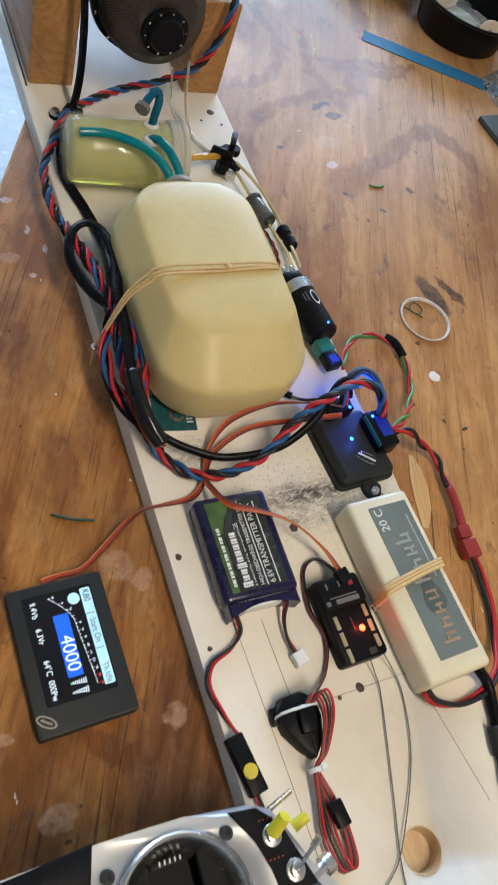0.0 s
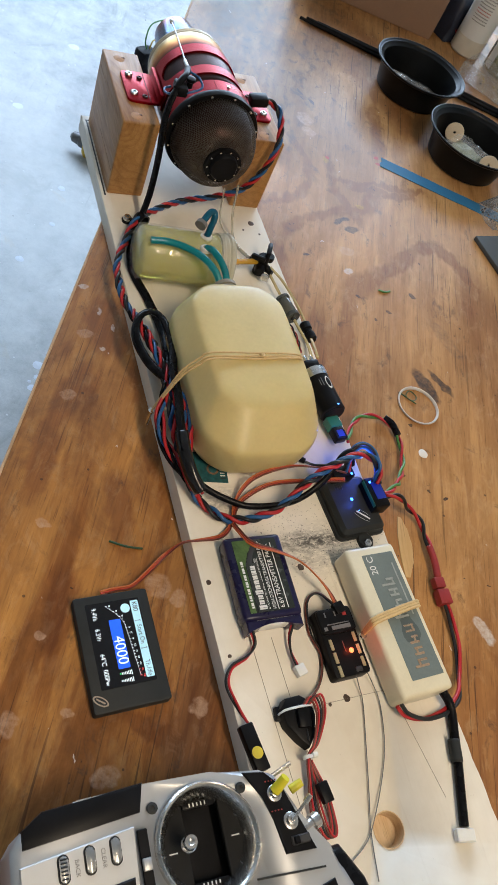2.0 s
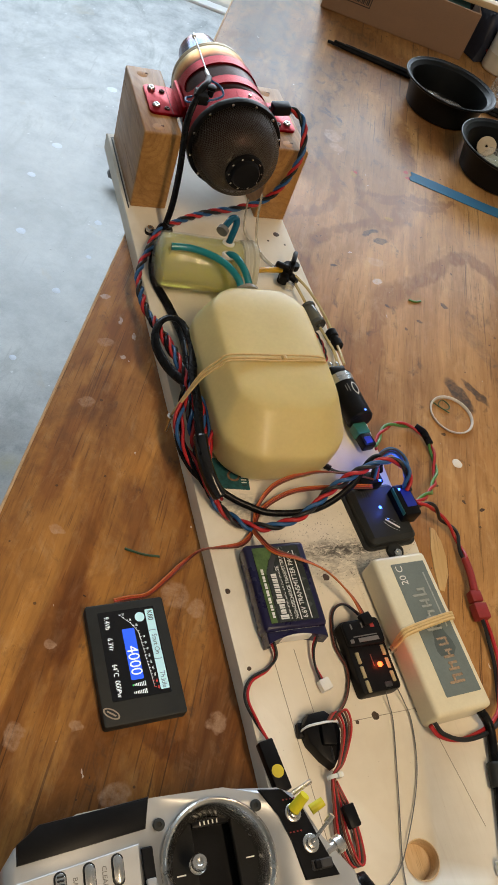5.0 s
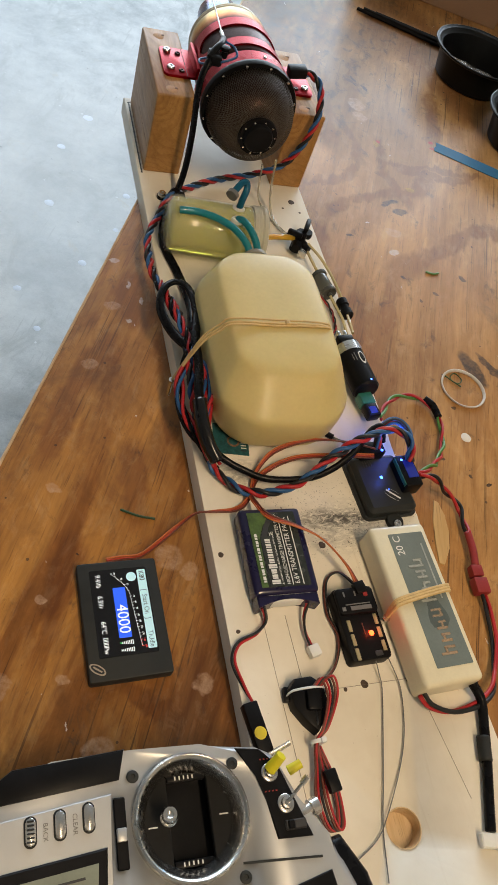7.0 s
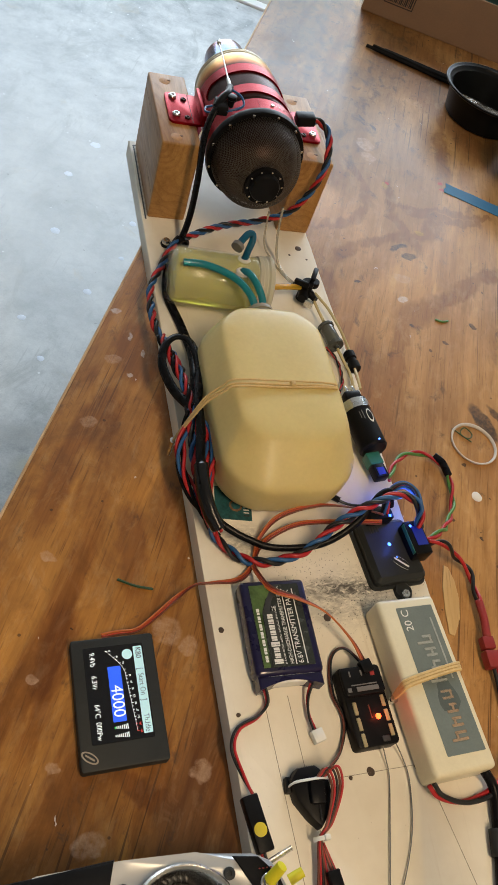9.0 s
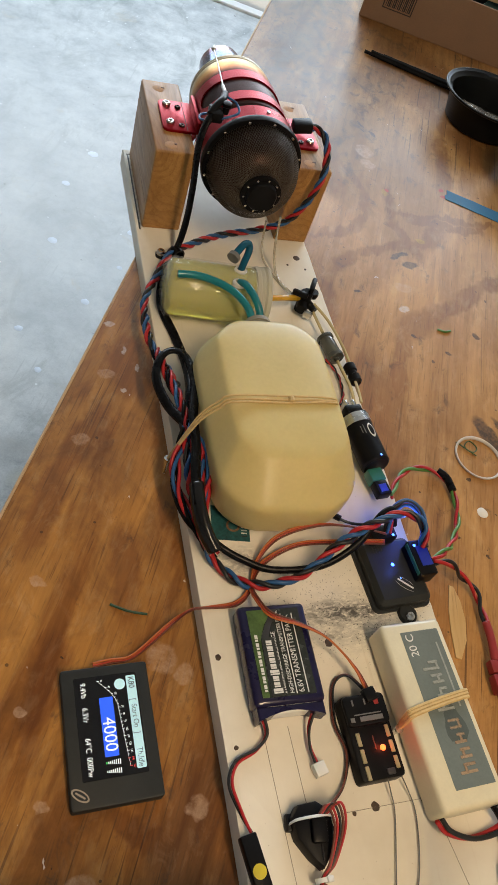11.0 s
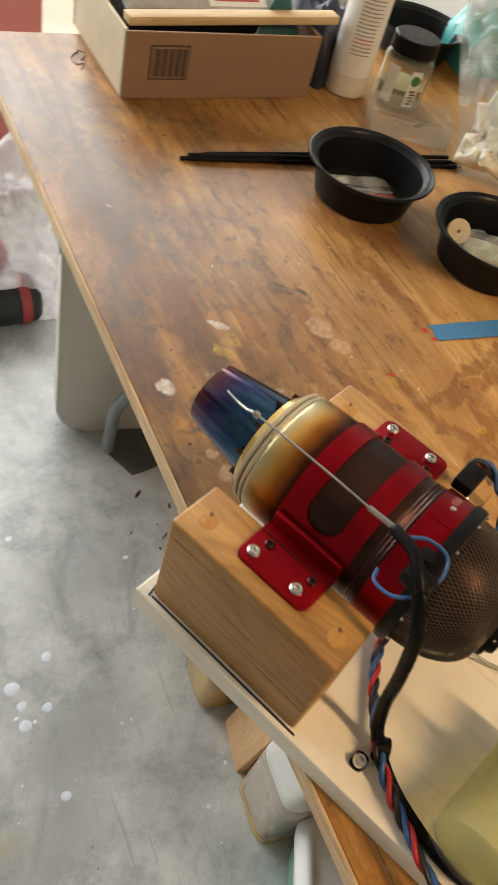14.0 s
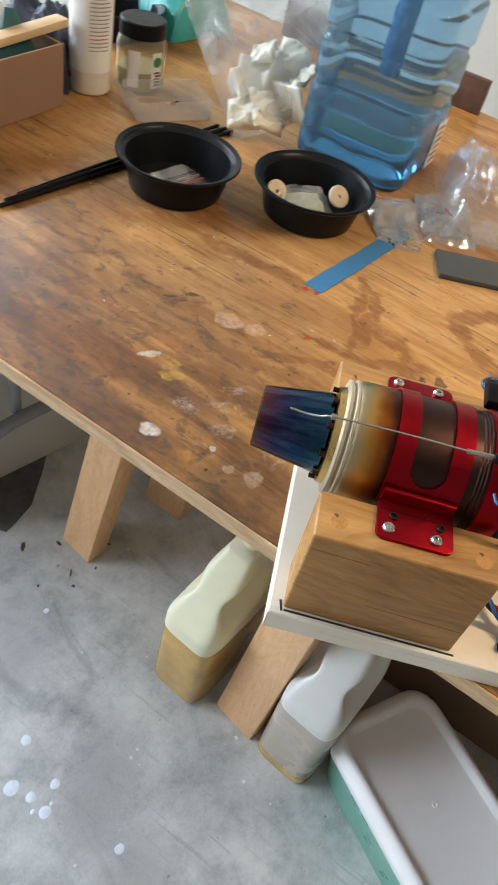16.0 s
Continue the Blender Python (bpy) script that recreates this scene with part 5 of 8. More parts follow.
# ---- fuel line: valve, filter, non-return valve, pump ----
am = thing("fuel_line", "amber fuel tubing between jar, valve and pump", "tube")
part("jar_outlet", tube([(0.100, 0.323, 0.045), (0.120, 0.332, 0.041), (0.146, 0.342, 0.034)], 0.0030, 10), AMBERTUBE, am)
part("filter_feed", tube([(0.158, 0.334, 0.030), (0.160, 0.318, 0.030), (0.1625, 0.300, 0.030)], 0.0015, 8), PALETUBE, am)
part("pump_feed", tube([(0.168, 0.268, 0.030), (0.170, 0.25, 0.031), (0.171, 0.228, 0.034), (0.168, 0.206, 0.037)], 0.0015, 8), PALETUBE, am)
part("return_line", tube([(0.162, 0.338, 0.031), (0.172, 0.318, 0.030), (0.179, 0.29, 0.029), (0.182, 0.265, 0.028), (0.181, 0.245, 0.029), (0.178, 0.225, 0.034), (0.175, 0.208, 0.037)], 0.0014, 8), PALETUBE, am)
part("vent_line", tube([(0.128, 0.412, 0.075), (0.130, 0.405, 0.045), (0.134, 0.395, 0.024), (0.138, 0.375, 0.0215), (0.150, 0.352, 0.025), (0.157, 0.344, 0.032)], 0.0013, 7), CLEARTUBE, am)
part("drain_line", tube([(0.118, 0.420, 0.062), (0.121, 0.412, 0.030), (0.128, 0.398, 0.0208), (0.140, 0.368, 0.0208), (0.150, 0.349, 0.026)], 0.0010, 7), CLEARTUBE, am)
vl = thing("fuel_valve", "small black plastic fuel tap with levers", "valve", pose(0.152, 0.342, BT, 0, 0, -25))
part("valve_body", lathe([(-0.014, 0), (-0.014, 0.005), (-0.005, 0.006), (0.005, 0.006), (0.013, 0.0045), (0.013, 0)], 20, Matrix.Translation((0, 0, 0.011))), BLACK, vl)
part("valve_boss", lathe([(0, 0.0065), (0.022, 0.0065), (0.024, 0.005), (0.024, 0)], 20, pose(0, 0, 0) @ UP), BLACK, vl)
part("lever", box((0.005, 0.020, 0.006), (0.003, 0.008, 0.027), 0.0018), BLACK, vl)
part("lever", box((0.016, 0.005, 0.006), (-0.006, -0.006, 0.023), 0.0018), BLACK, vl)
part("clip", box((0.009, 0.004, 0.008), (0.008, -0.014, 0.008), 0.001), STEEL, vl)
part("side_port", lathe([(0, 0.0042), (0.006, 0.0042), (0.007, 0.0034), (0.013, 0.0030), (0.013, 0)], 16, pose(0.003, -0.002, 0.013, 0, 0, -130)), BLACK, vl)
part("side_port", lathe([(0, 0.0040), (0.007, 0.0040), (0.008, 0.0030), (0.012, 0.0028), (0.012, 0)], 16, pose(-0.002, 0.0, 0.012, 0, 0, 70)), BLACK, vl)
part("knob", lathe([(0, 0.0052), (0.003, 0.0056), (0.006, 0.0050), (0.006, 0)], 12, pose(0.006, 0.006, 0.016) @ UP), BLACK, vl)
fl = thing("fuel_filter", "smoky clear inline fuel filter", "filter", pose(0.1655, 0.281, BT + 0.0105, 0, 0, 11))
part("barrel", lathe([(0.012, 0), (0.012, 0.0062), (0.010, 0.0072), (-0.009, 0.0072), (-0.010, 0.0066), (-0.010, 0)], 28), SMOKE, fl, "smoky clear barrel")
part("core", lathe([(0.009, 0), (0.009, 0.0030), (-0.008, 0.0030), (-0.008, 0)], 16), BRASS, fl, "brassy filter core")
for lo, hi in ((0.0095, 0.0135), (-0.0145, -0.0095)):
    part("end_cap", lathe([(lo, 0), (lo, 0.0079), (lo + 0.0008, 0.0083), (hi - 0.0008, 0.0083), (hi, 0.0074), (hi, 0)], 28), surface("grey_filter_cap", (0.12, 0.125, 0.12), 0.25, 0.6) if lo > 0 else bpy.data.materials["grey_filter_cap"], fl, "grey metal end cap")
part("nipple", lathe([(-0.0145, 0.0028), (-0.018, 0.0028), (-0.018, 0)], 14), bpy.data.materials["grey_filter_cap"], fl)
nv = thing("non_return_valve", "small black ribbed inline valve", "valve", pose(0.1815, 0.249, BT + 0.009, 0, 0, 6))
part("barrel", lathe([(0.013, 0), (0.013, 0.004), (0.011, 0.0058), (0.004, 0.0058), (0.003, 0.0044), (-0.001, 0.0044), (-0.002, 0.0058), (-0.009, 0.0058), (-0.011, 0.004), (-0.011, 0)], 24), BLACK, nv)
pump = thing("fuel_pump", "black cylindrical fuel pump with a silver clamp band", "pump", pose(0.1680, 0.171, BT + 0.0136, 0, 0, 8) @ Matrix.Scale(0.9, 4))
part("motor_can", lathe([(0.026, 0), (0.026, 0.0125), (0.025, 0.0142), (-0.031, 0.0142), (-0.033, 0.0125), (-0.033, 0)], 40), BLACK, pump)
part("clamp_band", lathe([(0.012, 0.0142), (0.012, 0.0150), (0.023, 0.0150), (0.023, 0.0142)], 40), STEEL, pump, "silver metal band")
part("pump_head", box((0.018, 0.010, 0.016), (0, 0.031, 0.001), 0.002), BLACK, pump)
for x in (-0.004, 0.004):
    part("barb", lathe([(0.034, 0.0026), (0.037, 0.0020), (0.039, 0.0026), (0.043, 0.0018), (0.043, 0)], 12, Matrix.Translation((x, 0, 0.005))), STEEL, pump)
part("mounting_ear", box((0.012, 0.012, 0.008), (-0.018, 0.024, -0.010), 0.002), BLACK, pump)
part("logo_oval", disc(0.0035, 0.0085, (0.003, 0.0, 0.0137), 0.0008, 24), LABELW, pump)
part("logo_oval_inner", disc(0.0027, 0.0074, (0.003, 0.0, 0.0140), 0.0008, 24), BLACK, pump)
for k, (x, l) in enumerate(((-0.0035, 0.010), (-0.0060, 0.008))):
    part("print_bar", box((0.0009, l, 0.0003), (x, 0.002, 0.0138 - 0.0010 * k), 0.0001, 1), GREYW, pump)
cn = thing("pump_connector", "green and black two-pole connector lit blue behind the pump", "connector", pose(0.1705, 0.127, BT + 0.0105, 0, 0, 10) @ Matrix.Scale(0.85, 4))
part("shell", box((0.016, 0.014, 0.012), (0, 0.007, 0), 0.001), GREENP, cn)
part("plug_body", box((0.0145, 0.016, 0.011), (0, -0.008, 0), 0.0015), BLACK, cn)

part("indicator", lathe([(0, 0.0012), (0.0008, 0.0009), (0.001, 0)], 12, pose(0.001, -0.0290, 0.0138) @ UP), LEDBLUE, pump, "tiny lit blue indicator")
# added glowing patch: the plug is no lamp, it only catches blue light
part("blue_spill", box((0.0085, 0.0085, 0.0006), (0, -0.009, 0.0056), 0.0002, 1), BLUESPILL, cn, "glowing patch for blue light falling on the plug face")

# ---- engine control unit ----
ecu = thing("engine_control_unit", "dark grey electronic control box with lit blue indicators", "electronics", pose(0.1612, 0.0462, BT, 0, 0, 6))
part("case", prism(rounded(0.046, 0.054, 0.005, 4), 0, 0.0125, 0.0036, 1), DARKGREY, ecu)
part("base_lip", prism(rounded(0.051, 0.058, 0.006, 4), 0, 0.003, 0.0008, 1), DARKGREY, ecu)
ear = part("mounting_ear", prism(rounded(0.014, 0.016, 0.0068, 5, (0.001, -0.033)), 0, 0.004, 0.001, 1), DARKGREY, ecu)
screw(ear, (0.001, -0.036, 0.004), 0.0036, 0.0024)
for k in range(4):
    part("vent_slot", box((0.0008, 0.006, 0.0004), (-0.013 + k * 0.0024, 0.018, 0.0126), 0.0001, 1), PRINT, ecu)
for nm, rx, ry, z, mt in (("logo_oval", 0.0115, 0.0044, 0.0126, LABELW), ("logo_oval_inner", 0.0106, 0.0036, 0.0128, DARKGREY)):
    ov = disc(rx, ry, (0, 0, 0), 0.0002, 28)
    bmesh.ops.transform(ov, matrix=pose(0.003, -0.013, z - 0.0002, 0, 0, -44), verts=ov.verts)
    part(nm, ov, mt, ecu)
part("print_bar", box((0.014, 0.0015, 0.0003), (0, 0, 0), 0.0001, 1, pose(0.003, -0.013, 0.0130, 0, 0, -44)), LABELW, ecu)
sock = part("side_connector", box((0.016, 0.030, 0.016), (0.020, 0.002, 0.016), 0.0015), BLACK, ecu, "tall black multi-pin plug")
part("plug_edge", box((0.0008, 0.026, 0.004), (0.0117, 0.002, 0.0215), 0.0002, 1), GREENP, sock)
# same added glow, for blue light on top of this plug
part("blue_spill", box((0.0095, 0.017, 0.0005), (0.0215, 0.003, 0.0242), 0.0001, 1), BLUESPILL, sock, "glowing patch for blue light falling on the plug top")
part("rear_connector", box((0.022, 0.012, 0.014), (-0.004, 0.028, 0.016), 0.0015), BLACK, ecu)
for x, y, z, r in ((-0.001, 0.004, 0.0124, 0.0016), (0.001, -0.008, 0.0122, 0.0008), (0.0165, 0.012, 0.0242, 0.0012), (0.003, 0.024, 0.0232, 0.0012)):
    part("indicator", lathe([(0, r), (0.0006, r * 0.7), (0.0008, 0)], 12, pose(x, y, z) @ UP), LEDBLUE, ecu, "lit blue indicator")

# ---- receiver battery ----
nano = thing("receiver_battery", "navy shrink-wrapped battery pack with a black and green label", "battery", pose(0.0525, -0.018, BT, 0, 0, 1))
part("pack", box((0.050, 0.070, 0.0165), (0, 0.004, 0.00825), 0.0032, 3), NAVY, nano)
bm = prism([(-0.0235, -0.0305), (-0.0235, -0.0395)] + [(-0.0235 + 0.047 * k / 12, -0.0395 + 0.005 * math.sin(math.pi * k / 12)) for k in range(1, 12)] + [(0.0235, -0.0395), (0.0235, -0.0305)], 0.002, 0.0145, 0.001, 1)
part("end_flap", bm, NAVY, nano)
part("end_pad", box((0.036, 0.006, 0.011), (0.001, -0.033, 0.0085), 0.001), WHITEP, nano, "white foam end")
lab = part("label_sheet", prism(rounded(0.0385, 0.061, 0.0008, 2, (0.000, 0.0045)), 0.0164, 0.0168), surface("dark_label_film", (0.035, 0.040, 0.036), 0.25, 0.2, vary=0.3, scale=120), nano, "black and green label printed in silver")
part("green_field", prism([(-0.0190, 0.0348), (0.002, 0.0348), (-0.008, 0.024), (-0.0125, 0.014), (-0.0142, -0.0258), (-0.0190, -0.0258)], 0.0168, 0.0170), surface("green_label_ink", (0.06, 0.105, 0.028), 0.3, vary=0.6, scale=60), lab)
part("black_stripe", prism([(-0.001, 0.0348), (0.0035, 0.0348), (-0.0045, 0.021), (-0.0075, 0.012), (-0.0075, -0.0258), (-0.0120, -0.0258), (-0.0120, 0.013), (-0.0080, 0.023)], 0.0170, 0.0172), PRINT, lab)
part("pale_panel", prism(rounded(0.0085, 0.0400, 0.0008, 2, (-0.0073, -0.0055)), 0.0171, 0.01725), surface("dark_panel_ink", (0.028, 0.032, 0.028), 0.3, vary=0.2), lab)
for x, y0, l, w, mt, n in ((-0.0158, -0.003, 0.040, 0.0026, LABELW, 7), (-0.0075, -0.006, 0.037, 0.0052, LABELW, 9)):
    for k in range(n):
        h = w * (1.25 if k in (5, 8) and w > 0.004 else 0.8)
        y = y0 + l / 2 - l / n * (k + 0.5)
        part("print_bar", box((h, l / n * 0.46, 0.0002), (x, y + l / n * 0.22, 0.0173), 0, 1), mt, lab)
        part("print_bar", box((h, l / n * 0.26, 0.0002), (x, y - l / n * 0.22, 0.0173), 0, 1), mt, lab)
for x, txt, sz, sq in ((-0.0030, "2100mAh 20C DISCHARGE", 0.0042, 0.88), (0.0022, "HIGH-DISCHARGE TRANSMITTER PACK", 0.0040, 0.82), (0.0090, "6.6V TRANSMITTER PACK", 0.0056, 0.86)):
    words("lettering", txt, sz, (x, -0.0245, 0.0170), LABELW, lab, 90, squash=sq)
for x in (0.0052, 0.0135):
    part("rule", box((0.0007, 0.056, 0.0002), (x, 0.003, 0.0170), 0, 1), LABELW, lab)

# ---- receiver ----
rx = thing("radio_receiver", "black radio receiver with a lit red light and pale sockets", "electronics", pose(0.1065, -0.0733, BT, 0, 0, 3))
part("case", prism(rounded(0.032, 0.055, 0.003, 3), 0, 0.0115, 0.0012, 2), BLACK, rx)
part("raised_cap", prism(rounded(0.031, 0.020, 0.003, 3, (0, 0.0165)), 0.0115, 0.0145, 0.001, 2), BLACK, rx)
for k in range(3):
    part("socket", box((0.0030, 0.0088, 0.0010), (-0.0105, -0.0015 - 0.0105 * k, 0.0117), 0.0004, 1), SOCKET, rx, "pale pin socket")
    part("socket", box((0.0030, 0.0080, 0.0010), (0.0118, 0.0015 - 0.0100 * k, 0.0117), 0.0004, 1), SOCKET, rx, "pale pin socket")
for x, y, w, l, mt in ((-0.009, 0.0215, 0.0012, 0.004, GREYW), (0.0, 0.0215, 0.0012, 0.004, GREYW), (0.0085, 0.0205, 0.0034, 0.0034, REDP), (0.0, 0.0135, 0.020, 0.0008, GREYW), (0.002, 0.0105, 0.017, 0.0032, GREYW), (-0.012, 0.0105, 0.003, 0.003, GREYW)):
    part("print_bar", box((w, l, 0.0003), (x, y, 0.0146), 0.0001, 1), mt, rx)
part("red_stripe", box((0.0008, 0.009, 0.0003), (0.0, -0.0045, 0.0116), 0.0001, 1), BROWNW, rx)
part("status_light", lathe([(0, 0.0021), (0.0010, 0.0018), (0.0016, 0.0010), (0.0018, 0)], 16, pose(0.0050, -0.0085, 0.0114) @ UP), LEDRED, rx, "glowing red status light")
part("charge_port", box((0.006, 0.004, 0.001), (0.006, -0.0235, 0.0116), 0.0008), PRINT, rx)

# ---- turbine battery ----
kb = thing("turbine_battery", "long cream shrink-wrapped battery with a grey-green label", "battery", pose(0.1555, -0.0640, BT, 0, 0, 3.6))
part("pack", box((0.049, 0.126, 0.0245), (0, 0, 0.01225), 0.0035, 3), CREAM, kb)
kl = part("label_sheet", prism(rounded(0.0305, 0.106, 0.0006, 2, (0.0045, 0.002)), 0.0244, 0.0248), KLABEL, kb, "grey-green printed label")
words("lettering", "20 C", 0.0085, (-0.0045, 0.0365, 0.0249), LABELW, kl, 90)
rng = random.Random(5)
faded = surface("faded_orange_print", (0.36, 0.25, 0.16), 0.5, vary=0.3, scale=150)
for k in range(8):
    mt = GREYW if k > 3 else faded
    if k > 3:
        mt = bpy.data.materials.get("pale_grey_print") or surface("pale_grey_print", (0.33, 0.35, 0.33), 0.5, vary=0.2, scale=150)
    y = -0.0395 + 0.0094 * k + (0.003 if k > 3 else 0)
    tall = 0.0132 if k in (0, 4, 7) else 0.0092
    part("print_bar", box((tall, 0.0019, 0.0003), (0.0055 - (tall - 0.0092) / 2, y - 0.0023, 0.0249), 0.0004, 1), mt, kl)
    part("print_bar", box((0.0019, 0.0048, 0.0003), (0.0020 + 0.0022 * (k % 4), y, 0.0249), 0.0004, 1), mt, kl)
    part("print_bar", box((0.0092 - 0.0014 * (k % 3), 0.0019, 0.0003), (0.0055 + 0.0007 * (k % 3), y + 0.0023, 0.0249), 0.0004, 1), mt, kl)
part("print_bar", box((0.0014, 0.046, 0.0002), (0.0150, 0.022, 0.0249), 0.0001, 1), bpy.data.materials["pale_grey_print"], kl)
part("smudge", disc(0.007, 0.014, (0.006, -0.012, 0.0248), 0.0002, 20, 0.3, 3), surface("dark_label_smudge", (0.085, 0.105, 0.10), 0.4), kl)
kb2 = thing("rubber_band", "tan rubber band holding the cream battery to the board", "rubber band")
for dy in (0, 0.0022, 0.0042):
    part("band_strand", tube([(0.1295, -0.0700 + dy * 0.3, 0.024), (0.1302, -0.069 + dy, 0.040), (0.134, -0.0670 + dy, 0.0447), (0.154, -0.0625 + dy, 0.0452), (0.1755, -0.0585 + dy, 0.0447), (0.1800, -0.058 + dy, 0.040), (0.1810, -0.0575, 0.022)], 0.0014, 6, 8), RUBBERBAND, kb2)
post = thing("band_post", "small steel screw beside the cream battery", "screw", pose(0.1285, -0.0705, BT))
part("shank", lathe([(0.0, 0.0016), (0.008, 0.0016), (0.008, 0.003), (0.010, 0.003), (0.010, 0)], 12, UP), STEEL, post)

# ---- data terminal ----
gsu = thing("data_terminal", "dark grey handheld data terminal with lit display on the plywood", "display", pose(-0.061, -0.048, 0, 0, 0, 3) @ Matrix.Diagonal((1, 1, 0.76, 1)))
part("case", prism(rounded(0.057, 0.086, 0.002, 3), 0, 0.0115, 0.0012, 2), DARKGREY, gsu)
scr = part("screen", prism(rounded(0.041, 0.064, 0.001, 2, (0.0, 0.0045)), 0.0115, 0.0117), SCREEN, gsu, "lit colour display")
Z = 0.0118
part("title_bar", prism(rounded(0.0062, 0.059, 0.0008, 2, (0.0165, 0.0050)), 0.0117, Z), GLOWPALE, scr, "pale lit title bar")
part("dial", disc(0.0036, 0.0036, (0.0090, 0.0295, 0.0117), 0.0002, 24), GLOWPALE, scr)
part("number_panel", prism(rounded(0.0088, 0.0370, 0.0006, 2, (-0.0010, 0.0035)), 0.0117, Z), GLOWBLUE, scr, "lit blue number panel")
words("lettering", "4000", 0.0112, (-0.0010, 0.0092, Z + 0.0001), GLOWTEXT, scr, -90, squash=0.95)
words("lettering", "K80", 0.0052, (0.0165, 0.0335, Z + 0.0001), PRINT, scr, -90, squash=0.9)
words("lettering", "[  Start On  ]", 0.0050, (0.0165, 0.0190, Z + 0.0001), TITLEINK, scr, -90, squash=0.85)
words("lettering", "Th.Idle", 0.0050, (0.0165, -0.0120, Z + 0.0001), TITLEINK, scr, -90, squash=0.85)
words("lettering", "9.4Vb", 0.0050, (-0.0150, 0.0330, Z), GLOWTEXT, scr, -90, squash=0.85)
words("lettering", "6.3Vr", 0.0050, (-0.0150, 0.0170, Z), GLOWTEXT, scr, -90, squash=0.85)
words("lettering", "64°C", 0.0050, (-0.0150, -0.0020, Z), GLOWTEXT, scr, -90, squash=0.85)
words("lettering", "000Pw", 0.0050, (-0.0150, -0.0135, Z), GLOWTEXT, scr, -90, squash=0.85)
for k in range(25):
    u = k / 24
    bx = 0.0052 + 0.0002 * k if k > 8 else -0.0050 + 0.0118 * math.sin(k / 8 * math.pi / 2)
    big = k % 2 == 0
    part("scale_tick", box((0.0016 if big else 0.0009, 0.00035, 0.0002), (bx, 0.0330 - 0.0023 * k, Z - 0.0001), 0, 1), GLOWTEXT if k < 22 else GLOWRED, scr)
    if big and k not in (6,):
        words("scale_number", str(30 + 5 * k), 0.0019, (bx + 0.0022, 0.0338 - 0.0023 * k, Z), GLOWTEXT if k < 22 else GLOWRED, scr, -90, squash=0.8)
part("scale_line", tube([((0.0048 + 0.0002 * k if k > 8 else -0.0054 + 0.0118 * math.sin(k / 8 * math.pi / 2)), 0.0330 - 0.0023 * k, Z - 0.0001) for k in range(25)], 0.00013, 4, 2), GLOWTEXT, scr)
for c in range(2):
    for k in range(8):
        part("level_bar", box((0.0006, 0.0012 + 0.0003 * k, 0.0002), (-0.0048 + 0.0012 * k, -0.0185 - 0.0052 * c, Z - 0.0001), 0, 1), GLOWGREEN if c == 0 and k == 0 else GLOWTEXT, scr)
part("logo_oval", prism([(-0.0225 + 0.0062 * math.cos(a) * 0.8 + 0.0030 * math.sin(a) * 0.6, -0.0345 - 0.0062 * math.cos(a) * 0.6 + 0.0030 * math.sin(a) * 0.8) for a in [2 * math.pi * k / 20 for k in range(20)]], 0.0115, 0.0117), surface("tan_logo_ink", (0.34, 0.28, 0.22), 0.5, vary=0.2), gsu)
part("logo_oval_inner", prism([(-0.0225 + 0.0050 * math.cos(a) * 0.8 + 0.0021 * math.sin(a) * 0.6, -0.0345 - 0.0050 * math.cos(a) * 0.6 + 0.0021 * math.sin(a) * 0.8) for a in [2 * math.pi * k / 20 for k in range(20)]], 0.0117, 0.0118), DARKGREY, gsu)
part("print_bar", box((0.0070, 0.0011, 0.0002), (-0.0225, -0.0345, 0.0119), 0, 1, pose(0, 0, 0, 0, 0, -37)), bpy.data.materials["tan_logo_ink"], gsu)

# ---- cables on the board ----
RBK = (("red_wire", REDW), ("blue_wire", BLUEW), ("black_wire", BLACKW))
LOOM = [(0.027, 0.402, 0.030), (0.010, 0.371, 0.026), (-0.007, 0.332, 0.026), (-0.009, 0.292, 0.026), (-0.004, 0.264, 0.028), (0.006, 0.226, 0.035), (0.007, 0.186, 0.042), (0.006, 0.146, 0.042), (0.008, 0.106, 0.035), (0.012, 0.077, 0.028), (0.024, 0.054, 0.025),
        (0.046, 0.041, 0.025), (0.080, 0.043, 0.032), (0.110, 0.060, 0.045), (0.142, 0.073, 0.058), (0.168, 0.079, 0.060), (0.183, 0.070, 0.054), (0.183, 0.058, 0.044)]
twisted("twisted_cable", "twisted red, blue and black motor cable running along the board", LOOM, RBK, 0.00175, 0.0022, 30, 0.25)
twisted("twisted_cable", "twisted red, blue and black cable looping round the turbine front", [(0.143, 0.463, 0.142), (0.157, 0.466, 0.141), (0.166, 0.455, 0.135), (0.166, 0.435, 0.115), (0.158, 0.428, 0.088), (0.144, 0.430, 0.058), (0.118, 0.438, 0.036), (0.090, 0.440, 0.026), (0.065, 0.429, 0.025), (0.042, 0.412, 0.027), (0.028, 0.401, 0.030)], RBK, 0.00175, 0.0021, 30, 0.1)
COIL = (((-0.005, 0.262, 0.030), (-0.001, 0.238, 0.038), (0.003, 0.212, 0.042), (0.008, 0.184, 0.045), (0.011, 0.158, 0.045), (0.014, 0.140, 0.043), (0.012, 0.118, 0.041), (0.010, 0.096, 0.036)),
        ((0.008, 0.166, 0.044), (-0.001, 0.146, 0.037), (-0.003, 0.124, 0.033), (0.002, 0.102, 0.032), (0.010, 0.084, 0.030), (0.020, 0.066, 0.026)),
        ((0.010, 0.166, 0.046), (0.019, 0.146, 0.043), (0.020, 0.122, 0.042), (0.015, 0.098, 0.037), (0.014, 0.080, 0.031)))
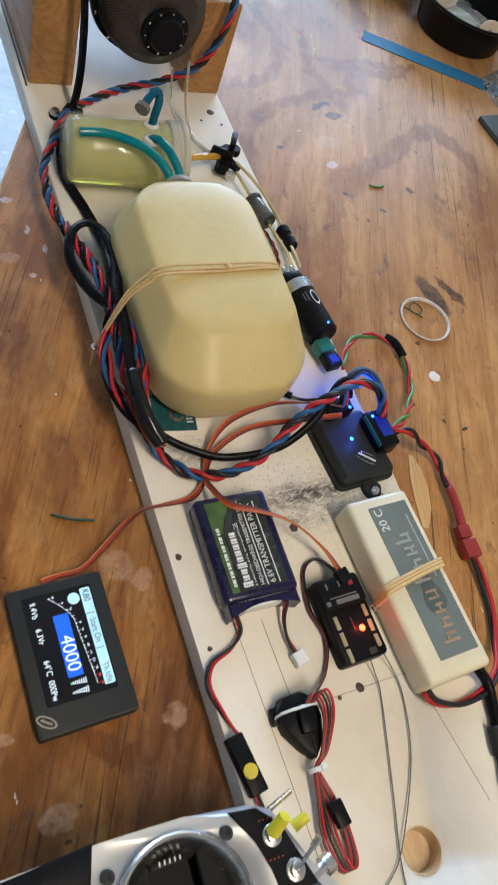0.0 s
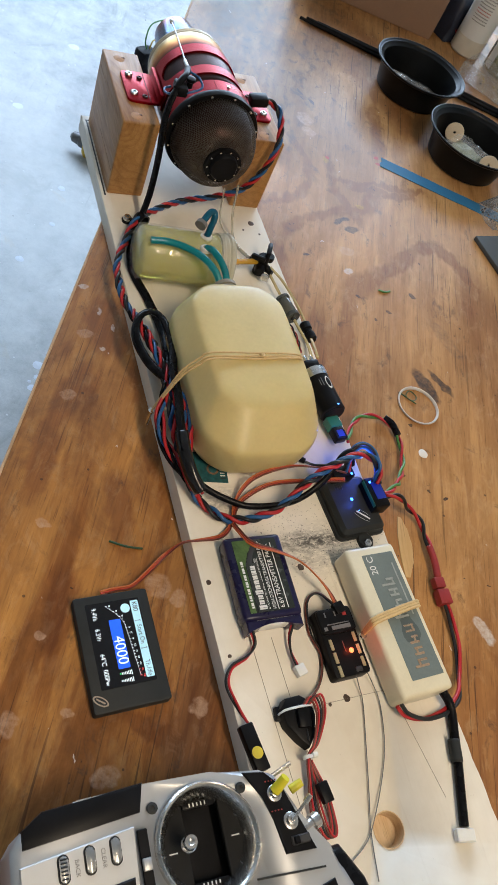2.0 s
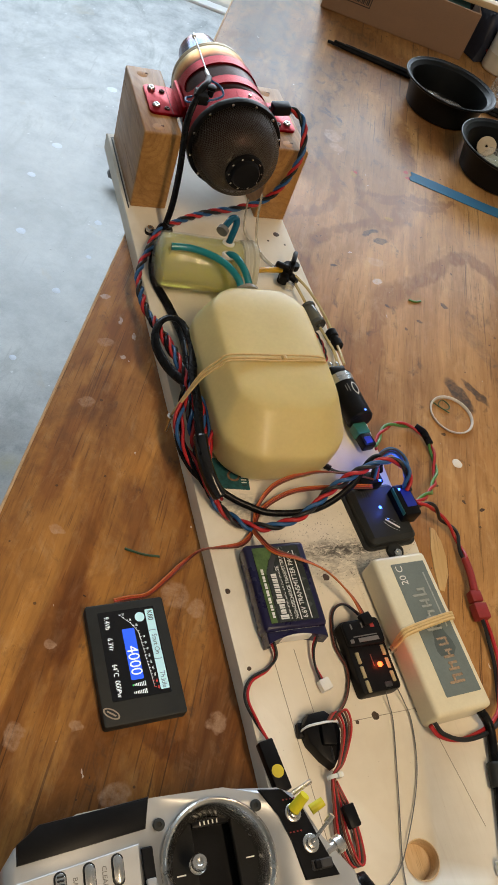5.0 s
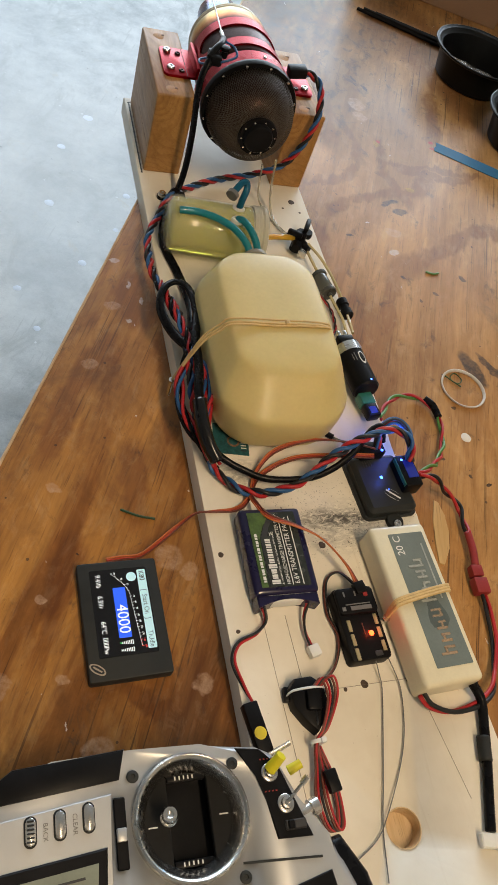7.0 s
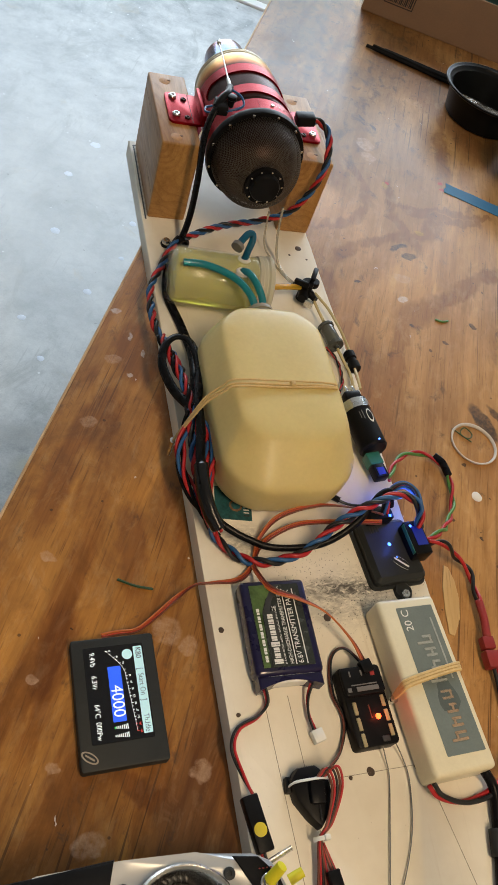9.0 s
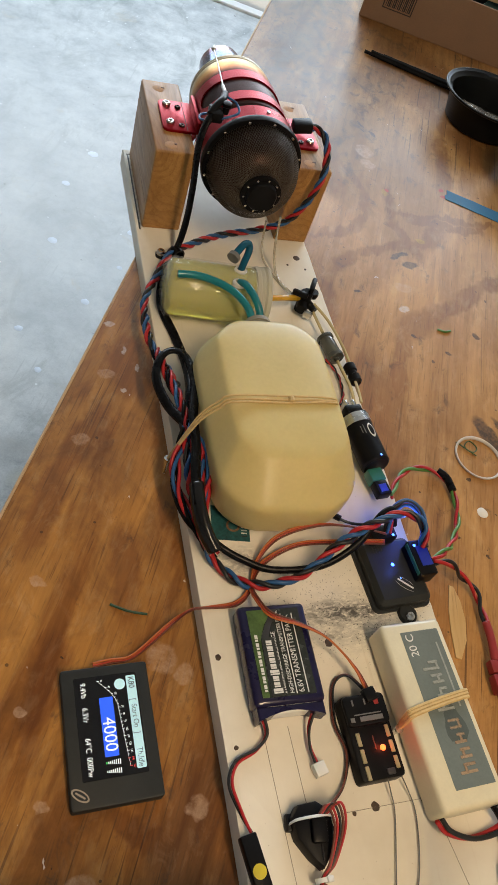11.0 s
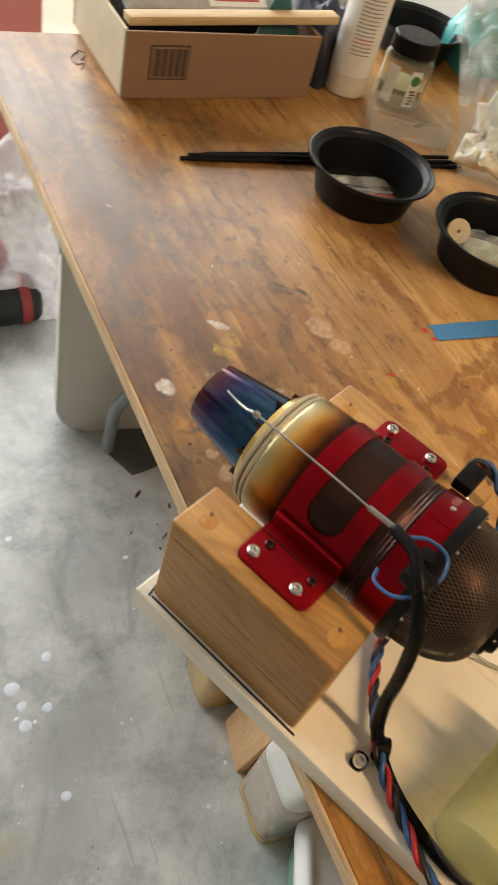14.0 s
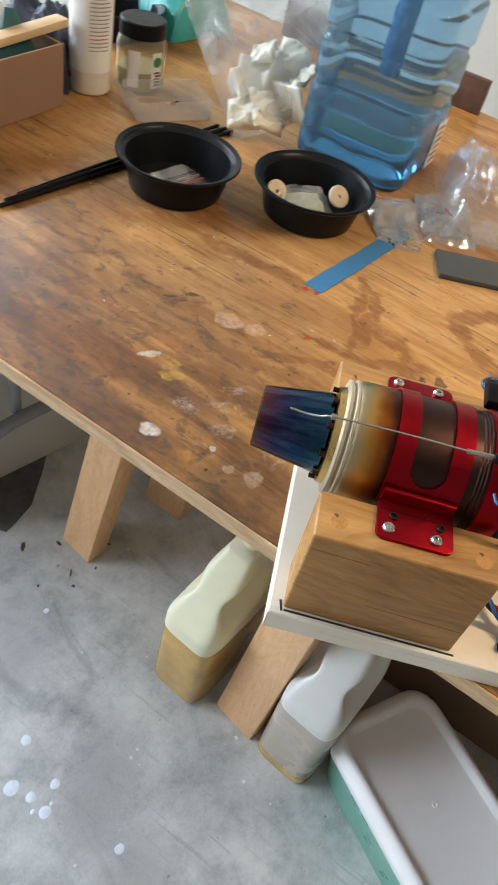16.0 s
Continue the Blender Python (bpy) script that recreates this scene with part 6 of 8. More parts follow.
for i, run in enumerate(COIL):
    cb = thing("coiled_cable", "coiled red, blue and black cable bundled beside the tank", "cable")
    for k, (nm, mt) in enumerate((("red_wire", REDW), ("blue_wire", BLUEW), ("red_wire", REDW), ("black_wire", RUBBER))[:4 - (i == 2)]):
        rng = random.Random(10 * i + k)
        part(nm, strand([(x + rng.uniform(-0.0015, 0.0015), y + rng.uniform(-0.003, 0.003), z + rng.uniform(-0.001, 0.002)) for x, y, z in run], 0.0015, 0.0027, 13 if i else 24, k / 4, 14, 7, 0.2, k), mt, cb, smooth=180)
bk = thing("sleeved_cable", "black sleeved cable from the turbine plug along the board", "cable")
part("sleeve", tube([(0.050, 0.449, 0.155), (0.040, 0.436, 0.150), (0.034, 0.425, 0.130), (0.036, 0.418, 0.090), (0.036, 0.413, 0.052), (0.030, 0.402, 0.030), (0.016, 0.375, 0.0245), (0.008, 0.331, 0.0225), (0.017, 0.288, 0.0225), (0.022, 0.250, 0.026), (0.019, 0.215, 0.032), (0.012, 0.180, 0.036)], 0.0042, 12, 10, 0.55), RUBBER, bk, "", 180)
part("sleeve_loop", tube([(0.009, 0.170, 0.046), (-0.003, 0.194, 0.040), (-0.010, 0.222, 0.040), (-0.005, 0.243, 0.043), (0.006, 0.250, 0.046), (0.016, 0.241, 0.048), (0.019, 0.210, 0.050), (0.013, 0.178, 0.052), (0.011, 0.146, 0.053), (0.007, 0.118, 0.053), (0.007, 0.094, 0.050)], 0.0042, 12, 10, 0.6), RUBBER, bk, "flat black sleeve folded into a loop", 180)
part("sleeve", tube([(0.012, 0.078, 0.040), (0.022, 0.068, 0.035), (0.040, 0.058, 0.031), (0.062, 0.050, 0.030), (0.099, 0.050, 0.034), (0.128, 0.062, 0.045), (0.148, 0.080, 0.057), (0.160, 0.084, 0.056), (0.164, 0.078, 0.044)], 0.0029, 10, 10, 0.8), RUBBER, bk, "", 180)
part("thin_sleeve", tube([(0.007, 0.162, 0.036), (-0.003, 0.140, 0.030), (-0.005, 0.118, 0.029), (0.000, 0.096, 0.030), (0.010, 0.080, 0.030)], 0.0019, 10, 8), RUBBER, bk, "", 180)
part("shrink_sleeve", tube([(0.007, 0.112, 0.051), (0.007, 0.094, 0.048), (0.011, 0.076, 0.042), (0.018, 0.064, 0.035)], 0.0060, 14, 8, 0.8), surface("glossy_heat_shrink", (0.008, 0.008, 0.009), 0.16, spec=0.5, vary=0.2, scale=60), bk, "glossy black heat-shrink sleeve", 180)
ct = thing("cable_clip", "black cable clip screwed to the board", "clip", pose(0.0258, 0.400, BT))
part("loop", lathe([(-0.004, 0.006), (-0.004, 0.0078), (0.004, 0.0078), (0.004, 0.006)], 24, pose(0.004, -0.002, 0.0075, 0, 0, 30), True), RUBBER, ct)
part("tab", prism(rounded(0.012, 0.010, 0.004, 4, (-0.009, 0.003)), 0.0, 0.003, 0.0008, 1), RUBBER, ct)
screw(ct, (-0.010, 0.003, 0.003), 0.0044, 0.004)
SERVO = (("brown_wire", BROWNW), ("red_wire", surface("servo_red", (0.40, 0.05, 0.025), 0.42)), ("orange_wire", ORANGEW))


def ribbon(label, pts, wires, r=0.00075, name="servo_lead"):
    """Flat lead of wires lying side by side."""
    t = thing(name, label, "cable")
    path = glide(pts, 10)
    for k, (nm, mt) in enumerate(wires):
        out = []
        for i, p in enumerate(path):
            d = (path[min(i + 1, len(path) - 1)] - path[max(i - 1, 0)])
            s = Vector((-d.y, d.x, 0)).normalized()
            tw = math.sin(i * 0.09)
            o = (k - (len(wires) - 1) / 2) * 2 * r
            out.append(p + s * o * math.cos(tw) + Vector((0, 0, o * math.sin(tw) + r)))
        bm = bmesh.new()
        add_tube(bm, out, r, 6)
        part(nm, bm, mt, t, smooth=180)
    return t


ribbon("orange, red and brown lead running to the data terminal", [(-0.070, -0.004, 0.007), (-0.058, -0.001, 0.004), (-0.044, 0.001, 0.003), (-0.028, 0.012, 0.003), (-0.012, 0.024, 0.006), (-0.001, 0.027, 0.018), (0.012, 0.027, 0.0205), (0.032, 0.029, 0.0205), (0.044, 0.040, 0.021), (0.052, 0.060, 0.022), (0.069, 0.075, 0.033), (0.100, 0.081, 0.040), (0.130, 0.075, 0.046), (0.154, 0.070, 0.044)], SERVO)
ribbon("orange, red and brown lead running to the receiver", [(0.112, -0.046, 0.030), (0.104, -0.028, 0.034), (0.088, -0.008, 0.0375), (0.069, 0.004, 0.0375), (0.050, 0.012, 0.0375), (0.044, 0.026, 0.032), (0.045, 0.042, 0.023), (0.058, 0.060, 0.0215), (0.086, 0.071, 0.028), (0.119, 0.066, 0.040), (0.152, 0.064, 0.042)], SERVO)
ribbon("thin brown and red lead from the receiver to the switch", [(0.112, -0.044, 0.027), (0.102, -0.030, 0.023), (0.091, -0.036, 0.0205), (0.086, -0.060, 0.0205), (0.090, -0.080, 0.0205), (0.082, -0.100, 0.0205), (0.065, -0.114, 0.024), (0.057, -0.124, 0.028), (0.055, -0.140, 0.029)], (("brown_wire", BROWNW), ("black_wire", BLACKW)))
part_plug = thing("servo_plug", "small black plug in the receiver", "connector", pose(0.1105, -0.0475, BT + 0.0145, 0, 0, 15))
part("plug_body", box((0.009, 0.009, 0.005), (0, 0, 0), 0.0008), BLACK, part_plug)
for i, run in enumerate((((0.1115, -0.0985, 0.027), (0.1135, -0.108, 0.0225), (0.1135, -0.120, 0.0205), (0.105, -0.150, 0.0205), (0.096, -0.180, 0.0205), (0.088, -0.206, 0.0205), (0.083, -0.235, 0.0205)),
                         ((0.1215, -0.0985, 0.027), (0.126, -0.108, 0.0225), (0.128, -0.122, 0.0205), (0.122, -0.148, 0.0205), (0.112, -0.170, 0.0205), (0.094, -0.197, 0.0215), (0.082, -0.211, 0.0205), (0.062, -0.222, 0.0205)))):
    an = thing("antenna_wire", "thin grey receiver antenna wire lying on the board", "antenna")
    part("wire", tube(run, 0.00042, 6), GREYW, an, "", 180)
pair = (("red_wire", REDW), ("black_wire", BLACKW))
twisted("battery_lead", "red and black lead from the navy battery", [(0.034, -0.054, 0.029), (0.036, -0.064, 0.0235), (0.028, -0.072, 0.0215), (0.014, -0.078, 0.0215), (0.008, -0.090, 0.0215), (0.012, -0.107, 0.0215), (0.0165, -0.120, 0.023)], pair, 0.0010, 0.0011, 9)
twisted("balance_lead", "short red and black balance lead with a white plug", [(0.070, -0.053, 0.029), (0.0655, -0.063, 0.025), (0.0645, -0.074, 0.023), (0.0665, -0.084, 0.0225)], pair, 0.0009, 0.0010, 9)
wp = thing("white_plug", "small white balance plug on the board", "connector", pose(0.068, -0.0885, BT + 0.0035, 0, 0, 15))
part("plug_body", box((0.0085, 0.0085, 0.006), (0, 0, 0), 0.0008), WHITEP, wp)
jp = thing("inline_plug", "black inline plug with a yellow dot", "connector", pose(0.0155, -0.136, BT + 0.0045, 0, 0, 10))
part("plug_body", box((0.0105, 0.033, 0.008), (0, 0, 0), 0.001), BLACK, jp)
part("dot", disc(0.0042, 0.0042, (0, -0.004, 0.004), 0.0003, 20), YDOT, jp, "round yellow dot")
twisted("battery_lead", "red and black lead running under the transmitter", [(0.0165, -0.152, 0.0235), (0.019, -0.165, 0.022), (0.022, -0.190, 0.0215)], pair, 0.0010, 0.0011, 9)
sw = thing("power_switch", "black slide switch strapped to the board by a white tie", "switch", pose(0.055, -0.122, BT, 0, 0, -6))
part("switch_body", prism([(-0.015, 0.006), (-0.010, 0.013), (0.002, 0.015), (0.010, 0.010), (0.012, 0.0), (0.009, -0.014), (0.003, -0.022), (-0.004, -0.016), (-0.012, -0.006)], 0, 0.011, 0.002, 2), BLACK, sw)
part("slider", box((0.010, 0.014, 0.005), (0.001, -0.002, 0.0125), 0.0015), BLACK, sw)
part("screw_ear", box((0.006, 0.010, 0.005), (-0.014, 0.004, 0.0025), 0.001), BLACK, sw)
part("cable_tie", tube([(-0.015, 0.003, 0.002), (-0.013, 0.004, 0.0115), (-0.004, 0.005, 0.0155), (0.006, 0.006, 0.0150), (0.012, 0.005, 0.011), (0.0135, 0.005, 0.002)], 0.0014, 6, 6, 0.5), WHITEP, sw, "white cable tie")
for i in range(5):
    rng = random.Random(70 + i)
    o = (i - 2) * 0.0012
    t = thing("switch_harness", "bundled brown, red and black switch wires", "cable")
    part("wire", tube([(0.059 + o, -0.116, 0.034), (0.066 + o * 1.6, -0.112, 0.036 + 0.001 * i), (0.068 + o * 1.5, -0.124, 0.036), (0.060 + o * 0.8, -0.142, 0.032), (0.0535 + o * 0.35, -0.150, 0.027 + 0.0012 * (i % 2)), (0.052 + o, -0.165, 0.025), (0.050 + o * 1.8, -0.185, 0.024), (0.054 + o * 1.5, -0.201, 0.0225), (0.060 + o, -0.198, 0.022), (0.061 + o * 0.6, -0.176, 0.023), (0.055 + o * 0.3, -0.152, 0.025)], 0.00085, 7), (BROWNW, REDW, BLACKW, BROWNW, REDW)[i], t, "", 180)
tie = thing("cable_tie", "white cable tie round the switch wires", "cable tie", pose(0.0535, -0.150, 0.0275, 0, 0, 0))
part("strap", lathe([(-0.0013, 0.0040), (-0.0013, 0.0046), (0.0013, 0.0046), (0.0013, 0.0040)], 20, None, True), WHITEP, tie)
part("head", box((0.004, 0.0035, 0.004), (0.003, 0, 0.0040), 0.0008), WHITEP, tie)
hp = thing("servo_plug", "small black plug among the switch wires", "connector", pose(0.0575, -0.1745, 0.0285, 0, 0, 8))
part("plug_body", box((0.008, 0.014, 0.006), (0, 0, 0), 0.001), BLACK, hp)
# heavy leads
twisted("power_lead", "twisted red and black power lead running across the plywood", [(0.193, 0.048, 0.036), (0.212, 0.050, 0.030), (0.228, 0.046, 0.016), (0.243, 0.036, 0.007), (0.243, 0.019, 0.006), (0.242, 0.006, 0.008)], pair, 0.0016, 0.0017, 24)
part("shrink", tube([(0.2420, 0.008, 0.0075), (0.2405, -0.008, 0.0080), (0.2370, -0.024, 0.0080)], 0.0034, 10), REDP, bpy.data.objects["power_lead"], "red shrink sleeve", 180)
dn = thing("power_plug", "dark red two-pole power plug pair on the plywood", "connector", pose(0.2355, -0.034, 0.007, 0, 0, -3))
PLUGRED = surface("dull_red_plug", (0.26, 0.022, 0.022), 0.45, vary=0.15)
part("plug_half", box((0.0105, 0.010, 0.008), (0, 0.0055, 0), 0.001), PLUGRED, dn)
part("plug_half", box((0.0125, 0.014, 0.009), (0, -0.008, 0), 0.001), PLUGRED, dn)
twisted("power_lead", "red and black lead from the cream battery to the red plug", [(0.138, -0.1285, 0.030), (0.145, -0.136, 0.026), (0.162, -0.141, 0.0235), (0.184, -0.138, 0.0235), (0.205, -0.128, 0.016), (0.220, -0.112, 0.006), (0.2315, -0.087, 0.0045), (0.236, -0.064, 0.0045), (0.2365, -0.052, 0.0055), (0.2360, -0.043, 0.006)], pair, 0.0017, 0.0018, 5)
twisted("pump_lead", "twisted red and green pump lead looping over the plywood", [(0.190, 0.050, 0.034), (0.210, 0.060, 0.030), (0.228, 0.073, 0.018), (0.250, 0.098, 0.006), (0.259, 0.125, 0.0045), (0.257, 0.148, 0.0045), (0.238, 0.158, 0.006), (0.213, 0.150, 0.014), (0.193, 0.132, 0.023), (0.180, 0.114, 0.029)], (("red_wire", REDW), ("green_wire", GREENW)), 0.0015, 0.0016, 20)
part("shrink", tube([(0.2595, 0.134, 0.0055), (0.2575, 0.148, 0.006), (0.251, 0.156, 0.006)], 0.0036, 10), RUBBER, bpy.data.objects["pump_lead"], "black shrink sleeve", 180)
twisted("sensor_lead", "thin twisted red and black wire beside the filter", [(0.158, 0.268, 0.026), (0.167, 0.260, 0.023), (0.170, 0.245, 0.022), (0.168, 0.228, 0.022), (0.161, 0.214, 0.024)], pair, 0.0008, 0.0009, 45)
twisted("valve_lead", "violet-tinged twisted wires between control box plugs", [(0.158, 0.073, 0.040), (0.160, 0.084, 0.054), (0.172, 0.090, 0.058), (0.184, 0.084, 0.054), (0.187, 0.070, 0.046), (0.183, 0.060, 0.042)], (("blue_wire", BLUEW), ("black_wire", BLACKW), ("blue_wire", BLUEW), ("red_wire", REDW)), 0.0013, 0.0022, 8)
bl = thing("balance_cable", "black sleeved balance cable with a white plug", "cable")
part("sleeve", tube([(0.181, -0.124, 0.030), (0.1870, -0.136, 0.025), (0.183, -0.156, 0.0225), (0.178, -0.173, 0.0225), (0.170, -0.196, 0.0225), (0.1625, -0.218, 0.0225)], 0.0036, 10), RUBBER, bl, "", 180)
part("mesh_end", tube([(0.1795, -0.160, 0.0235), (0.1755, -0.176, 0.0235)], 0.0048, 10), DARKGREY, bl, "", 180)
part("plug_body", box((0.015, 0.009, 0.006), (0, 0, 0), 0.0008, 1, pose(0.1605, -0.2235, 0.0225, 0, 0, -12)), WHITEP, bl, "white plug")
tg = thing("paper_tag", "small dark teal printed card half under the tank", "card", pose(0.0385, 0.096, BT, 0, 0, -6))
part("card", box((0.030, 0.030, 0.0006), (0, 0, 0.0005), 0.0001, 1), surface("teal_card", (0.015, 0.085, 0.095), 0.45, vary=0.5, scale=160), tg)
part("seal", disc(0.0055, 0.0055, (0.002, -0.002, 0.0008), 0.0002, 18), surface("orange_print", (0.20, 0.10, 0.05), 0.5, vary=0.5, scale=300), tg)
part("seal_core", disc(0.0038, 0.0038, (0.002, -0.002, 0.0010), 0.0002, 18), bpy.data.materials["teal_card"], tg)
for k in range(4):
    part("print_bar", box((0.0045, 0.0010, 0.0002), (0.0105, -0.003 - 0.0026 * k, 0.0009), 0, 1), PRINT if k == 3 else LABELW, tg)
part("print_block", box((0.006, 0.0045, 0.0002), (0.0105, 0.003, 0.0009), 0, 1), bpy.data.materials["orange_print"], tg)
rl = thing("short_lead", "short black lead end beside the tank", "cable")
part("wire", tube([(0.128, 0.098, 0.0225), (0.140, 0.092, 0.023), (0.153, 0.084, 0.034), (0.160, 0.078, 0.040)], 0.0012, 7), BLACKW, rl)
part("tip", tube([(0.120, 0.104, 0.0225), (0.131, 0.097, 0.0225)], 0.0026, 8), BLACK, rl)

# ---- transmitter ----
tx = thing("radio_transmitter", "silver hand-held radio transmitter with black grips and chrome stick ring", "transmitter", pose(-0.046, -0.188, 0.072, 0, 3.0, 0))
TXO = [(-0.110, 0.018), (-0.104, 0.026), (-0.092, 0.0335), (-0.072, 0.036), (-0.030, 0.0375), (0.010, 0.0365), (0.044, 0.0325), (0.053, 0.028), (0.058, 0.020), (0.073, -0.022), (0.085, -0.032), (0.094, -0.055), (0.088, -0.11), (0.060, -0.135), (-0.06, -0.14), (-0.100, -0.12), (-0.112, -0.06)]
drill(part("case", prism(TXO, -0.040, 0.0, 0.006, 4), SILVER, tx, "silver painted case"), UP, 0.0275, -0.02)
part("base", prism([(x * 0.9, y * 0.9) for x, y in TXO], -0.053, -0.039, 0.0, 2), BLACK, tx)
part("shoulder_grip", prism([(-0.103, 0.0268), (-0.092, 0.0342), (-0.033, 0.0385), (-0.037, 0.0225), (-0.104, 0.0165)], -0.020, 0.0012, 0.002, 2), BLACK, tx, "black rubber grip strip")
part("key_panel", prism([(-0.106, 0.009), (-0.042, 0.0165), (-0.045, -0.050), (-0.106, -0.055)], 0.0, 0.0012, 0.0006, 1), SILVER, tx)
rg = part("gimbal_ring", lathe([(-0.016, 0.0236), (-0.0060, 0.0240), (0.0022, 0.0286), (0.0042, 0.0298), (0.0047, 0.0309), (0.0036, 0.0320), (0.0, 0.0325)], 72, UP), STEEL, tx, "polished chrome stick ring")
part("gimbal_well", lathe([(-0.017, 0), (-0.017, 0.0245), (-0.004, 0.0262), (-0.001, 0.0270)], 48, UP), BLACK, tx)
GIMBAL = surface("matt_gimbal_plastic", (0.012, 0.012, 0.012), 0.6, spec=0.15, vary=0.2)
for sgn, x0, nm in ((-1, 0.0105, "gimbal_plate"), (1, 0.0125, "gimbal_plate")):
    lim = math.acos(x0 / 0.0252)
    arc = [(sgn * 0.0252 * math.cos(lim * (1 - k / 8)), 0.0252 * math.sin(lim * (1 - k / 8))) for k in range(17)]
    part(nm, prism(arc, -0.0085, -0.0055, 0.0005, 1), GIMBAL, tx, "dark grey gimbal plate")
    part("gimbal_yoke", box((0.0215, 0.0036, 0.003), (0.001, sgn * 0.0212, -0.0078), 0.0008), BLACK, tx)
stick = part("stick", lathe([(-0.012, 0.0022), (0.003, 0.0022), (0.0035, 0.0040), (0.0055, 0.0046), (0.0065, 0.0040), (0.0085, 0.0046), (0.0095, 0.0040), (0.0115, 0.0044), (0.0135, 0.0036), (0.0135, 0.002), (0.012, 0)], 28, pose(-0.013, 0.000, 0, -4, -8) @ UP), STEEL, tx, "knurled steel stick")
for k in range(5):
    part("scale_mark", box((0.0007, 0.002, 0.0003), (-0.005 + 0.0025 * k, 0.0212, -0.0062), 0, 1), LABELW, tx)
    part("scale_mark", box((0.0007, 0.002, 0.0003), (-0.005 + 0.0025 * k, -0.0212, -0.0062), 0, 1), LABELW, tx)
part("scale_mark", box((0.005, 0.0007, 0.0003), (0.0200, 0.0, -0.0054), 0, 1), LABELW, tx)
part("scale_mark", box((0.005, 0.0007, 0.0003), (-0.0200, -0.002, -0.0054), 0, 1), LABELW, tx)
for x, y in ((-0.0300, 0.0235), (0.0270, 0.0240), (0.0250, -0.0325), (-0.0300, -0.0335)):
    screw(tx, (x, y, 0.0006), 0.0033, 0.0010, DARKGREY)
part("trim_slot", box((0.0062, 0.034, 0.001), (-0.0385, -0.003, 0.0016), 0.0006, 1), BLACK, tx)
part("trim_slider", box((0.0052, 0.0065, 0.003), (-0.0385, -0.004, 0.003), 0.0008), SILVER, tx)
for k, x in enumerate((-0.0835, -0.0690, -0.0545)):
    part("key_well", prism(rounded(0.0064, 0.0148, 0.0031, 5, (x, 0.0035 + 0.0015 * k)), 0.0012, 0.0016), DARKGREY, tx)
    part("key", prism(rounded(0.0050, 0.0132, 0.0024, 5, (x, 0.0035 + 0.0015 * k)), 0.0012, 0.0034, 0.001, 2), STEEL, tx, "silver oval key")
for k in range(6):
    part("key_rib", box((0.0038, 0.0009, 0.001), (-0.0835, -0.0012 + 0.0019 * k, 0.0036), 0.0004, 1), DARKGREY, tx)
words("lettering", "CLEAR", 0.0034, (-0.0615, 0.0095, 0.0014), GREYW, tx, -90)
words("lettering", "BACK", 0.0034, (-0.0762, 0.0070, 0.0014), GREYW, tx, -90)
part("lcd_frame", prism([(-0.100, -0.0135), (-0.046, -0.0085), (-0.049, -0.055), (-0.103, -0.058)], 0.0012, 0.0030, 0.001, 1), BLACK, tx)
part("lcd", prism([(-0.094, -0.019), (-0.051, -0.015), (-0.054, -0.050), (-0.097, -0.053)], 0.0030, 0.0033), surface("grey_green_lcd", (0.22, 0.24, 0.19), 0.2, vary=0.1), tx, "grey-green display")
part("lcd_line", box((0.030, 0.0012, 0.0003), (-0.073, -0.022, 0.0034), 0, 1, pose(0, 0, 0, 0, 0, 5)), PRINT, tx)
swp = part("switch_panel", prism([(0.030, 0.0320), (0.0445, 0.0300), (0.0545, 0.020), (0.0680, -0.0185), (0.0470, -0.0175), (0.0440, 0.002), (0.0400, 0.0160)], 0.0, 0.0014, 0.0006, 1), BLACK, tx, "glossy black switch panel")
for x, y in ((0.0480, 0.0165), (0.0545, -0.0005)):
    part("switch_nut", lathe([(0.001, 0.0050), (0.0024, 0.0050), (0.0028, 0.0044), (0.0028, 0.0034), (0.0048, 0.0030), (0.0050, 0.0018), (0.0040, 0)], 24, pose(x, y, 0) @ UP), STEEL, swp)
for dx in range(4):
    for y in (0.0240, 0.0068):
        part("print_dot", box((0.0009, 0.0007, 0.0003), (0.044 + 0.0022 * dx, y, 0.0016), 0, 1), REDP, swp)
part("toggle", tube([(0.0545, -0.0005, 0.004), (0.0605, 0.0055, 0.012), (0.0640, 0.0090, 0.016)], 0.0010, 10), STEEL, tx, "chrome toggle lever")
part("toggle_tip", tube([(0.0615, 0.0065, 0.0133), (0.0645, 0.0095, 0.0166)], 0.0017, 10), STEEL, tx)
part("slide_switch", box((0.013, 0.0055, 0.0012), (0.0585, -0.0115, 0.0016), 0.0008, 1), PRINT, swp)
part("slide_knob", box((0.004, 0.0045, 0.0024), (0.0555, -0.0115, 0.0026), 0.0006, 1), BLACK, swp)
part("toggle_cap", lathe([(0, 0.0036), (0.011, 0.0030), (0.0115, 0)], 16, pose(0.0475, 0.0175, 0.005, 50, 0, -45)), YELLOW, tx, "translucent yellow toggle cap")
part("toggle_cap", lathe([(0, 0.0038), (0.011, 0.0034), (0.0115, 0)], 16, pose(0.0610, 0.0165, -0.001, 20, 0, -70) @ Matrix.Scale(0.78, 4)), YELLOW, tx, "translucent yellow toggle cap")
part("toggle", tube([(0.050, 0.026, -0.006), (0.058, 0.029, -0.004), (0.066, 0.032, -0.002)], 0.0017, 10, 8, 0.7), STEEL, tx)
part("side_knob", lathe([(0, 0.0045), (0.008, 0.0045), (0.008, 0.0058), (0.014, 0.0058), (0.014, 0)], 18, pose(0.0645, -0.0065, -0.0035, 0, 0, -72) @ Matrix.Scale(0.85, 4)), STEEL, tx, "knurled metal knob")
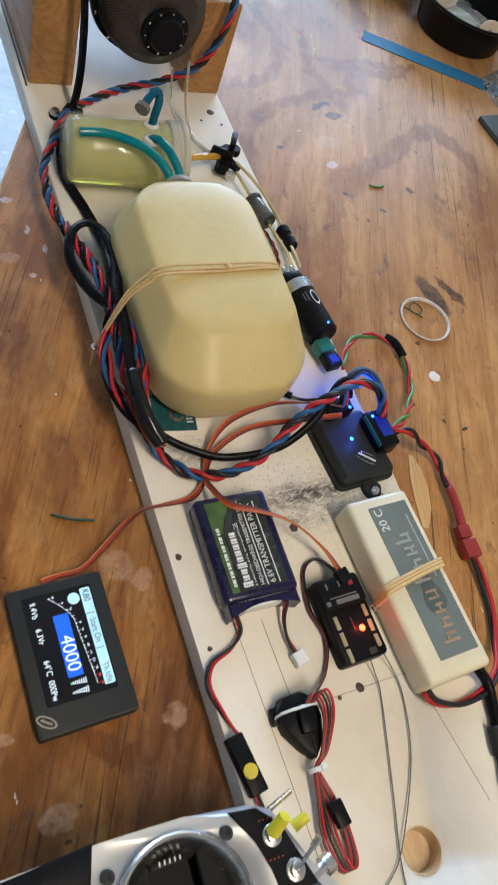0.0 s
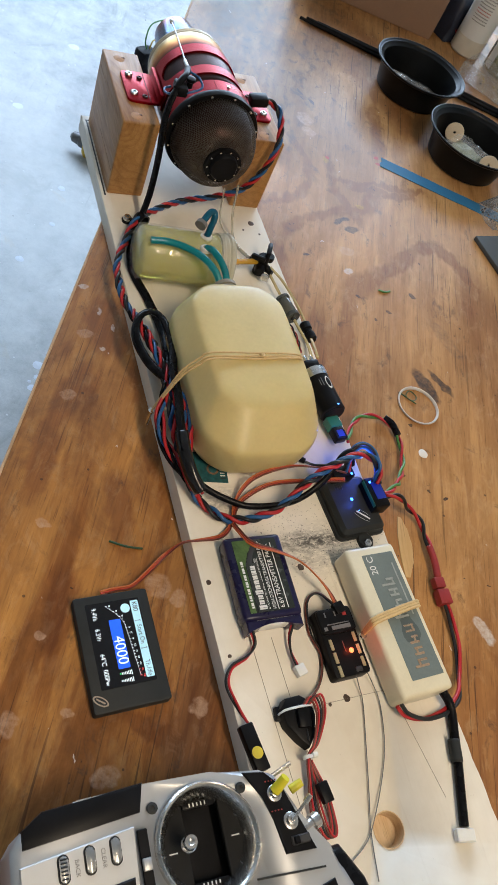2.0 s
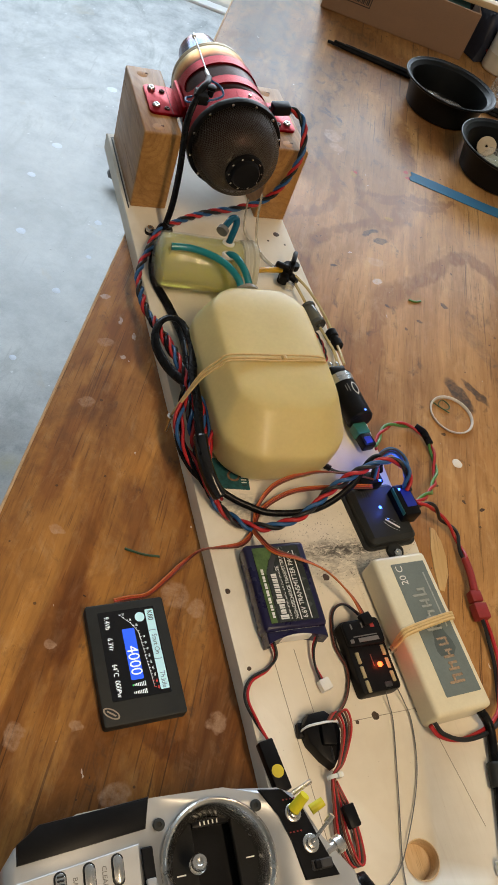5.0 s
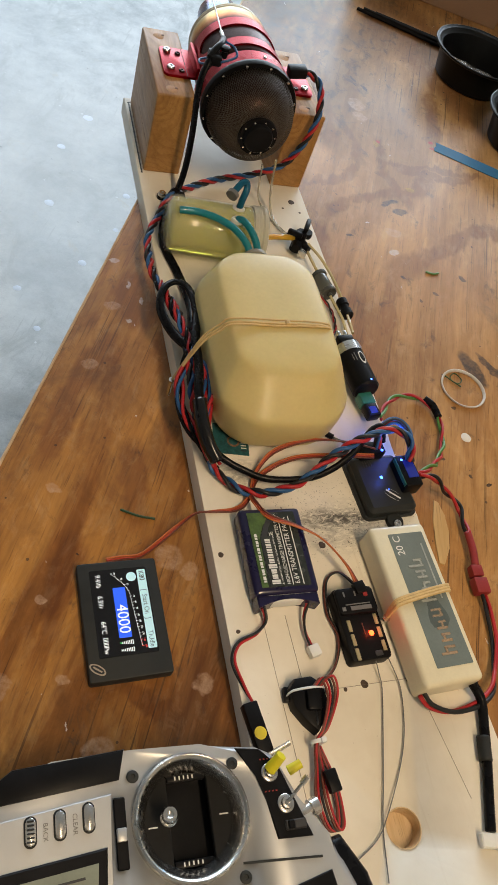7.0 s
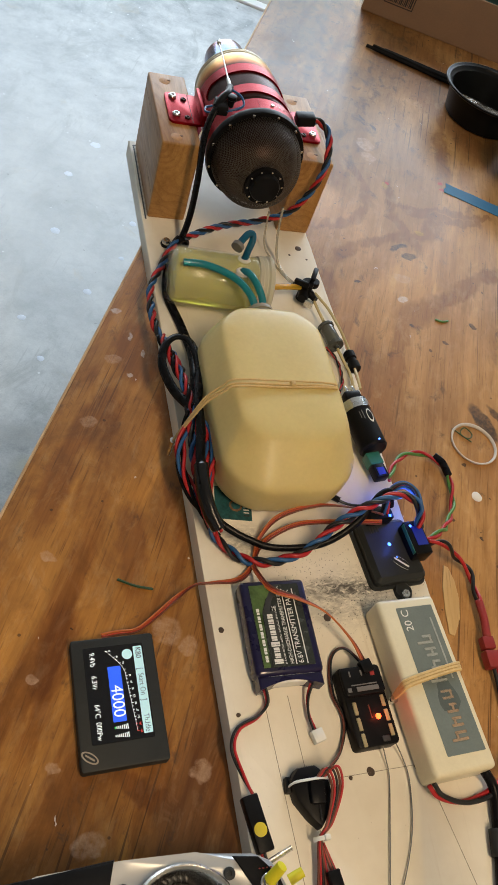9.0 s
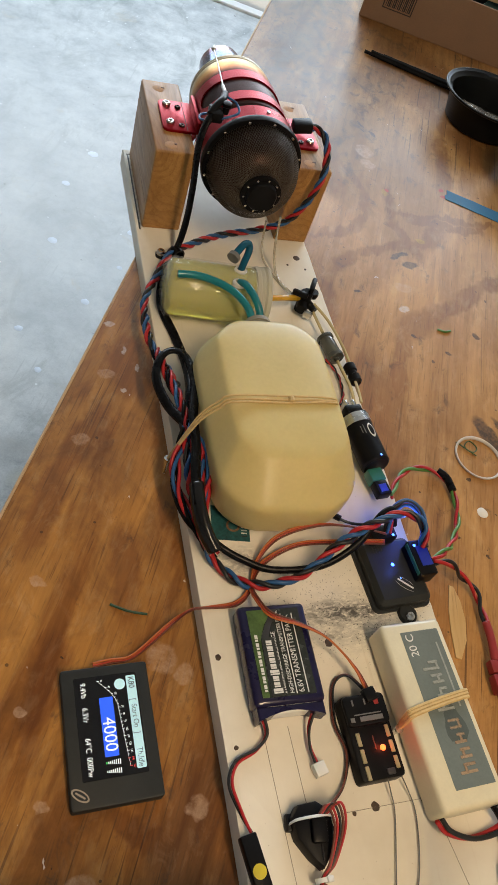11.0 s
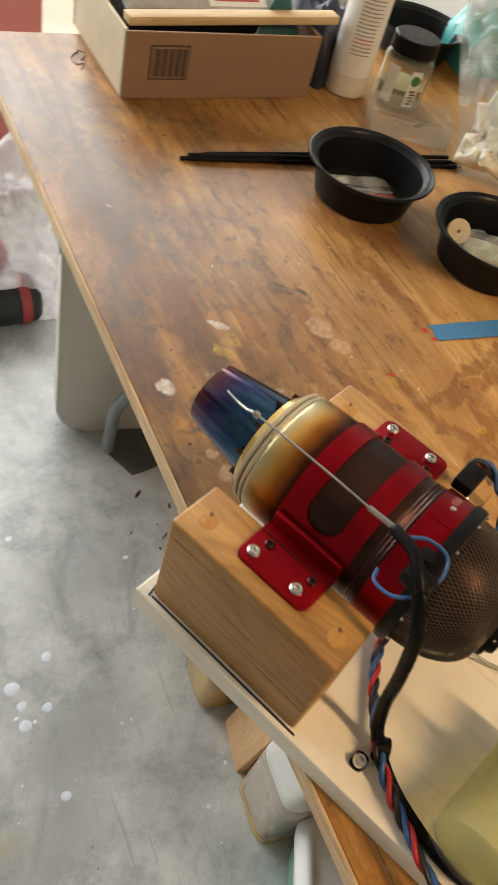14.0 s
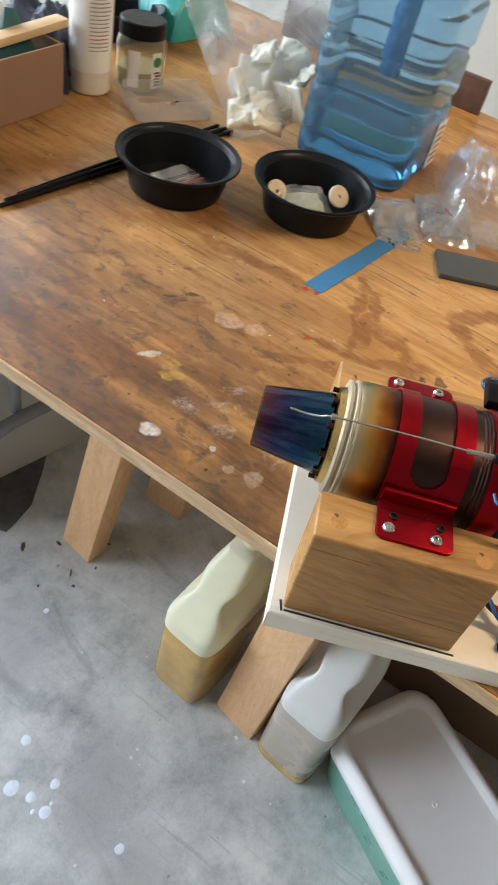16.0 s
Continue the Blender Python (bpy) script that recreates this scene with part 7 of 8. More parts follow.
part("hand_grip", prism([(0.074, -0.021), (0.088, -0.019), (0.100, -0.040), (0.108, -0.08), (0.098, -0.10), (0.084, -0.05)], -0.035, -0.004, 0.005, 3), RUBBER, tx, "black moulded side grip")
part("slot_frame", prism([(0.050, -0.041), (0.075, -0.036), (0.080, -0.070), (0.055, -0.072)], 0.0, 0.0012, 0.0005, 1), BLACK, tx)
part("crease", box((0.046, 0.0012, 0.0008), (0.048, -0.0275, 0.0005), 0, 1, pose(0, 0, 0, 0, 0, -4)), DARKGREY, tx)

# ---- small things on the table ----
rg = thing("plastic_ring", "thin white plastic ring lying on the plywood", "ring", pose(0.3055, 0.1745, 0))
part("hoop", tube([(0.0235 * math.cos(a), 0.0240 * math.sin(a), 0.0012) for a in [2 * math.pi * k / 24 for k in range(25)]], 0.0017, 8, 2, 0.6), surface("dull_white_plastic", (0.68, 0.63, 0.57), 0.4, trans=0.2), rg)
gs = thing("wire_scrap", "curl of green wire scrap inside the ring", "scrap", pose(0.300, 0.185, 0))
part("wire", tube([(-0.012, 0.008, 0.001), (0.0, -0.004, 0.0015), (0.008, 0.001, 0.001), (0.002, 0.009, 0.0018), (-0.005, 0.002, 0.001), (0.004, -0.008, 0.001)], 0.0006, 6), surface("mossy_green_wire", (0.035, 0.085, 0.025), 0.4), gs)
gs = thing("wire_scrap", "short dark green wire scrap on the plywood", "scrap", pose(-0.042, 0.036, 0))
part("wire", tube([(-0.013, 0.006, 0.001), (0.0, 0.0, 0.0012), (0.013, -0.003, 0.001)], 0.0010, 6), surface("dark_green_wire", (0.02, 0.06, 0.025), 0.4), gs)
gs = thing("wire_scrap", "tiny dark green wire scrap on the plywood", "scrap", pose(0.330, 0.345, 0))
part("wire", tube([(-0.008, 0.002, 0.001), (0.0, -0.001, 0.0012), (0.008, 0.001, 0.001)], 0.0012, 6), GREENW, gs)
vn = thing("veneer_sliver", "thin golden sliver of veneer lying beside the board", "scrap", pose(0.2195, 0.012, 0, 0, 0, -14))
part("sliver", prism([(-0.003, 0.033), (0.001, 0.032), (0.006, 0.020), (0.0085, 0.004), (0.0075, -0.014), (0.001, -0.031), (-0.004, -0.030), (-0.0055, -0.010), (-0.0055, 0.012)], 0, 0.0012, 0.0004, 1), wood("golden_veneer", (0.46, 0.27, 0.095), (0.62, 0.40, 0.16), (0.70, 0.48, 0.22), "Y", 0.6, 1), vn)
pd = part("paint_drop", disc(0.0052, 0.0056, (0, 0, 0), 0.0005, 24, 0.05, 3), surface("dull_white_paint", (0.74, 0.69, 0.61), 0.5, vary=0.06), table, "dried white paint drop")
pd.matrix_local = ROOM.inverted() @ pose(0.286, 0.114, 0.0001)
tp = thing("masking_tape", "torn strip of blue masking tape stuck to the plywood", "tape", pose(0.503, 0.566, 0, 0, 0, -28))
bm = bmesh.new()
rng = random.Random(8)
edge = [(-0.085, -0.0115), (-0.0865, -0.004), (-0.084, 0.002), (-0.086, 0.0115)] + [(-0.085 + 0.02 * k, 0.0118 + rng.uniform(-0.0006, 0.0006)) for k in range(1, 11)] + [(0.125, 0.0115), (0.125, -0.0115)] + [(0.115 - 0.02 * k, -0.0118 + rng.uniform(-0.0006, 0.0006)) for k in range(0, 10)]
add_prism(bm, edge, 0.0002, 0.0009)
part("strip", bm, TAPE, tp)
rods = thing("black_rods", "bundle of thin black rods lying by the bowls", "rods", pose(0.5835, 0.8765, 0, 0, 0, -27.8))
for k in range(4):
    part("rod", tube([(-0.197 + 0.010 * k, 0.0015 * k, 0.003 + 0.003 * (k % 2)), (0.0, -0.006 + 0.004 * k, 0.004 + 0.004 * (k % 2)), (0.197 - 0.004 * k, -0.010 + 0.006 * k, 0.003 + 0.003 * (k % 2))], 0.0027, 8, 4), BLACK, rods)


def bowl(x, y, label):
    b = thing("plastic_bowl", label, "bowl", pose(x, y, 0), "black bowls of small parts")
    part("bowl_wall", lathe([(0.0, 0), (0.0, 0.054), (0.003, 0.058), (0.0395, 0.0665), (0.0405, 0.0705), (0.0425, 0.0718), (0.0430, 0.0755), (0.0450, 0.0775), (0.0472, 0.0772), (0.0475, 0.0758), (0.0462, 0.0735), (0.0455, 0.0712), (0.0430, 0.0695), (0.0405, 0.0650), (0.004, 0.0565), (0.003, 0.0525), (0.003, 0)], 72, UP), BOWLP, b)
    return b


bowl(0.560, 0.8065, "black plastic bowl holding a small bag of parts")
bowl(0.587, 0.638, "black plastic bowl with washers and a small clear bag")
sb = thing("parts_bag", "small clear bag of thin parts inside the bowl", "bag", pose(0.566, 0.806, 0.006, 8, 6, -25))


def add_crumple(bm, w, l, h, nx=16, ny=16, seed=0, amp=0.006, freq=38):
    """A lumpy pillow: two crumpled sheets joined at their rim."""
    off = Vector((seed * 3.7, seed * 1.3, 0))
    top, low = [], []
    for i in range(nx + 1):
        ra, rb = [], []
        for j in range(ny + 1):
            u, v = 2 * i / nx - 1, 2 * j / ny - 1
            k = max(0, (1 - u ** 4)) ** 0.5 * max(0, (1 - v ** 4)) ** 0.5
            p = Vector((u * w / 2, v * l / 2, 0))
            f = noise.fractal(p * freq + off, 0.8, 2.1, 3) * amp
            ra.append(bm.verts.new((p.x + f * 0.5 * k, p.y + f * 0.4 * k, (h * k + f) if k > 0.02 else 0.001)))
            rb.append(bm.verts.new((p.x, p.y, 0.0)) if k > 0.02 else ra[-1])
        top.append(ra)
        low.append(rb)
    for g in (top, low):
        for i in range(nx):
            for j in range(ny):
                q = [g[i][j], g[i + 1][j], g[i + 1][j + 1], g[i][j + 1]]
                try:
                    bm.faces.new(q if g is top else q[::-1])
                except ValueError:
                    pass


def crumple(w, l, h, seed=0, amp=0.006, nx=16, ny=16, freq=38):
    bm = bmesh.new()
    add_crumple(bm, w, l, h, nx, ny, seed, amp, freq)
    return bm


part("film", crumple(0.085, 0.05, 0.006, 1, 0.004), BAGP, sb)
for k in range(3):
    part("rod", tube([(-0.035, -0.008 + 0.006 * k, 0.004), (0.038, -0.012 + 0.008 * k, 0.004)], 0.0016, 6, 3), (REDP, GREYW, DARKGREY)[k], sb)
sb = thing("parts_bag", "small clear bag with greenish contents in the bowl", "bag", pose(0.592, 0.646, 0.010, 14, 0, -60))
part("film", crumple(0.07, 0.05, 0.012, 2, 0.006), BAGP, sb)
part("contents", crumple(0.05, 0.035, 0.008, 3, 0.004), surface("grey_green_parts", (0.32, 0.36, 0.27), 0.5, vary=0.3, scale=120), sb)
for x, y, z, a, b in ((0.610, 0.606, 0.022, 30, -38), (0.585, 0.684, 0.019, 35, -45)):
    ws = thing("cork_washer", "round tan washer with a small centre hole", "washer", pose(x, y, z, a, b))
    part("washer", lathe([(0, 0.0022), (0, 0.0135), (0.001, 0.0145), (0.004, 0.0145), (0.005, 0.0135), (0.005, 0.0022)], 32, UP, True), CARD_PALE, ws)
def shiny(name, base, lo, hi):
    """Glossy crinkled film, half see-through."""
    m = film(name, base, lo, hi)
    p = m.node_tree.nodes["Principled BSDF"]
    p.inputs["Metallic"].default_value, p.inputs["Specular IOR Level"].default_value = 0.45, 0.8
    return m


pk = thing("parts_bag", "small silvery zip bag of tiny parts", "bag", pose(0.618, 0.520, 0.001, 8, 4, -68))
part("film", crumple(0.075, 0.115, 0.008, 5, 0.007, 30, 30, 36), shiny("shiny_bag_film", (0.52, 0.51, 0.50), 0.35, 0.85), pk)
for k in range(34):
    rng = random.Random(60 + k)
    part("metal_bit", lathe([(0, 0), (0, 0.0017), (0.0022, 0.0017), (0.0022, 0)], 6, pose(rng.uniform(-0.028, 0.028), rng.uniform(-0.046, -0.026), 0.002 + rng.uniform(0, 0.003), rng.uniform(0, 180), rng.uniform(0, 180))), STEEL if k % 3 else DARKGREY, pk)
part("zip_strip", box((0.066, 0.002, 0.0015), (0, 0.050, 0.004), 0.0005, 1), REDP, pk)
pk = thing("parts_bag", "grey zip bag of small metal parts", "bag", pose(0.662, 0.458, 0.001, 6, 0, -80))
part("film", crumple(0.075, 0.115, 0.011, 6, 0.008, 30, 30, 36), shiny("grey_bag_film", (0.45, 0.44, 0.44), 0.35, 0.85), pk)
part("contents", crumple(0.050, 0.060, 0.006, 8, 0.005, 16, 16, 60), surface("grey_metal_parts", (0.30, 0.29, 0.28), 0.4, 0.6, vary=0.5, scale=140), pk)
part("red_mark", box((0.003, 0.02, 0.001), (0.0, 0.0, 0.018), 0.0005, 1, pose(0, 0, 0, 0, 0, 25)), REDP, pk)
bb = thing("bubble_wrap", "crumpled clear bubble wrap on the table", "packing", pose(0.725, 0.385, 0.001, 0, 0, 5))
part("sheet", crumple(0.19, 0.17, 0.070, 9, 0.026, 48, 48, 36), shiny("bubble_film", (0.70, 0.71, 0.72), 0.10, 0.45), bb)
gp = thing("grey_strip", "flat dark grey foam strip on the plywood", "strip", pose(0.560, 0.410, 0, 0, 0, -83))
part("strip", box((0.13, 0.058, 0.007), (0.01, 0, 0.0035), 0.0015), FOAM, gp)

# ---- things at the far end of the table ----
cb = thing("cardboard_box", "open brown cardboard box filled with tools and wood", "box", pose(0.6015, 1.148, 0, 0, 0, -21.8))
bw, bd, bh, th = 0.272, 0.197, 0.082, 0.004
for nm, sz, at in (("front_panel", (bw, th, bh), (0, -bd / 2, bh / 2)), ("back_panel", (bw, th, bh), (0, bd / 2, bh / 2)), ("side_panel", (th, bd - 2 * th, bh), (bw / 2 - th / 2, 0, bh / 2)), ("base_panel", (bw - 2 * th, bd - 2 * th, th), (0, 0, th / 2))):
    part(nm, box(sz, at, 0.0008, 1), CARD, cb)
part("side_panel", box((th, bd - 2 * th, bh), (-bw / 2 + th / 2, 0, bh / 2), 0.0008, 1), CARD_PALE, cb, "pale cardboard side")
bc = part("printed_label", box((0.052, 0.0006, 0.042), (-0.078, -bd / 2 - th / 2 - 0.0003, 0.046), 0, 1), surface("label_frame_ink", (0.06, 0.045, 0.04), 0.7), cb, "printed square on the cardboard")
part("label_ground", box((0.048, 0.0004, 0.038), (-0.078, -bd / 2 - th / 2 - 0.0008, 0.046), 0, 1), CARD, bc)
for k in range(15):
    part("print_bar", box((0.0011 + 0.0007 * (k * 7 % 3), 0.0003, 0.034), (-0.099 + 0.003 * k, -bd / 2 - th / 2 - 0.0011, 0.046), 0, 1), PRINT, bc)
ww = thing("wood_strip", "pale wooden strip lying on the cardboard box", "wood", pose(0.588, 1.082, bh, 0, -1.5, -20.5))
part("strip", box((0.30, 0.022, 0.011), (0.012, 0, 0.0055), 0.002), wood("pale_strip_wood", (0.5, 0.32, 0.15), (0.62, 0.44, 0.24), (0.7, 0.53, 0.32), "X", 0.6, 1), ww)
fo = thing("teal_sheet", "dark teal plastic sheet sticking out of the box", "sheet", ROOM @ pose(0.36, 1.285, 0.03, 70, 0, 8))
part("sheet", prism([(-0.05, 0.0), (0.06, 0.0), (0.03, 0.085), (0.012, 0.09)], 0, 0.002), surface("teal_plastic", (0.02, 0.10, 0.10), 0.4), fo)
fo = thing("tool_case", "dark grey tool case in the cardboard box", "case", ROOM @ pose(0.30, 1.37, 0.005))
part("case_body", box((0.25, 0.07, 0.074), (0, 0, 0.037), 0.006), DARKGREY, fo)
PRINT_RED2 = surface("red_packet_print", (0.42, 0.06, 0.06), 0.5, vary=0.15)
fo = thing("grey_binder", "grey and white printed packet on the box", "packet", ROOM @ pose(0.28, 1.358, 0.097, 25, 0, 4))
part("packet_body", box((0.24, 0.09, 0.012), (0, 0, 0.006), 0.002), surface("grey_packet", (0.42, 0.41, 0.42), 0.4, vary=0.3, scale=30), fo)
pl = part("paper_label", box((0.085, 0.034, 0.0006), (0.035, -0.024, 0.0122), 0, 1), LABELW, fo, "white label with red printing")
for k, (yy, l, h) in enumerate(((-0.014, 0.062, 0.008), (-0.026, 0.074, 0.0028), (-0.032, 0.066, 0.0028))):
    part("print_bar", box((l, h, 0.0004), (0.035, yy, 0.0126), 0, 1), PRINT_RED2, pl)


def bottle(name, label, m, profile, mat, category="bottle", n=40):
    t = thing(name, label, category, m)
    return t, part("bottle_wall", lathe(profile, n, UP), mat, t)


PRINT_SOFT = surface("grey_label_print", (0.22, 0.21, 0.20), 0.5, vary=0.2)
PRINT_RED = surface("red_label_print", (0.45, 0.10, 0.08), 0.5, vary=0.2)
can, cw = bottle("spray_bottle", "tall white plastic bottle with dark printing", pose(0.768, 0.996, 0) @ Matrix.Diagonal((0.80, 0.80, 1.0, 1)), [(0, 0), (0, 0.034), (0.003, 0.037), (0.028, 0.037), (0.030, 0.0365), (0.185, 0.0365), (0.200, 0.030), (0.210, 0.018), (0.235, 0.018), (0.235, 0)], surface("off_white_bottle", (0.62, 0.57, 0.48), 0.4, vary=0.05))
part("wrap_label", lathe([(0.032, 0.0366), (0.032, 0.0370), (0.180, 0.0370), (0.180, 0.0366)], 40, UP), LABELW, can, "white wrap label")
rng = random.Random(12)
for k in range(22):
    z, a = 0.062 + 0.0050 * k, 196.0
    while a < 250:
        step = rng.uniform(3.5, 8)
        r2 = radians(a + step / 2)
        part("print_bar", box((0.0004, 0.0372 * radians(step) * 0.82, 0.0016), (0, 0, 0), 0, 1, pose(0.0371 * math.cos(r2), 0.0371 * math.sin(r2), z, 0, 0, a + step / 2)), PRINT_SOFT if k not in (3, 4, 16, 17) else PRINT_RED, can)
        a += step + 0.8
for k, h in enumerate((0.012, 0.012, 0.009)):
    r2 = radians(258 + 7 * k)
    part("print_bar", box((0.0004, 0.0030, h), (0, 0, 0), 0, 1, pose(0.0371 * math.cos(r2), 0.0371 * math.sin(r2), 0.150, 0, 0, 258 + 7 * k)), PRINT, can)
jr, jw = bottle("glass_jar", "clear glass spice jar with a black lid and paper label", pose(0.822, 0.938, 0, 0, 0, -38) @ Matrix.Scale(0.86, 4), [(0, 0), (0, 0.038), (0.004, 0.042), (0.075, 0.042), (0.086, 0.036), (0.090, 0.035), (0.090, 0.033), (0.084, 0.033), (0.073, 0.039), (0.006, 0.039), (0.004, 0.035), (0.004, 0)], GLASS, "jar")
part("lid", lathe([(0.086, 0.036), (0.086, 0.0385), (0.108, 0.0385), (0.110, 0.036), (0.110, 0)], 40, UP), BLACK, jr, "black screw lid")
part("contents", lathe([(0.005, 0), (0.005, 0.037), (0.035, 0.038), (0.038, 0)], 30, UP), surface("tan_grains", (0.42, 0.33, 0.20), 0.8, vary=0.4, scale=200), jr)
for a0, a1, mt in ((205, 232, LABELW), (262, 288, LABELW)):
    bm = bmesh.new()
    rows = []
    for i in range(9):
        a = radians(a0 + (a1 - a0) * i / 8)
        rows.append([bm.verts.new((r * math.cos(a), r * math.sin(a), z)) for r, z in ((0.0421, 0.012), (0.0426, 0.012), (0.0426, 0.070), (0.0421, 0.070))])
    for A, B in zip(rows, rows[1:]):
        for j in range(4):
            bm.faces.new((A[j], A[(j + 1) % 4], B[(j + 1) % 4], B[j]))
    lb = part("paper_label", bm, mt, jr, "cream paper label")
a = radians(275)
part("green_mark", lathe([(0, 0), (0, 0.0085), (0.0006, 0.008), (0.0006, 0)], 20, pose(0.0426 * math.cos(a), 0.0426 * math.sin(a), 0.055, 0, 0, 275 - 90)), surface("green_print", (0.05, 0.20, 0.06), 0.5), jr)
for k in range(5):
    part("print_bar", box((0.0006, 0.010, 0.003), (0, 0, 0), 0, 1, pose(0.0428 * math.cos(a + 0.05 * (k % 2)), 0.0428 * math.sin(a + 0.05 * (k % 2)), 0.018 + 0.005 * k, 0, 0, 275)), BROWNW, jr)
ty = thing("clear_tray", "shallow clear plastic tray of loose bits", "tray", pose(0.768, 0.880, 0, 0, 0, -52) @ Matrix.Diagonal((0.86, 0.86, 0.9, 1)))
for nm, sz, at in (("tray_base", (0.13, 0.085, 0.002), (0, 0, 0.001)), ("tray_side", (0.13, 0.002, 0.030), (0, -0.0425, 0.015)), ("tray_side", (0.13, 0.002, 0.030), (0, 0.0425, 0.015)), ("tray_side", (0.002, 0.083, 0.030), (-0.064, 0, 0.015)), ("tray_side", (0.002, 0.083, 0.030), (0.064, 0, 0.015))):
    part(nm, box(sz, at, 0.0006, 1), TRAYP, ty)
for k in range(7):
    rng = random.Random(k)
    part("loose_bit", box((0.006, 0.003, 0.003), (rng.uniform(-0.03, 0.03), rng.uniform(-0.02, 0.02), 0.004), 0.0006, 1, pose(0, 0, 0, 0, 0, rng.uniform(0, 180))), BRASS if k % 2 else DARKGREY, ty)
def pouch(left, right, height, bulge, seed, rows=40, cols=36):
    """A filled clear bag standing on one corner: two creased sheets joined along their rim."""
    bm = bmesh.new()
    for side in (1, -1):
        grid = []
        for j in range(rows + 1):
            v = height * j / rows
            l, r = (np.interp(v, [p[1] for p in ln], [p[0] for p in ln]) for ln in (left, right))
            line = []
            for i in range(cols + 1):
                u = i / cols
                rim = min(1.0, 5 * min(u, 1 - u)) * min(1.0, 8 * j / rows)
                x = l + (r - l) * u
                full = bulge * math.sin(math.pi * u) ** 0.6 * (0.35 + 0.65 * math.exp(-((v - 0.08) / 0.09) ** 2))
                n = noise.noise(Vector((x * 22, v * 30, seed + side))) * 0.006 + abs(noise.noise(Vector((x * 40 + v * 35, v * 18 - x * 10, seed + 3 * side)))) * 0.006
                line.append(bm.verts.new((x, side * rim * (full * 0.5 + n), v)))
            grid.append(line)
        for A, B in zip(grid, grid[1:]):
            for i in range(cols):
                q = (A[i], A[i + 1], B[i + 1], B[i])
                bm.faces.new(q if side < 0 else q[::-1])
    bmesh.ops.remove_doubles(bm, verts=bm.verts, dist=1e-5)
    return bm


zb = thing("zip_bag", "large clear zip bag holding white crumpled sheets", "bag", pose(0.738, 0.768, 0.001, -36, 0, -84))
part("film", pouch([(-0.004, 0), (-0.100, 0.150), (-0.145, 0.26)], [(0.004, 0), (0.060, 0.022), (0.092, 0.055), (0.112, 0.12), (0.125, 0.26)], 0.26, 0.075, 4.0), ZIPFILM, zb, smooth=180)
part("zip_strip", box((0.25, 0.004, 0.004), (-0.010, 0, 0.254), 0.001, 1), surface("teal_zip", (0.10, 0.38, 0.36), 0.4), zb, "teal zip strip")
WADDING = surface("white_wadding", (0.78, 0.77, 0.68), 0.65, vary=0.06, subsurface=0.3)
for k, (x, z, w) in enumerate(((0.006, 0.030, 0.046), (0.034, 0.040, 0.062), (-0.014, 0.062, 0.048), (0.060, 0.058, 0.062), (0.014, 0.080, 0.060), (0.048, 0.094, 0.064), (0.078, 0.084, 0.050), (0.020, 0.112, 0.044), (0.058, 0.122, 0.046))):
    sheet = crumple(w, w * 0.9, 0.014, 40 + k, 0.013, 22, 22, 48)
    bmesh.ops.transform(sheet, matrix=pose(x, -0.012 + 0.005 * (k % 3), z, 78 - 12 * (k % 4), -10 + 9 * (k % 3), 47 * k), verts=sheet.verts)
    part("crumpled_sheet", sheet, WADDING, zb, smooth=180)

bl2 = thing("dark_bag", "crumpled dark blue bag standing behind the cardboard box", "bag", pose(0.775, 1.075, 0, 0, 0, 15))
part("cloth", crumple(0.13, 0.10, 0.085, 31, 0.030, 22, 22, 26), surface("dark_blue_cloth", (0.018, 0.022, 0.040), 0.5, vary=0.4, scale=40), bl2)
part("red_trim", tube([(-0.045, -0.050, 0.02), (-0.01, -0.052, 0.035), (0.03, -0.050, 0.030)], 0.004, 8, 6, 0.4), REDP, bl2, "dark red trim")
bowl(1.005, 1.035, "black plastic bowl standing near the table's far end")
tl = thing("teal_bag", "crumpled teal plastic bag at the table's far end", "bag", pose(1.11, 0.955, 0, 0, 0, -30))
part("film", crumple(0.15, 0.12, 0.075, 33, 0.030, 22, 22, 24), surface("teal_bag_plastic", (0.03, 0.30, 0.29), 0.3, vary=0.25, scale=30), tl)
part("fold", tube([(-0.05, 0.0, 0.060), (0.0, 0.015, 0.090), (0.045, 0.0, 0.060)], 0.008, 8, 6, 0.3), bpy.data.materials["teal_bag_plastic"], tl, "twisted top fold")

# ---- blue water bottle ----
wb = thing("water_bottle", "large blue square water bottle, partly full, with ribbed sides", "water bottle", pose(0.798, 0.584, 0, 0, 0, -18.5) @ Matrix.Diagonal((0.9, 0.9, 0.95, 1)))


def square_shell(rings, n=9):
    """Rounded-square rings (height, half width, corner radius), joined."""
    bm = bmesh.new()
    rows = [[bm.verts.new((x, y, z)) for x, y in rounded(2 * w, 2 * w, r, n)] for z, w, r in rings]
    for A, B in zip(rows, rows[1:]):
        for i in range(len(A)):
            bm.faces.new((A[i], A[(i + 1) % len(A)], B[(i + 1) % len(A)], B[i]))
    bm.faces.new(rows[0][::-1])
    bm.faces.new(rows[-1])
    return bm


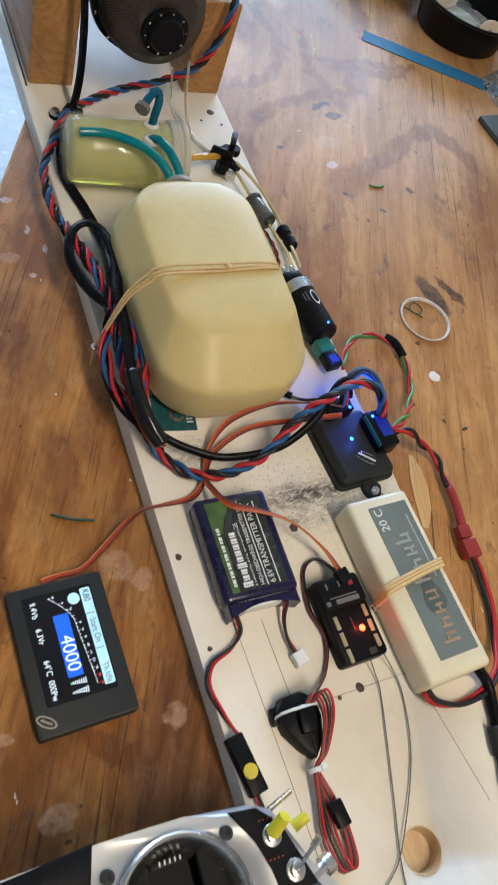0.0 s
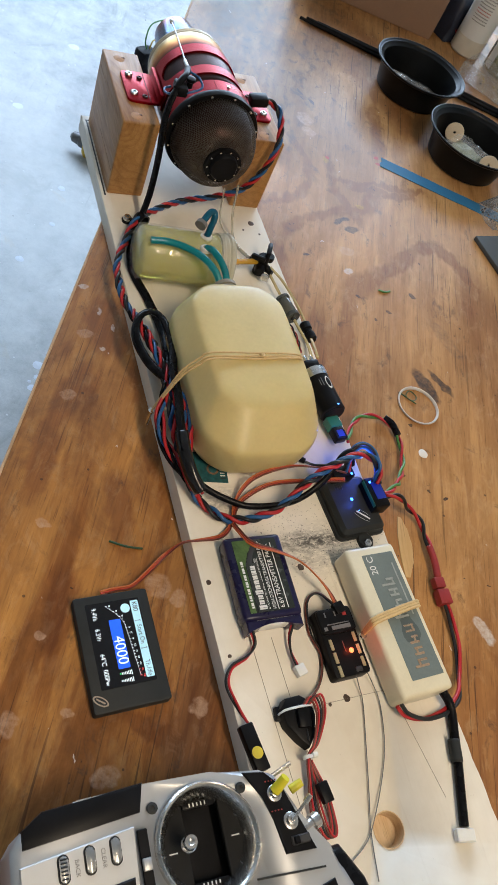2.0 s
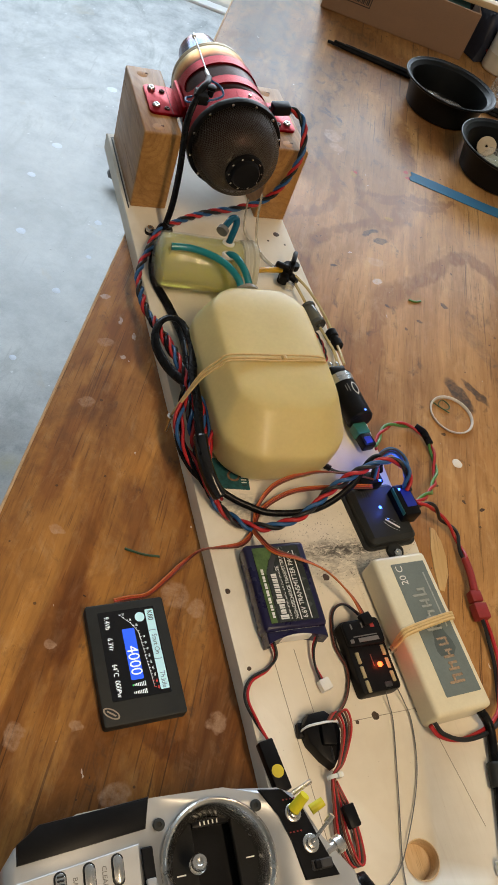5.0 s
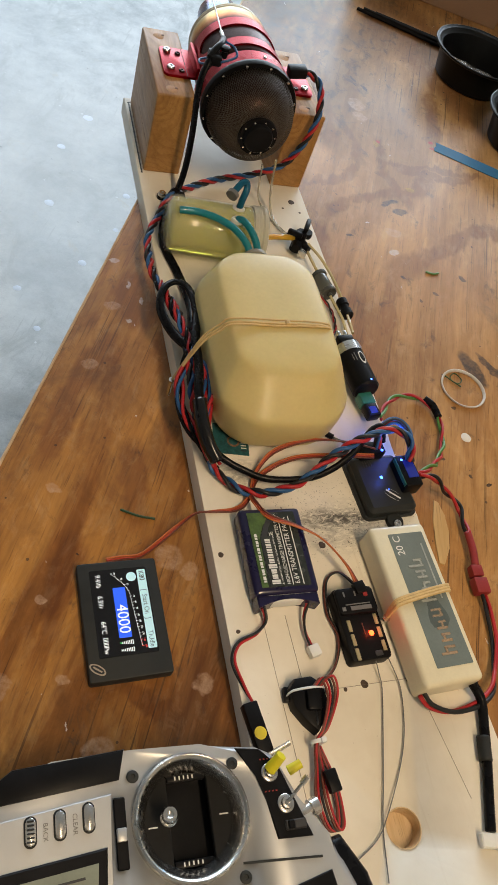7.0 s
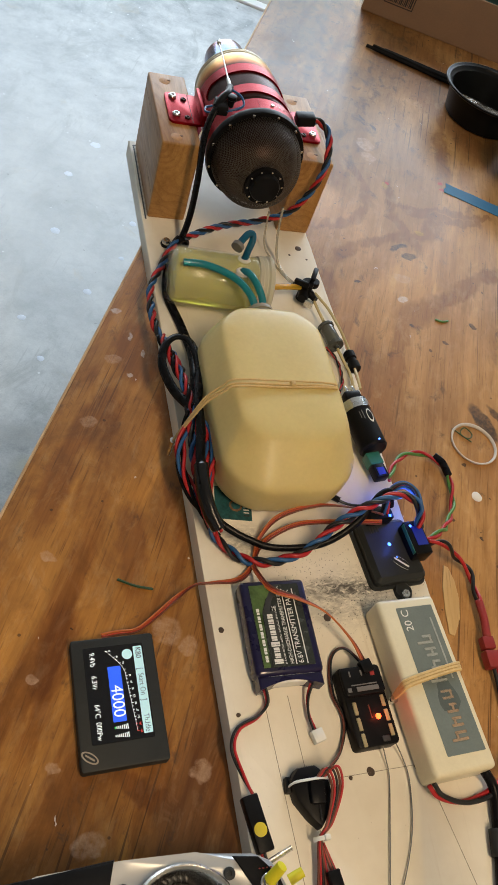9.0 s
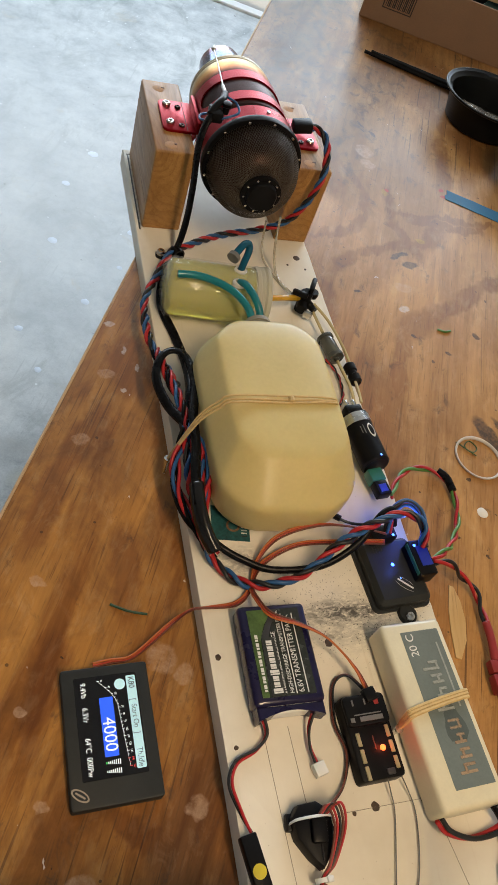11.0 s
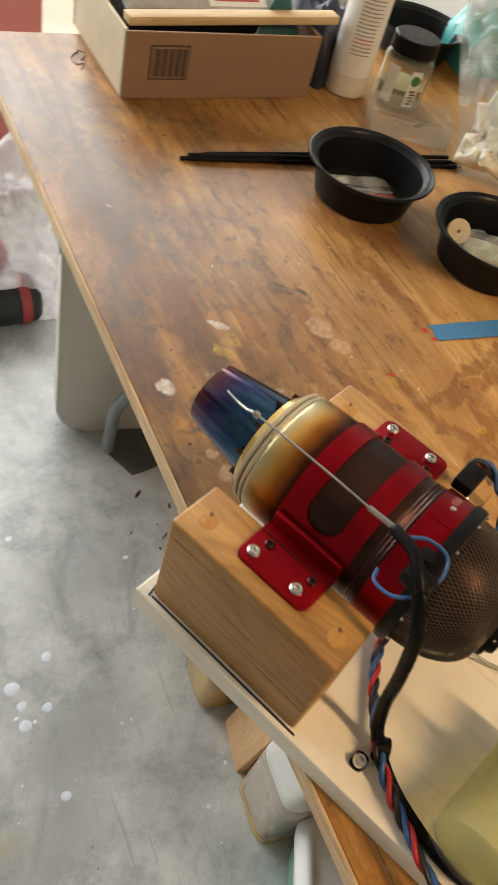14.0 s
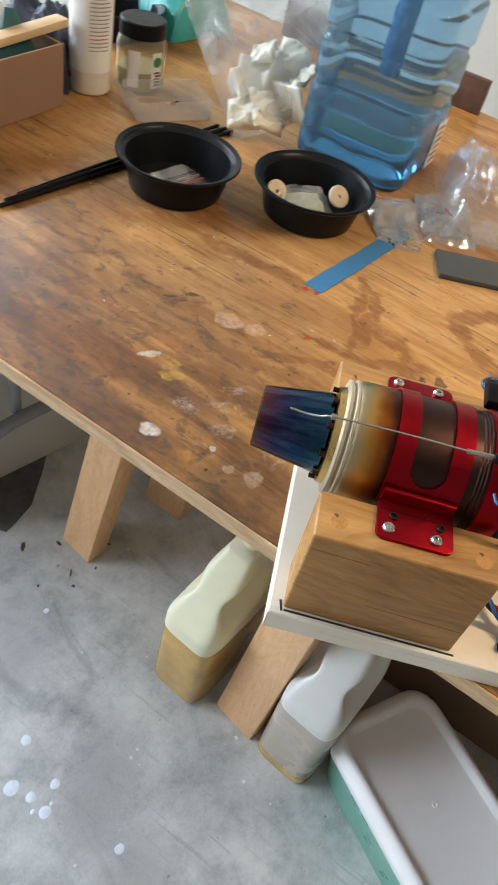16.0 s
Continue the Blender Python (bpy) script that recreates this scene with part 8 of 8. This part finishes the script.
HW = 0.094
part("bottle_wall", square_shell([(0, HW - 0.012, 0.03), (0.006, HW - 0.002, 0.034), (0.015, HW, 0.034), (0.098, HW, 0.034), (0.104, HW - 0.0045, 0.031), (0.112, HW - 0.0045, 0.031), (0.118, HW, 0.034), (0.165, HW, 0.034), (0.171, HW - 0.0045, 0.031), (0.179, HW - 0.0045, 0.031), (0.185, HW, 0.034),
                                  (0.235, HW, 0.034), (0.241, HW - 0.0045, 0.031), (0.249, HW - 0.0045, 0.031), (0.255, HW, 0.034), (0.31, HW, 0.034), (0.345, HW * 0.7, 0.03), (0.37, 0.03, 0.028), (0.40, 0.028, 0.026)]), WATERP, wb)
part("water", square_shell([(0.003, HW - 0.014, 0.03), (0.010, HW - 0.004, 0.032), (0.078, HW - 0.003, 0.032), (0.080, HW - 0.004, 0.031)]), surface("blue_tinted_water", (0.12, 0.52, 0.80), 0.02, vary=0.02, trans=0.95, ior=1.33, bumpy=0), wb, "water in the bottle")
part("handle", tube([(0.02, 0.0, 0.345), (0.015, 0.0, 0.26), (0.01, 0.0, 0.16), (0.015, 0.0, 0.13)], 0.017, 12), surface("blue_handle", (0.05, 0.16, 0.30), 0.25), wb, "dark blue moulded handle")
part("cap", lathe([(0.395, 0.03), (0.42, 0.03), (0.42, 0)], 30, UP), BLUEW, wb)
lb = part("paper_label", box((0.045, 0.001, 0.070), (0.045, -HW - 0.0015, 0.045), 0.0004, 1), LABELW, wb, "white printed label")
for k in range(6):
    part("print_bar", box((0.034 - 0.004 * (k % 3), 0.0006, 0.004), (0.045, -HW - 0.0023, 0.020 + 0.010 * k), 0, 1), PRINT if k % 2 else REDP, lb)
bp = thing("brown_panel", "brown patterned board leaning at the table's far edge", "board", ROOM @ pose(1.0, 1.06, 0, 0, 0, 4))
part("panel", box((0.012, 0.40, 0.060), (0, 0, 0.0275), 0.002), surface("brown_panel_face", (0.11, 0.065, 0.05), 0.5, vary=0.4, scale=40), bp)

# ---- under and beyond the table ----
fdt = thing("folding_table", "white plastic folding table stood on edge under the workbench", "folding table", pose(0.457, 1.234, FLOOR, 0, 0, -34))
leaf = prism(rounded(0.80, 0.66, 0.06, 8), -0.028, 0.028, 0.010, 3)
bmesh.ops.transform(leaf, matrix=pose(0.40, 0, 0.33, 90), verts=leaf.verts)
# the leaf's white is toned down for the shade beneath the workbench
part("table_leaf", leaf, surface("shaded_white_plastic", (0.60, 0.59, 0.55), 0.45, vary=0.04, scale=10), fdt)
part("rim", box((0.68, 0.012, 0.05), (0.42, -0.034, 0.57), 0.005), WHITEP, fdt)
part("hand_slot", box((0.004, 0.016, 0.075), (-0.001, -0.010, 0.475), 0.0018, 2), surface("grey_slot_plastic", (0.30, 0.31, 0.31), 0.5), fdt, "moulded grip slot in the edge")
part("leg_tube", tube([(x + 0.042, -0.0875, z) for x, z in ((0.056, 0.013), (0.059, 0.075), (0.065, 0.136), (0.097, 0.188), (0.132, 0.209), (0.174, 0.218), (0.269, 0.222), (0.469, 0.222))], 0.0125, 14), LEGPAINT, fdt, "bent grey steel leg tube")
part("leg_post", tube([(0.223, -0.066, 0.218), (0.228, -0.056, 0.28), (0.233, -0.048, 0.56)], 0.011, 12), LEGPAINT, fdt, "grey steel post")


def jug(label, m, mat, fill, fillmat, capmat, under=0):
    """A square-shouldered jug whose sloped shoulder rises to a moulded handle over a hollow grip, standing on the floor."""
    t = thing("plastic_jug", label, "jug", m)
    N = 96

    def ring(bm, z, w, l, y, grow=0.0):
        out = []
        for k in range(N):
            a = 2 * math.pi * (k + 0.5) / N
            c, sn = math.cos(a), math.sin(a)
            x = (w + grow) * math.copysign(abs(c) ** 0.36, c)
            yy = y + (l + grow) * math.copysign(abs(sn) ** 0.36, sn)
            mid = 0.232 + 0.30 * yy
            hollow = 0.66 * math.exp(-(yy / 0.050) ** 4) * math.exp(-((z - mid) / 0.021) ** 4)
            out.append(bm.verts.new((x * (1 - hollow), yy, z)))
        return out

    def shell(levels, grow=0.0):
        bm = bmesh.new()
        rows = [ring(bm, *lv, grow) for lv in levels]
        for A, B in zip(rows, rows[1:]):
            for i in range(N):
                bm.faces.new((A[i], A[(i + 1) % N], B[(i + 1) % N], B[i]))
        bm.faces.new(rows[0][::-1])
        bm.faces.new(rows[-1])
        return bm

    foot = [(0, 0.046, 0.084, 0), (0.006, 0.052, 0.090, 0)]
    top = [(0.184, 0.052, 0.090, 0), (0.190, 0.0512, 0.0892, 0.0004)]
    for k in range(1, 29):
        s = k / 28
        top.append((0.190 + 0.098 * s, 0.0512 - 0.027 * s ** 1.5, 0.0892 - 0.056 * s ** 1.15, 0.046 * s ** 1.15))
    part("jug_wall", shell(foot + top), mat, t, smooth=180)
    part("liquid_level", shell([(0.004, 0.0508, 0.0888, 0), (0.008, 0.052, 0.090, 0), (fill, 0.052, 0.090, 0)], 0.0005), fillmat, t, "lower part tinted by its contents")
    if under:
        part("bottom_layer", shell([(0.003, 0.0508, 0.0888, 0), (0.007, 0.052, 0.090, 0), (under, 0.052, 0.090, 0)], 0.0010), JUGOIL, t, "thin amber layer at the bottom")
    part("neck", lathe([(0.276, 0.017), (0.300, 0.017)], 24, pose(0, 0.052, 0) @ UP), mat, t)
    part("cap", lathe([(0.286, 0.0205), (0.306, 0.0205), (0.308, 0.018), (0.308, 0)], 24, pose(0, 0.052, 0) @ UP), capmat, t)
    return t


jug("pale jug half full of amber oil on the concrete", pose(0.359, 0.602, FLOOR, 0, 0, -117) @ Matrix.Diagonal((1, 1, 1.07, 1)), JUGP, 0.160, JUGOIL, JUGP)
jug("white jug with a little amber liquid on the concrete", pose(0.281, 0.398, FLOOR, 0, 0, -117) @ Matrix.Diagonal((1, 1, 1.05, 1)), JUGW, 0.170, JUGDULL, JUGW, 0.022)
tote = thing("storage_bin", "shallow green storage bin with a large white lid", "bin", pose(0.164, 0.214, FLOOR, 0, 0, -51) @ Matrix.Diagonal((0.98, 1.10, 1, 1)))


def rect_shell(rings, n=8):
    """Rounded-rectangle rings (height, half width, half length, corner radius), joined and capped."""
    bm = bmesh.new()
    rows = [[bm.verts.new((x, y, z)) for x, y in rounded(2 * w, 2 * l, r, n)] for z, w, l, r in rings]
    for A, B in zip(rows, rows[1:]):
        for k in range(len(A)):
            bm.faces.new((A[k], A[(k + 1) % len(A)], B[(k + 1) % len(A)], B[k]))
    bm.faces.new(rows[0][::-1])
    bm.faces.new(rows[-1])
    return bm


part("bin_body", rect_shell([(0, 0.080, 0.125, 0.03), (0.006, 0.085, 0.131, 0.034), (0.118, 0.097, 0.145, 0.040)]), BINBODY, tote, "sea-green translucent bin")
lid = part("lid", rect_shell([(0.106, 0.102, 0.150, 0.042), (0.108, 0.104, 0.152, 0.044), (0.124, 0.104, 0.152, 0.044), (0.130, 0.100, 0.148, 0.041), (0.136, 0.094, 0.142, 0.038), (0.1375, 0.089, 0.137, 0.034), (0.136, 0.084, 0.132, 0.031), (0.129, 0.079, 0.127, 0.029), (0.1275, 0.076, 0.124, 0.028)]), BINLID, tote, "white snap-on lid with a raised rim", 60)
part("lid_pip", lathe([(0.1270, 0.0042), (0.1292, 0.0040), (0.1292, 0.0026), (0.1272, 0.0016), (0.1272, 0)], 18, UP), BINLID, lid)
cord = thing("extension_lead", "black extension lead trailing beneath the table", "cable")
part("cable", tube([(0.31, 0.46, FLOOR + 0.006), (0.36, 0.40, FLOOR + 0.006), (0.40, 0.33, FLOOR + 0.006), (0.47, 0.27, FLOOR + 0.006), (0.52, 0.18, FLOOR + 0.006)], 0.005, 8), RUBBER, cord)
sb = thing("cardboard_sheet", "flat brown cardboard sheet standing beneath the table", "cardboard", ROOM @ pose(0.45, 0.22, FLOOR))
part("sheet", box((0.012, 0.66, 0.60), (0, 0, 0.30), 0.002), CARD, sb)
part("arrow_mark", tube([(-0.0065, 0.27, 0.125), (-0.0065, 0.24, 0.128), (-0.0065, 0.168, 0.139), (-0.0065, 0.107, 0.157)], 0.006, 6, 6, 0.2), PRINT, sb, "black marker arrow")
part("arrow_mark", tube([(-0.0065, 0.130, 0.172), (-0.0065, 0.105, 0.158), (-0.0065, 0.128, 0.138)], 0.006, 6, 6, 0.2), PRINT, sb, "black marker arrow head")

# ---- on the floor beyond the table ----
for i, (x, y, l, w, a) in enumerate(((0.47, 0.99, 0.034, 0.010, 20), (0.50, 0.93, 0.022, 0.008, 60), (0.445, 0.885, 0.030, 0.004, 15), (0.42, 0.87, 0.012, 0.007, 80), (0.47, 0.845, 0.010, 0.006, 10), (0.56, 0.90, 0.020, 0.010, 130), (0.60, 0.86, 0.014, 0.008, 40), (0.53, 0.84, 0.012, 0.006, 100), (0.40, 0.93, 0.009, 0.005, 30))):
    l, w = l * 0.62, w * 0.62
    chip = thing("wood_chip", "small dark wood chip lying on the concrete", "scrap", pose(x, y, FLOOR, 0, 0, a), "chips on the floor")
    part("chip", prism([(-l / 2, 0), (-l / 4, w / 2), (l / 3, w / 2.4), (l / 2, -w / 6), (l / 5, -w / 2), (-l / 3, -w / 3)], 0, 0.0022, 0.0006, 1), surface("dark_chip_wood", (0.07, 0.055, 0.045), 0.7, vary=0.3) if i == 0 else bpy.data.materials["dark_chip_wood"], chip)
# added dark sheet, shaped and coloured as the folding table's shadow on the floor
shadow_ob = thing("shadow_sheet", "thin dark sheet standing in for the shadow under the folding table", "pad", pose(0, 0, FLOOR))
part("pad", prism([(0.488, 1.112), (0.492, 1.032), (0.512, 1.026), (0.568, 1.014), (0.66, 1.028), (0.80, 1.06), (0.78, 1.20), (0.60, 1.19)], 0, 0.002, 0.0008, 1), surface("shadow_sheet_grey", (0.095, 0.096, 0.097), 0.75, vary=0.4, scale=40), shadow_ob)
for i, (x, y, r) in enumerate(((0.133, 0.838, 0.0085), (0.083, 0.770, 0.0078), (0.055, 0.797, 0.0082), (0.041, 0.769, 0.0095), (0.060, 0.830, 0.0118), (0.037, 0.786, 0.0042), (0.055, 0.764, 0.0036), (0.022, 0.646, 0.0075), (0.357, 0.897, 0.005), (0.30, 1.30, 0.012), (0.18, 1.42, 0.010), (0.05, 1.15, 0.010), (-0.02, 1.36, 0.012), (0.14, 1.28, 0.007),
                               (-0.10, 1.05, 0.009), (0.22, 1.06, 0.006), (0.02, 1.60, 0.011), (-0.06, 0.93, 0.008), (0.10, 1.75, 0.014), (-0.15, 0.62, 0.010), (-0.2, 1.9, 0.014), (0.3, 2.1, 0.016))):
    p = ROOM.inverted() @ Vector((x, y, FLOOR))
    part("paint_drop", disc(r, r * 0.95, (p.x, p.y, FLOOR), 0.0006, 24, 0.08, i), PAINTDAB, bpy.data.objects["floor"], "pale paint drop")
tc = thing("tool_roll", "dark grey and red tool bag lying on the concrete", "tool bag", pose(0.530, 1.548, FLOOR, 0, 0, -19))
part("bag_body", lathe([(-0.10, 0), (-0.10, 0.045), (-0.09, 0.054), (0.09, 0.054), (0.10, 0.045), (0.10, 0)], 24, pose(0, 0, 0.054, 0, 0, 90)), DARKGREY, tc)
for x in (-0.075, 0.065):
    part("red_band", lathe([(x, 0.0545), (x, 0.057), (x + 0.022, 0.057), (x + 0.022, 0.0545)], 24, pose(0, 0, 0.054, 0, 0, 90)), REDP, tc)
part("strap", box((0.10, 0.03, 0.006), (0, 0, 0.110), 0.002), WHITEP, tc)
rb = thing("red_bag", "boxy red cloth bag with a grey top on the concrete", "bag", pose(0.505, 1.700, FLOOR, 0, 0, -20))
bm = box((0.26, 0.19, 0.175), (0, 0, 0.0875), 0.034, 5)
bmesh.ops.subdivide_edges(bm, edges=[e for e in bm.edges if e.calc_length() > 0.05], cuts=14, use_grid_fill=True)
for v in bm.verts:
    if v.co.z > 0.004:
        v.co += v.co.normalized() * (noise.fractal(v.co * 14, 0.8, 2.0, 3) * 0.010)
part("cloth", bm, surface("red_cloth", (0.40, 0.035, 0.06), 0.7, vary=0.25, scale=30), rb, smooth=180)
part("top_panel", box((0.20, 0.13, 0.012), (0, 0, 0.180), 0.004), surface("grey_bag_top", (0.50, 0.50, 0.54), 0.6, vary=0.15, scale=30), rb, "pale grey top panel")
part("strap", tube([(-0.118, -0.06, 0.165), (-0.145, -0.075, 0.12), (-0.140, -0.085, 0.06), (-0.125, -0.08, 0.012)], 0.010, 10, 8, 0.35), REDP, rb, "red carrying strap", 180)
pb = thing("plastic_bag", "crumpled thin white plastic bag over the red bag", "bag", pose(0.585, 1.635, FLOOR + 0.005, 0, 0, -25))
part("film", crumple(0.34, 0.24, 0.29, 23, 0.11, 48, 48, 7), WHITEBAG, pb)
part("tied_corner", crumple(0.12, 0.05, 0.10, 27, 0.035, 20, 20, 18), WHITEBAG, pb, "gathered corner of the thin film").location = (0.05, 0.02, 0.27)
dr = thing("cordless_drill", "yellow and black cordless drill lying on the floor", "drill", pose(0.300, 1.555, FLOOR, 0, 0, -32) @ Matrix.Scale(1.08, 4))
YELLOWP = surface("yellow_tool_plastic", (0.60, 0.40, 0.03), 0.4, vary=0.1)
AX = pose(0, 0, 0.032, 0, 0, 90)
part("motor_housing", lathe([(-0.105, 0), (-0.105, 0.024), (-0.096, 0.031), (-0.075, 0.034), (-0.045, 0.034), (-0.040, 0.028), (-0.040, 0)], 24, AX), YELLOWP, dr)
part("gear_case", lathe([(-0.041, 0.025), (0.030, 0.025), (0.030, 0)], 24, AX), DARKGREY, dr, "dark grey gear case")
part("front_ring", lathe([(0.012, 0.020), (0.012, 0.034), (0.016, 0.036), (0.036, 0.036), (0.042, 0.030), (0.042, 0)], 24, AX), YELLOWP, dr, "yellow front ring")
part("collar", lathe([(-0.076, 0.033), (-0.076, 0.0362), (-0.062, 0.0362), (-0.062, 0.033)], 24, AX), BLACK, dr)
part("chuck", lathe([(0.042, 0.018), (0.058, 0.018), (0.060, 0.015), (0.078, 0.013), (0.084, 0.006), (0.084, 0)], 20, AX), surface("worn_steel_chuck", (0.16, 0.16, 0.16), 0.4, 0.6, vary=0.3), dr, "dark steel chuck")
part("grip", box((0.030, 0.07, 0.034), (0.065, 0.055, 0.024), 0.008), BLACK, dr)
ch = thing("charger", "black tool charger with loose wires on the red bag", "charger", pose(0.397, 1.690, FLOOR + 0.178, 0, 0, 30) @ Matrix.Scale(0.85, 4))
part("charger_body", box((0.06, 0.045, 0.10), (0, 0, 0.05), 0.008), BLACK, ch)
part("terminal_block", box((0.075, 0.030, 0.022), (0.004, -0.012, 0.020), 0.004), BLACK, ch)
part("green_wire", tube([(0.0, 0.0, 0.098), (-0.004, 0.01, 0.125), (0.030, 0.03, 0.158), (0.10, 0.03, 0.162), (0.15, 0.02, 0.13)], 0.0022, 8), GREENW, ch)
part("yellow_wire", tube([(0.010, 0.0, 0.098), (0.02, 0.0, 0.125), (0.06, 0.005, 0.12), (0.09, 0.01, 0.08)], 0.0022, 8), surface("yellow_insulation", (0.60, 0.44, 0.05), 0.4, vary=0.1), ch)
part("red_wire", tube([(0.020, 0.0, 0.06), (0.055, 0.0, 0.075), (0.090, 0.01, 0.10), (0.11, 0.02, 0.09)], 0.005, 8), REDW, ch)
pl = thing("red_box", "tall pale red plastic box standing near the door", "box", ROOM @ pose(0.18, 2.25, FLOOR))
part("box_body", box((0.22, 0.2, 0.55), (0, 0, 0.275), 0.02, 3), surface("faded_red_plastic", (0.52, 0.16, 0.13), 0.4, vary=0.15, scale=8), pl)
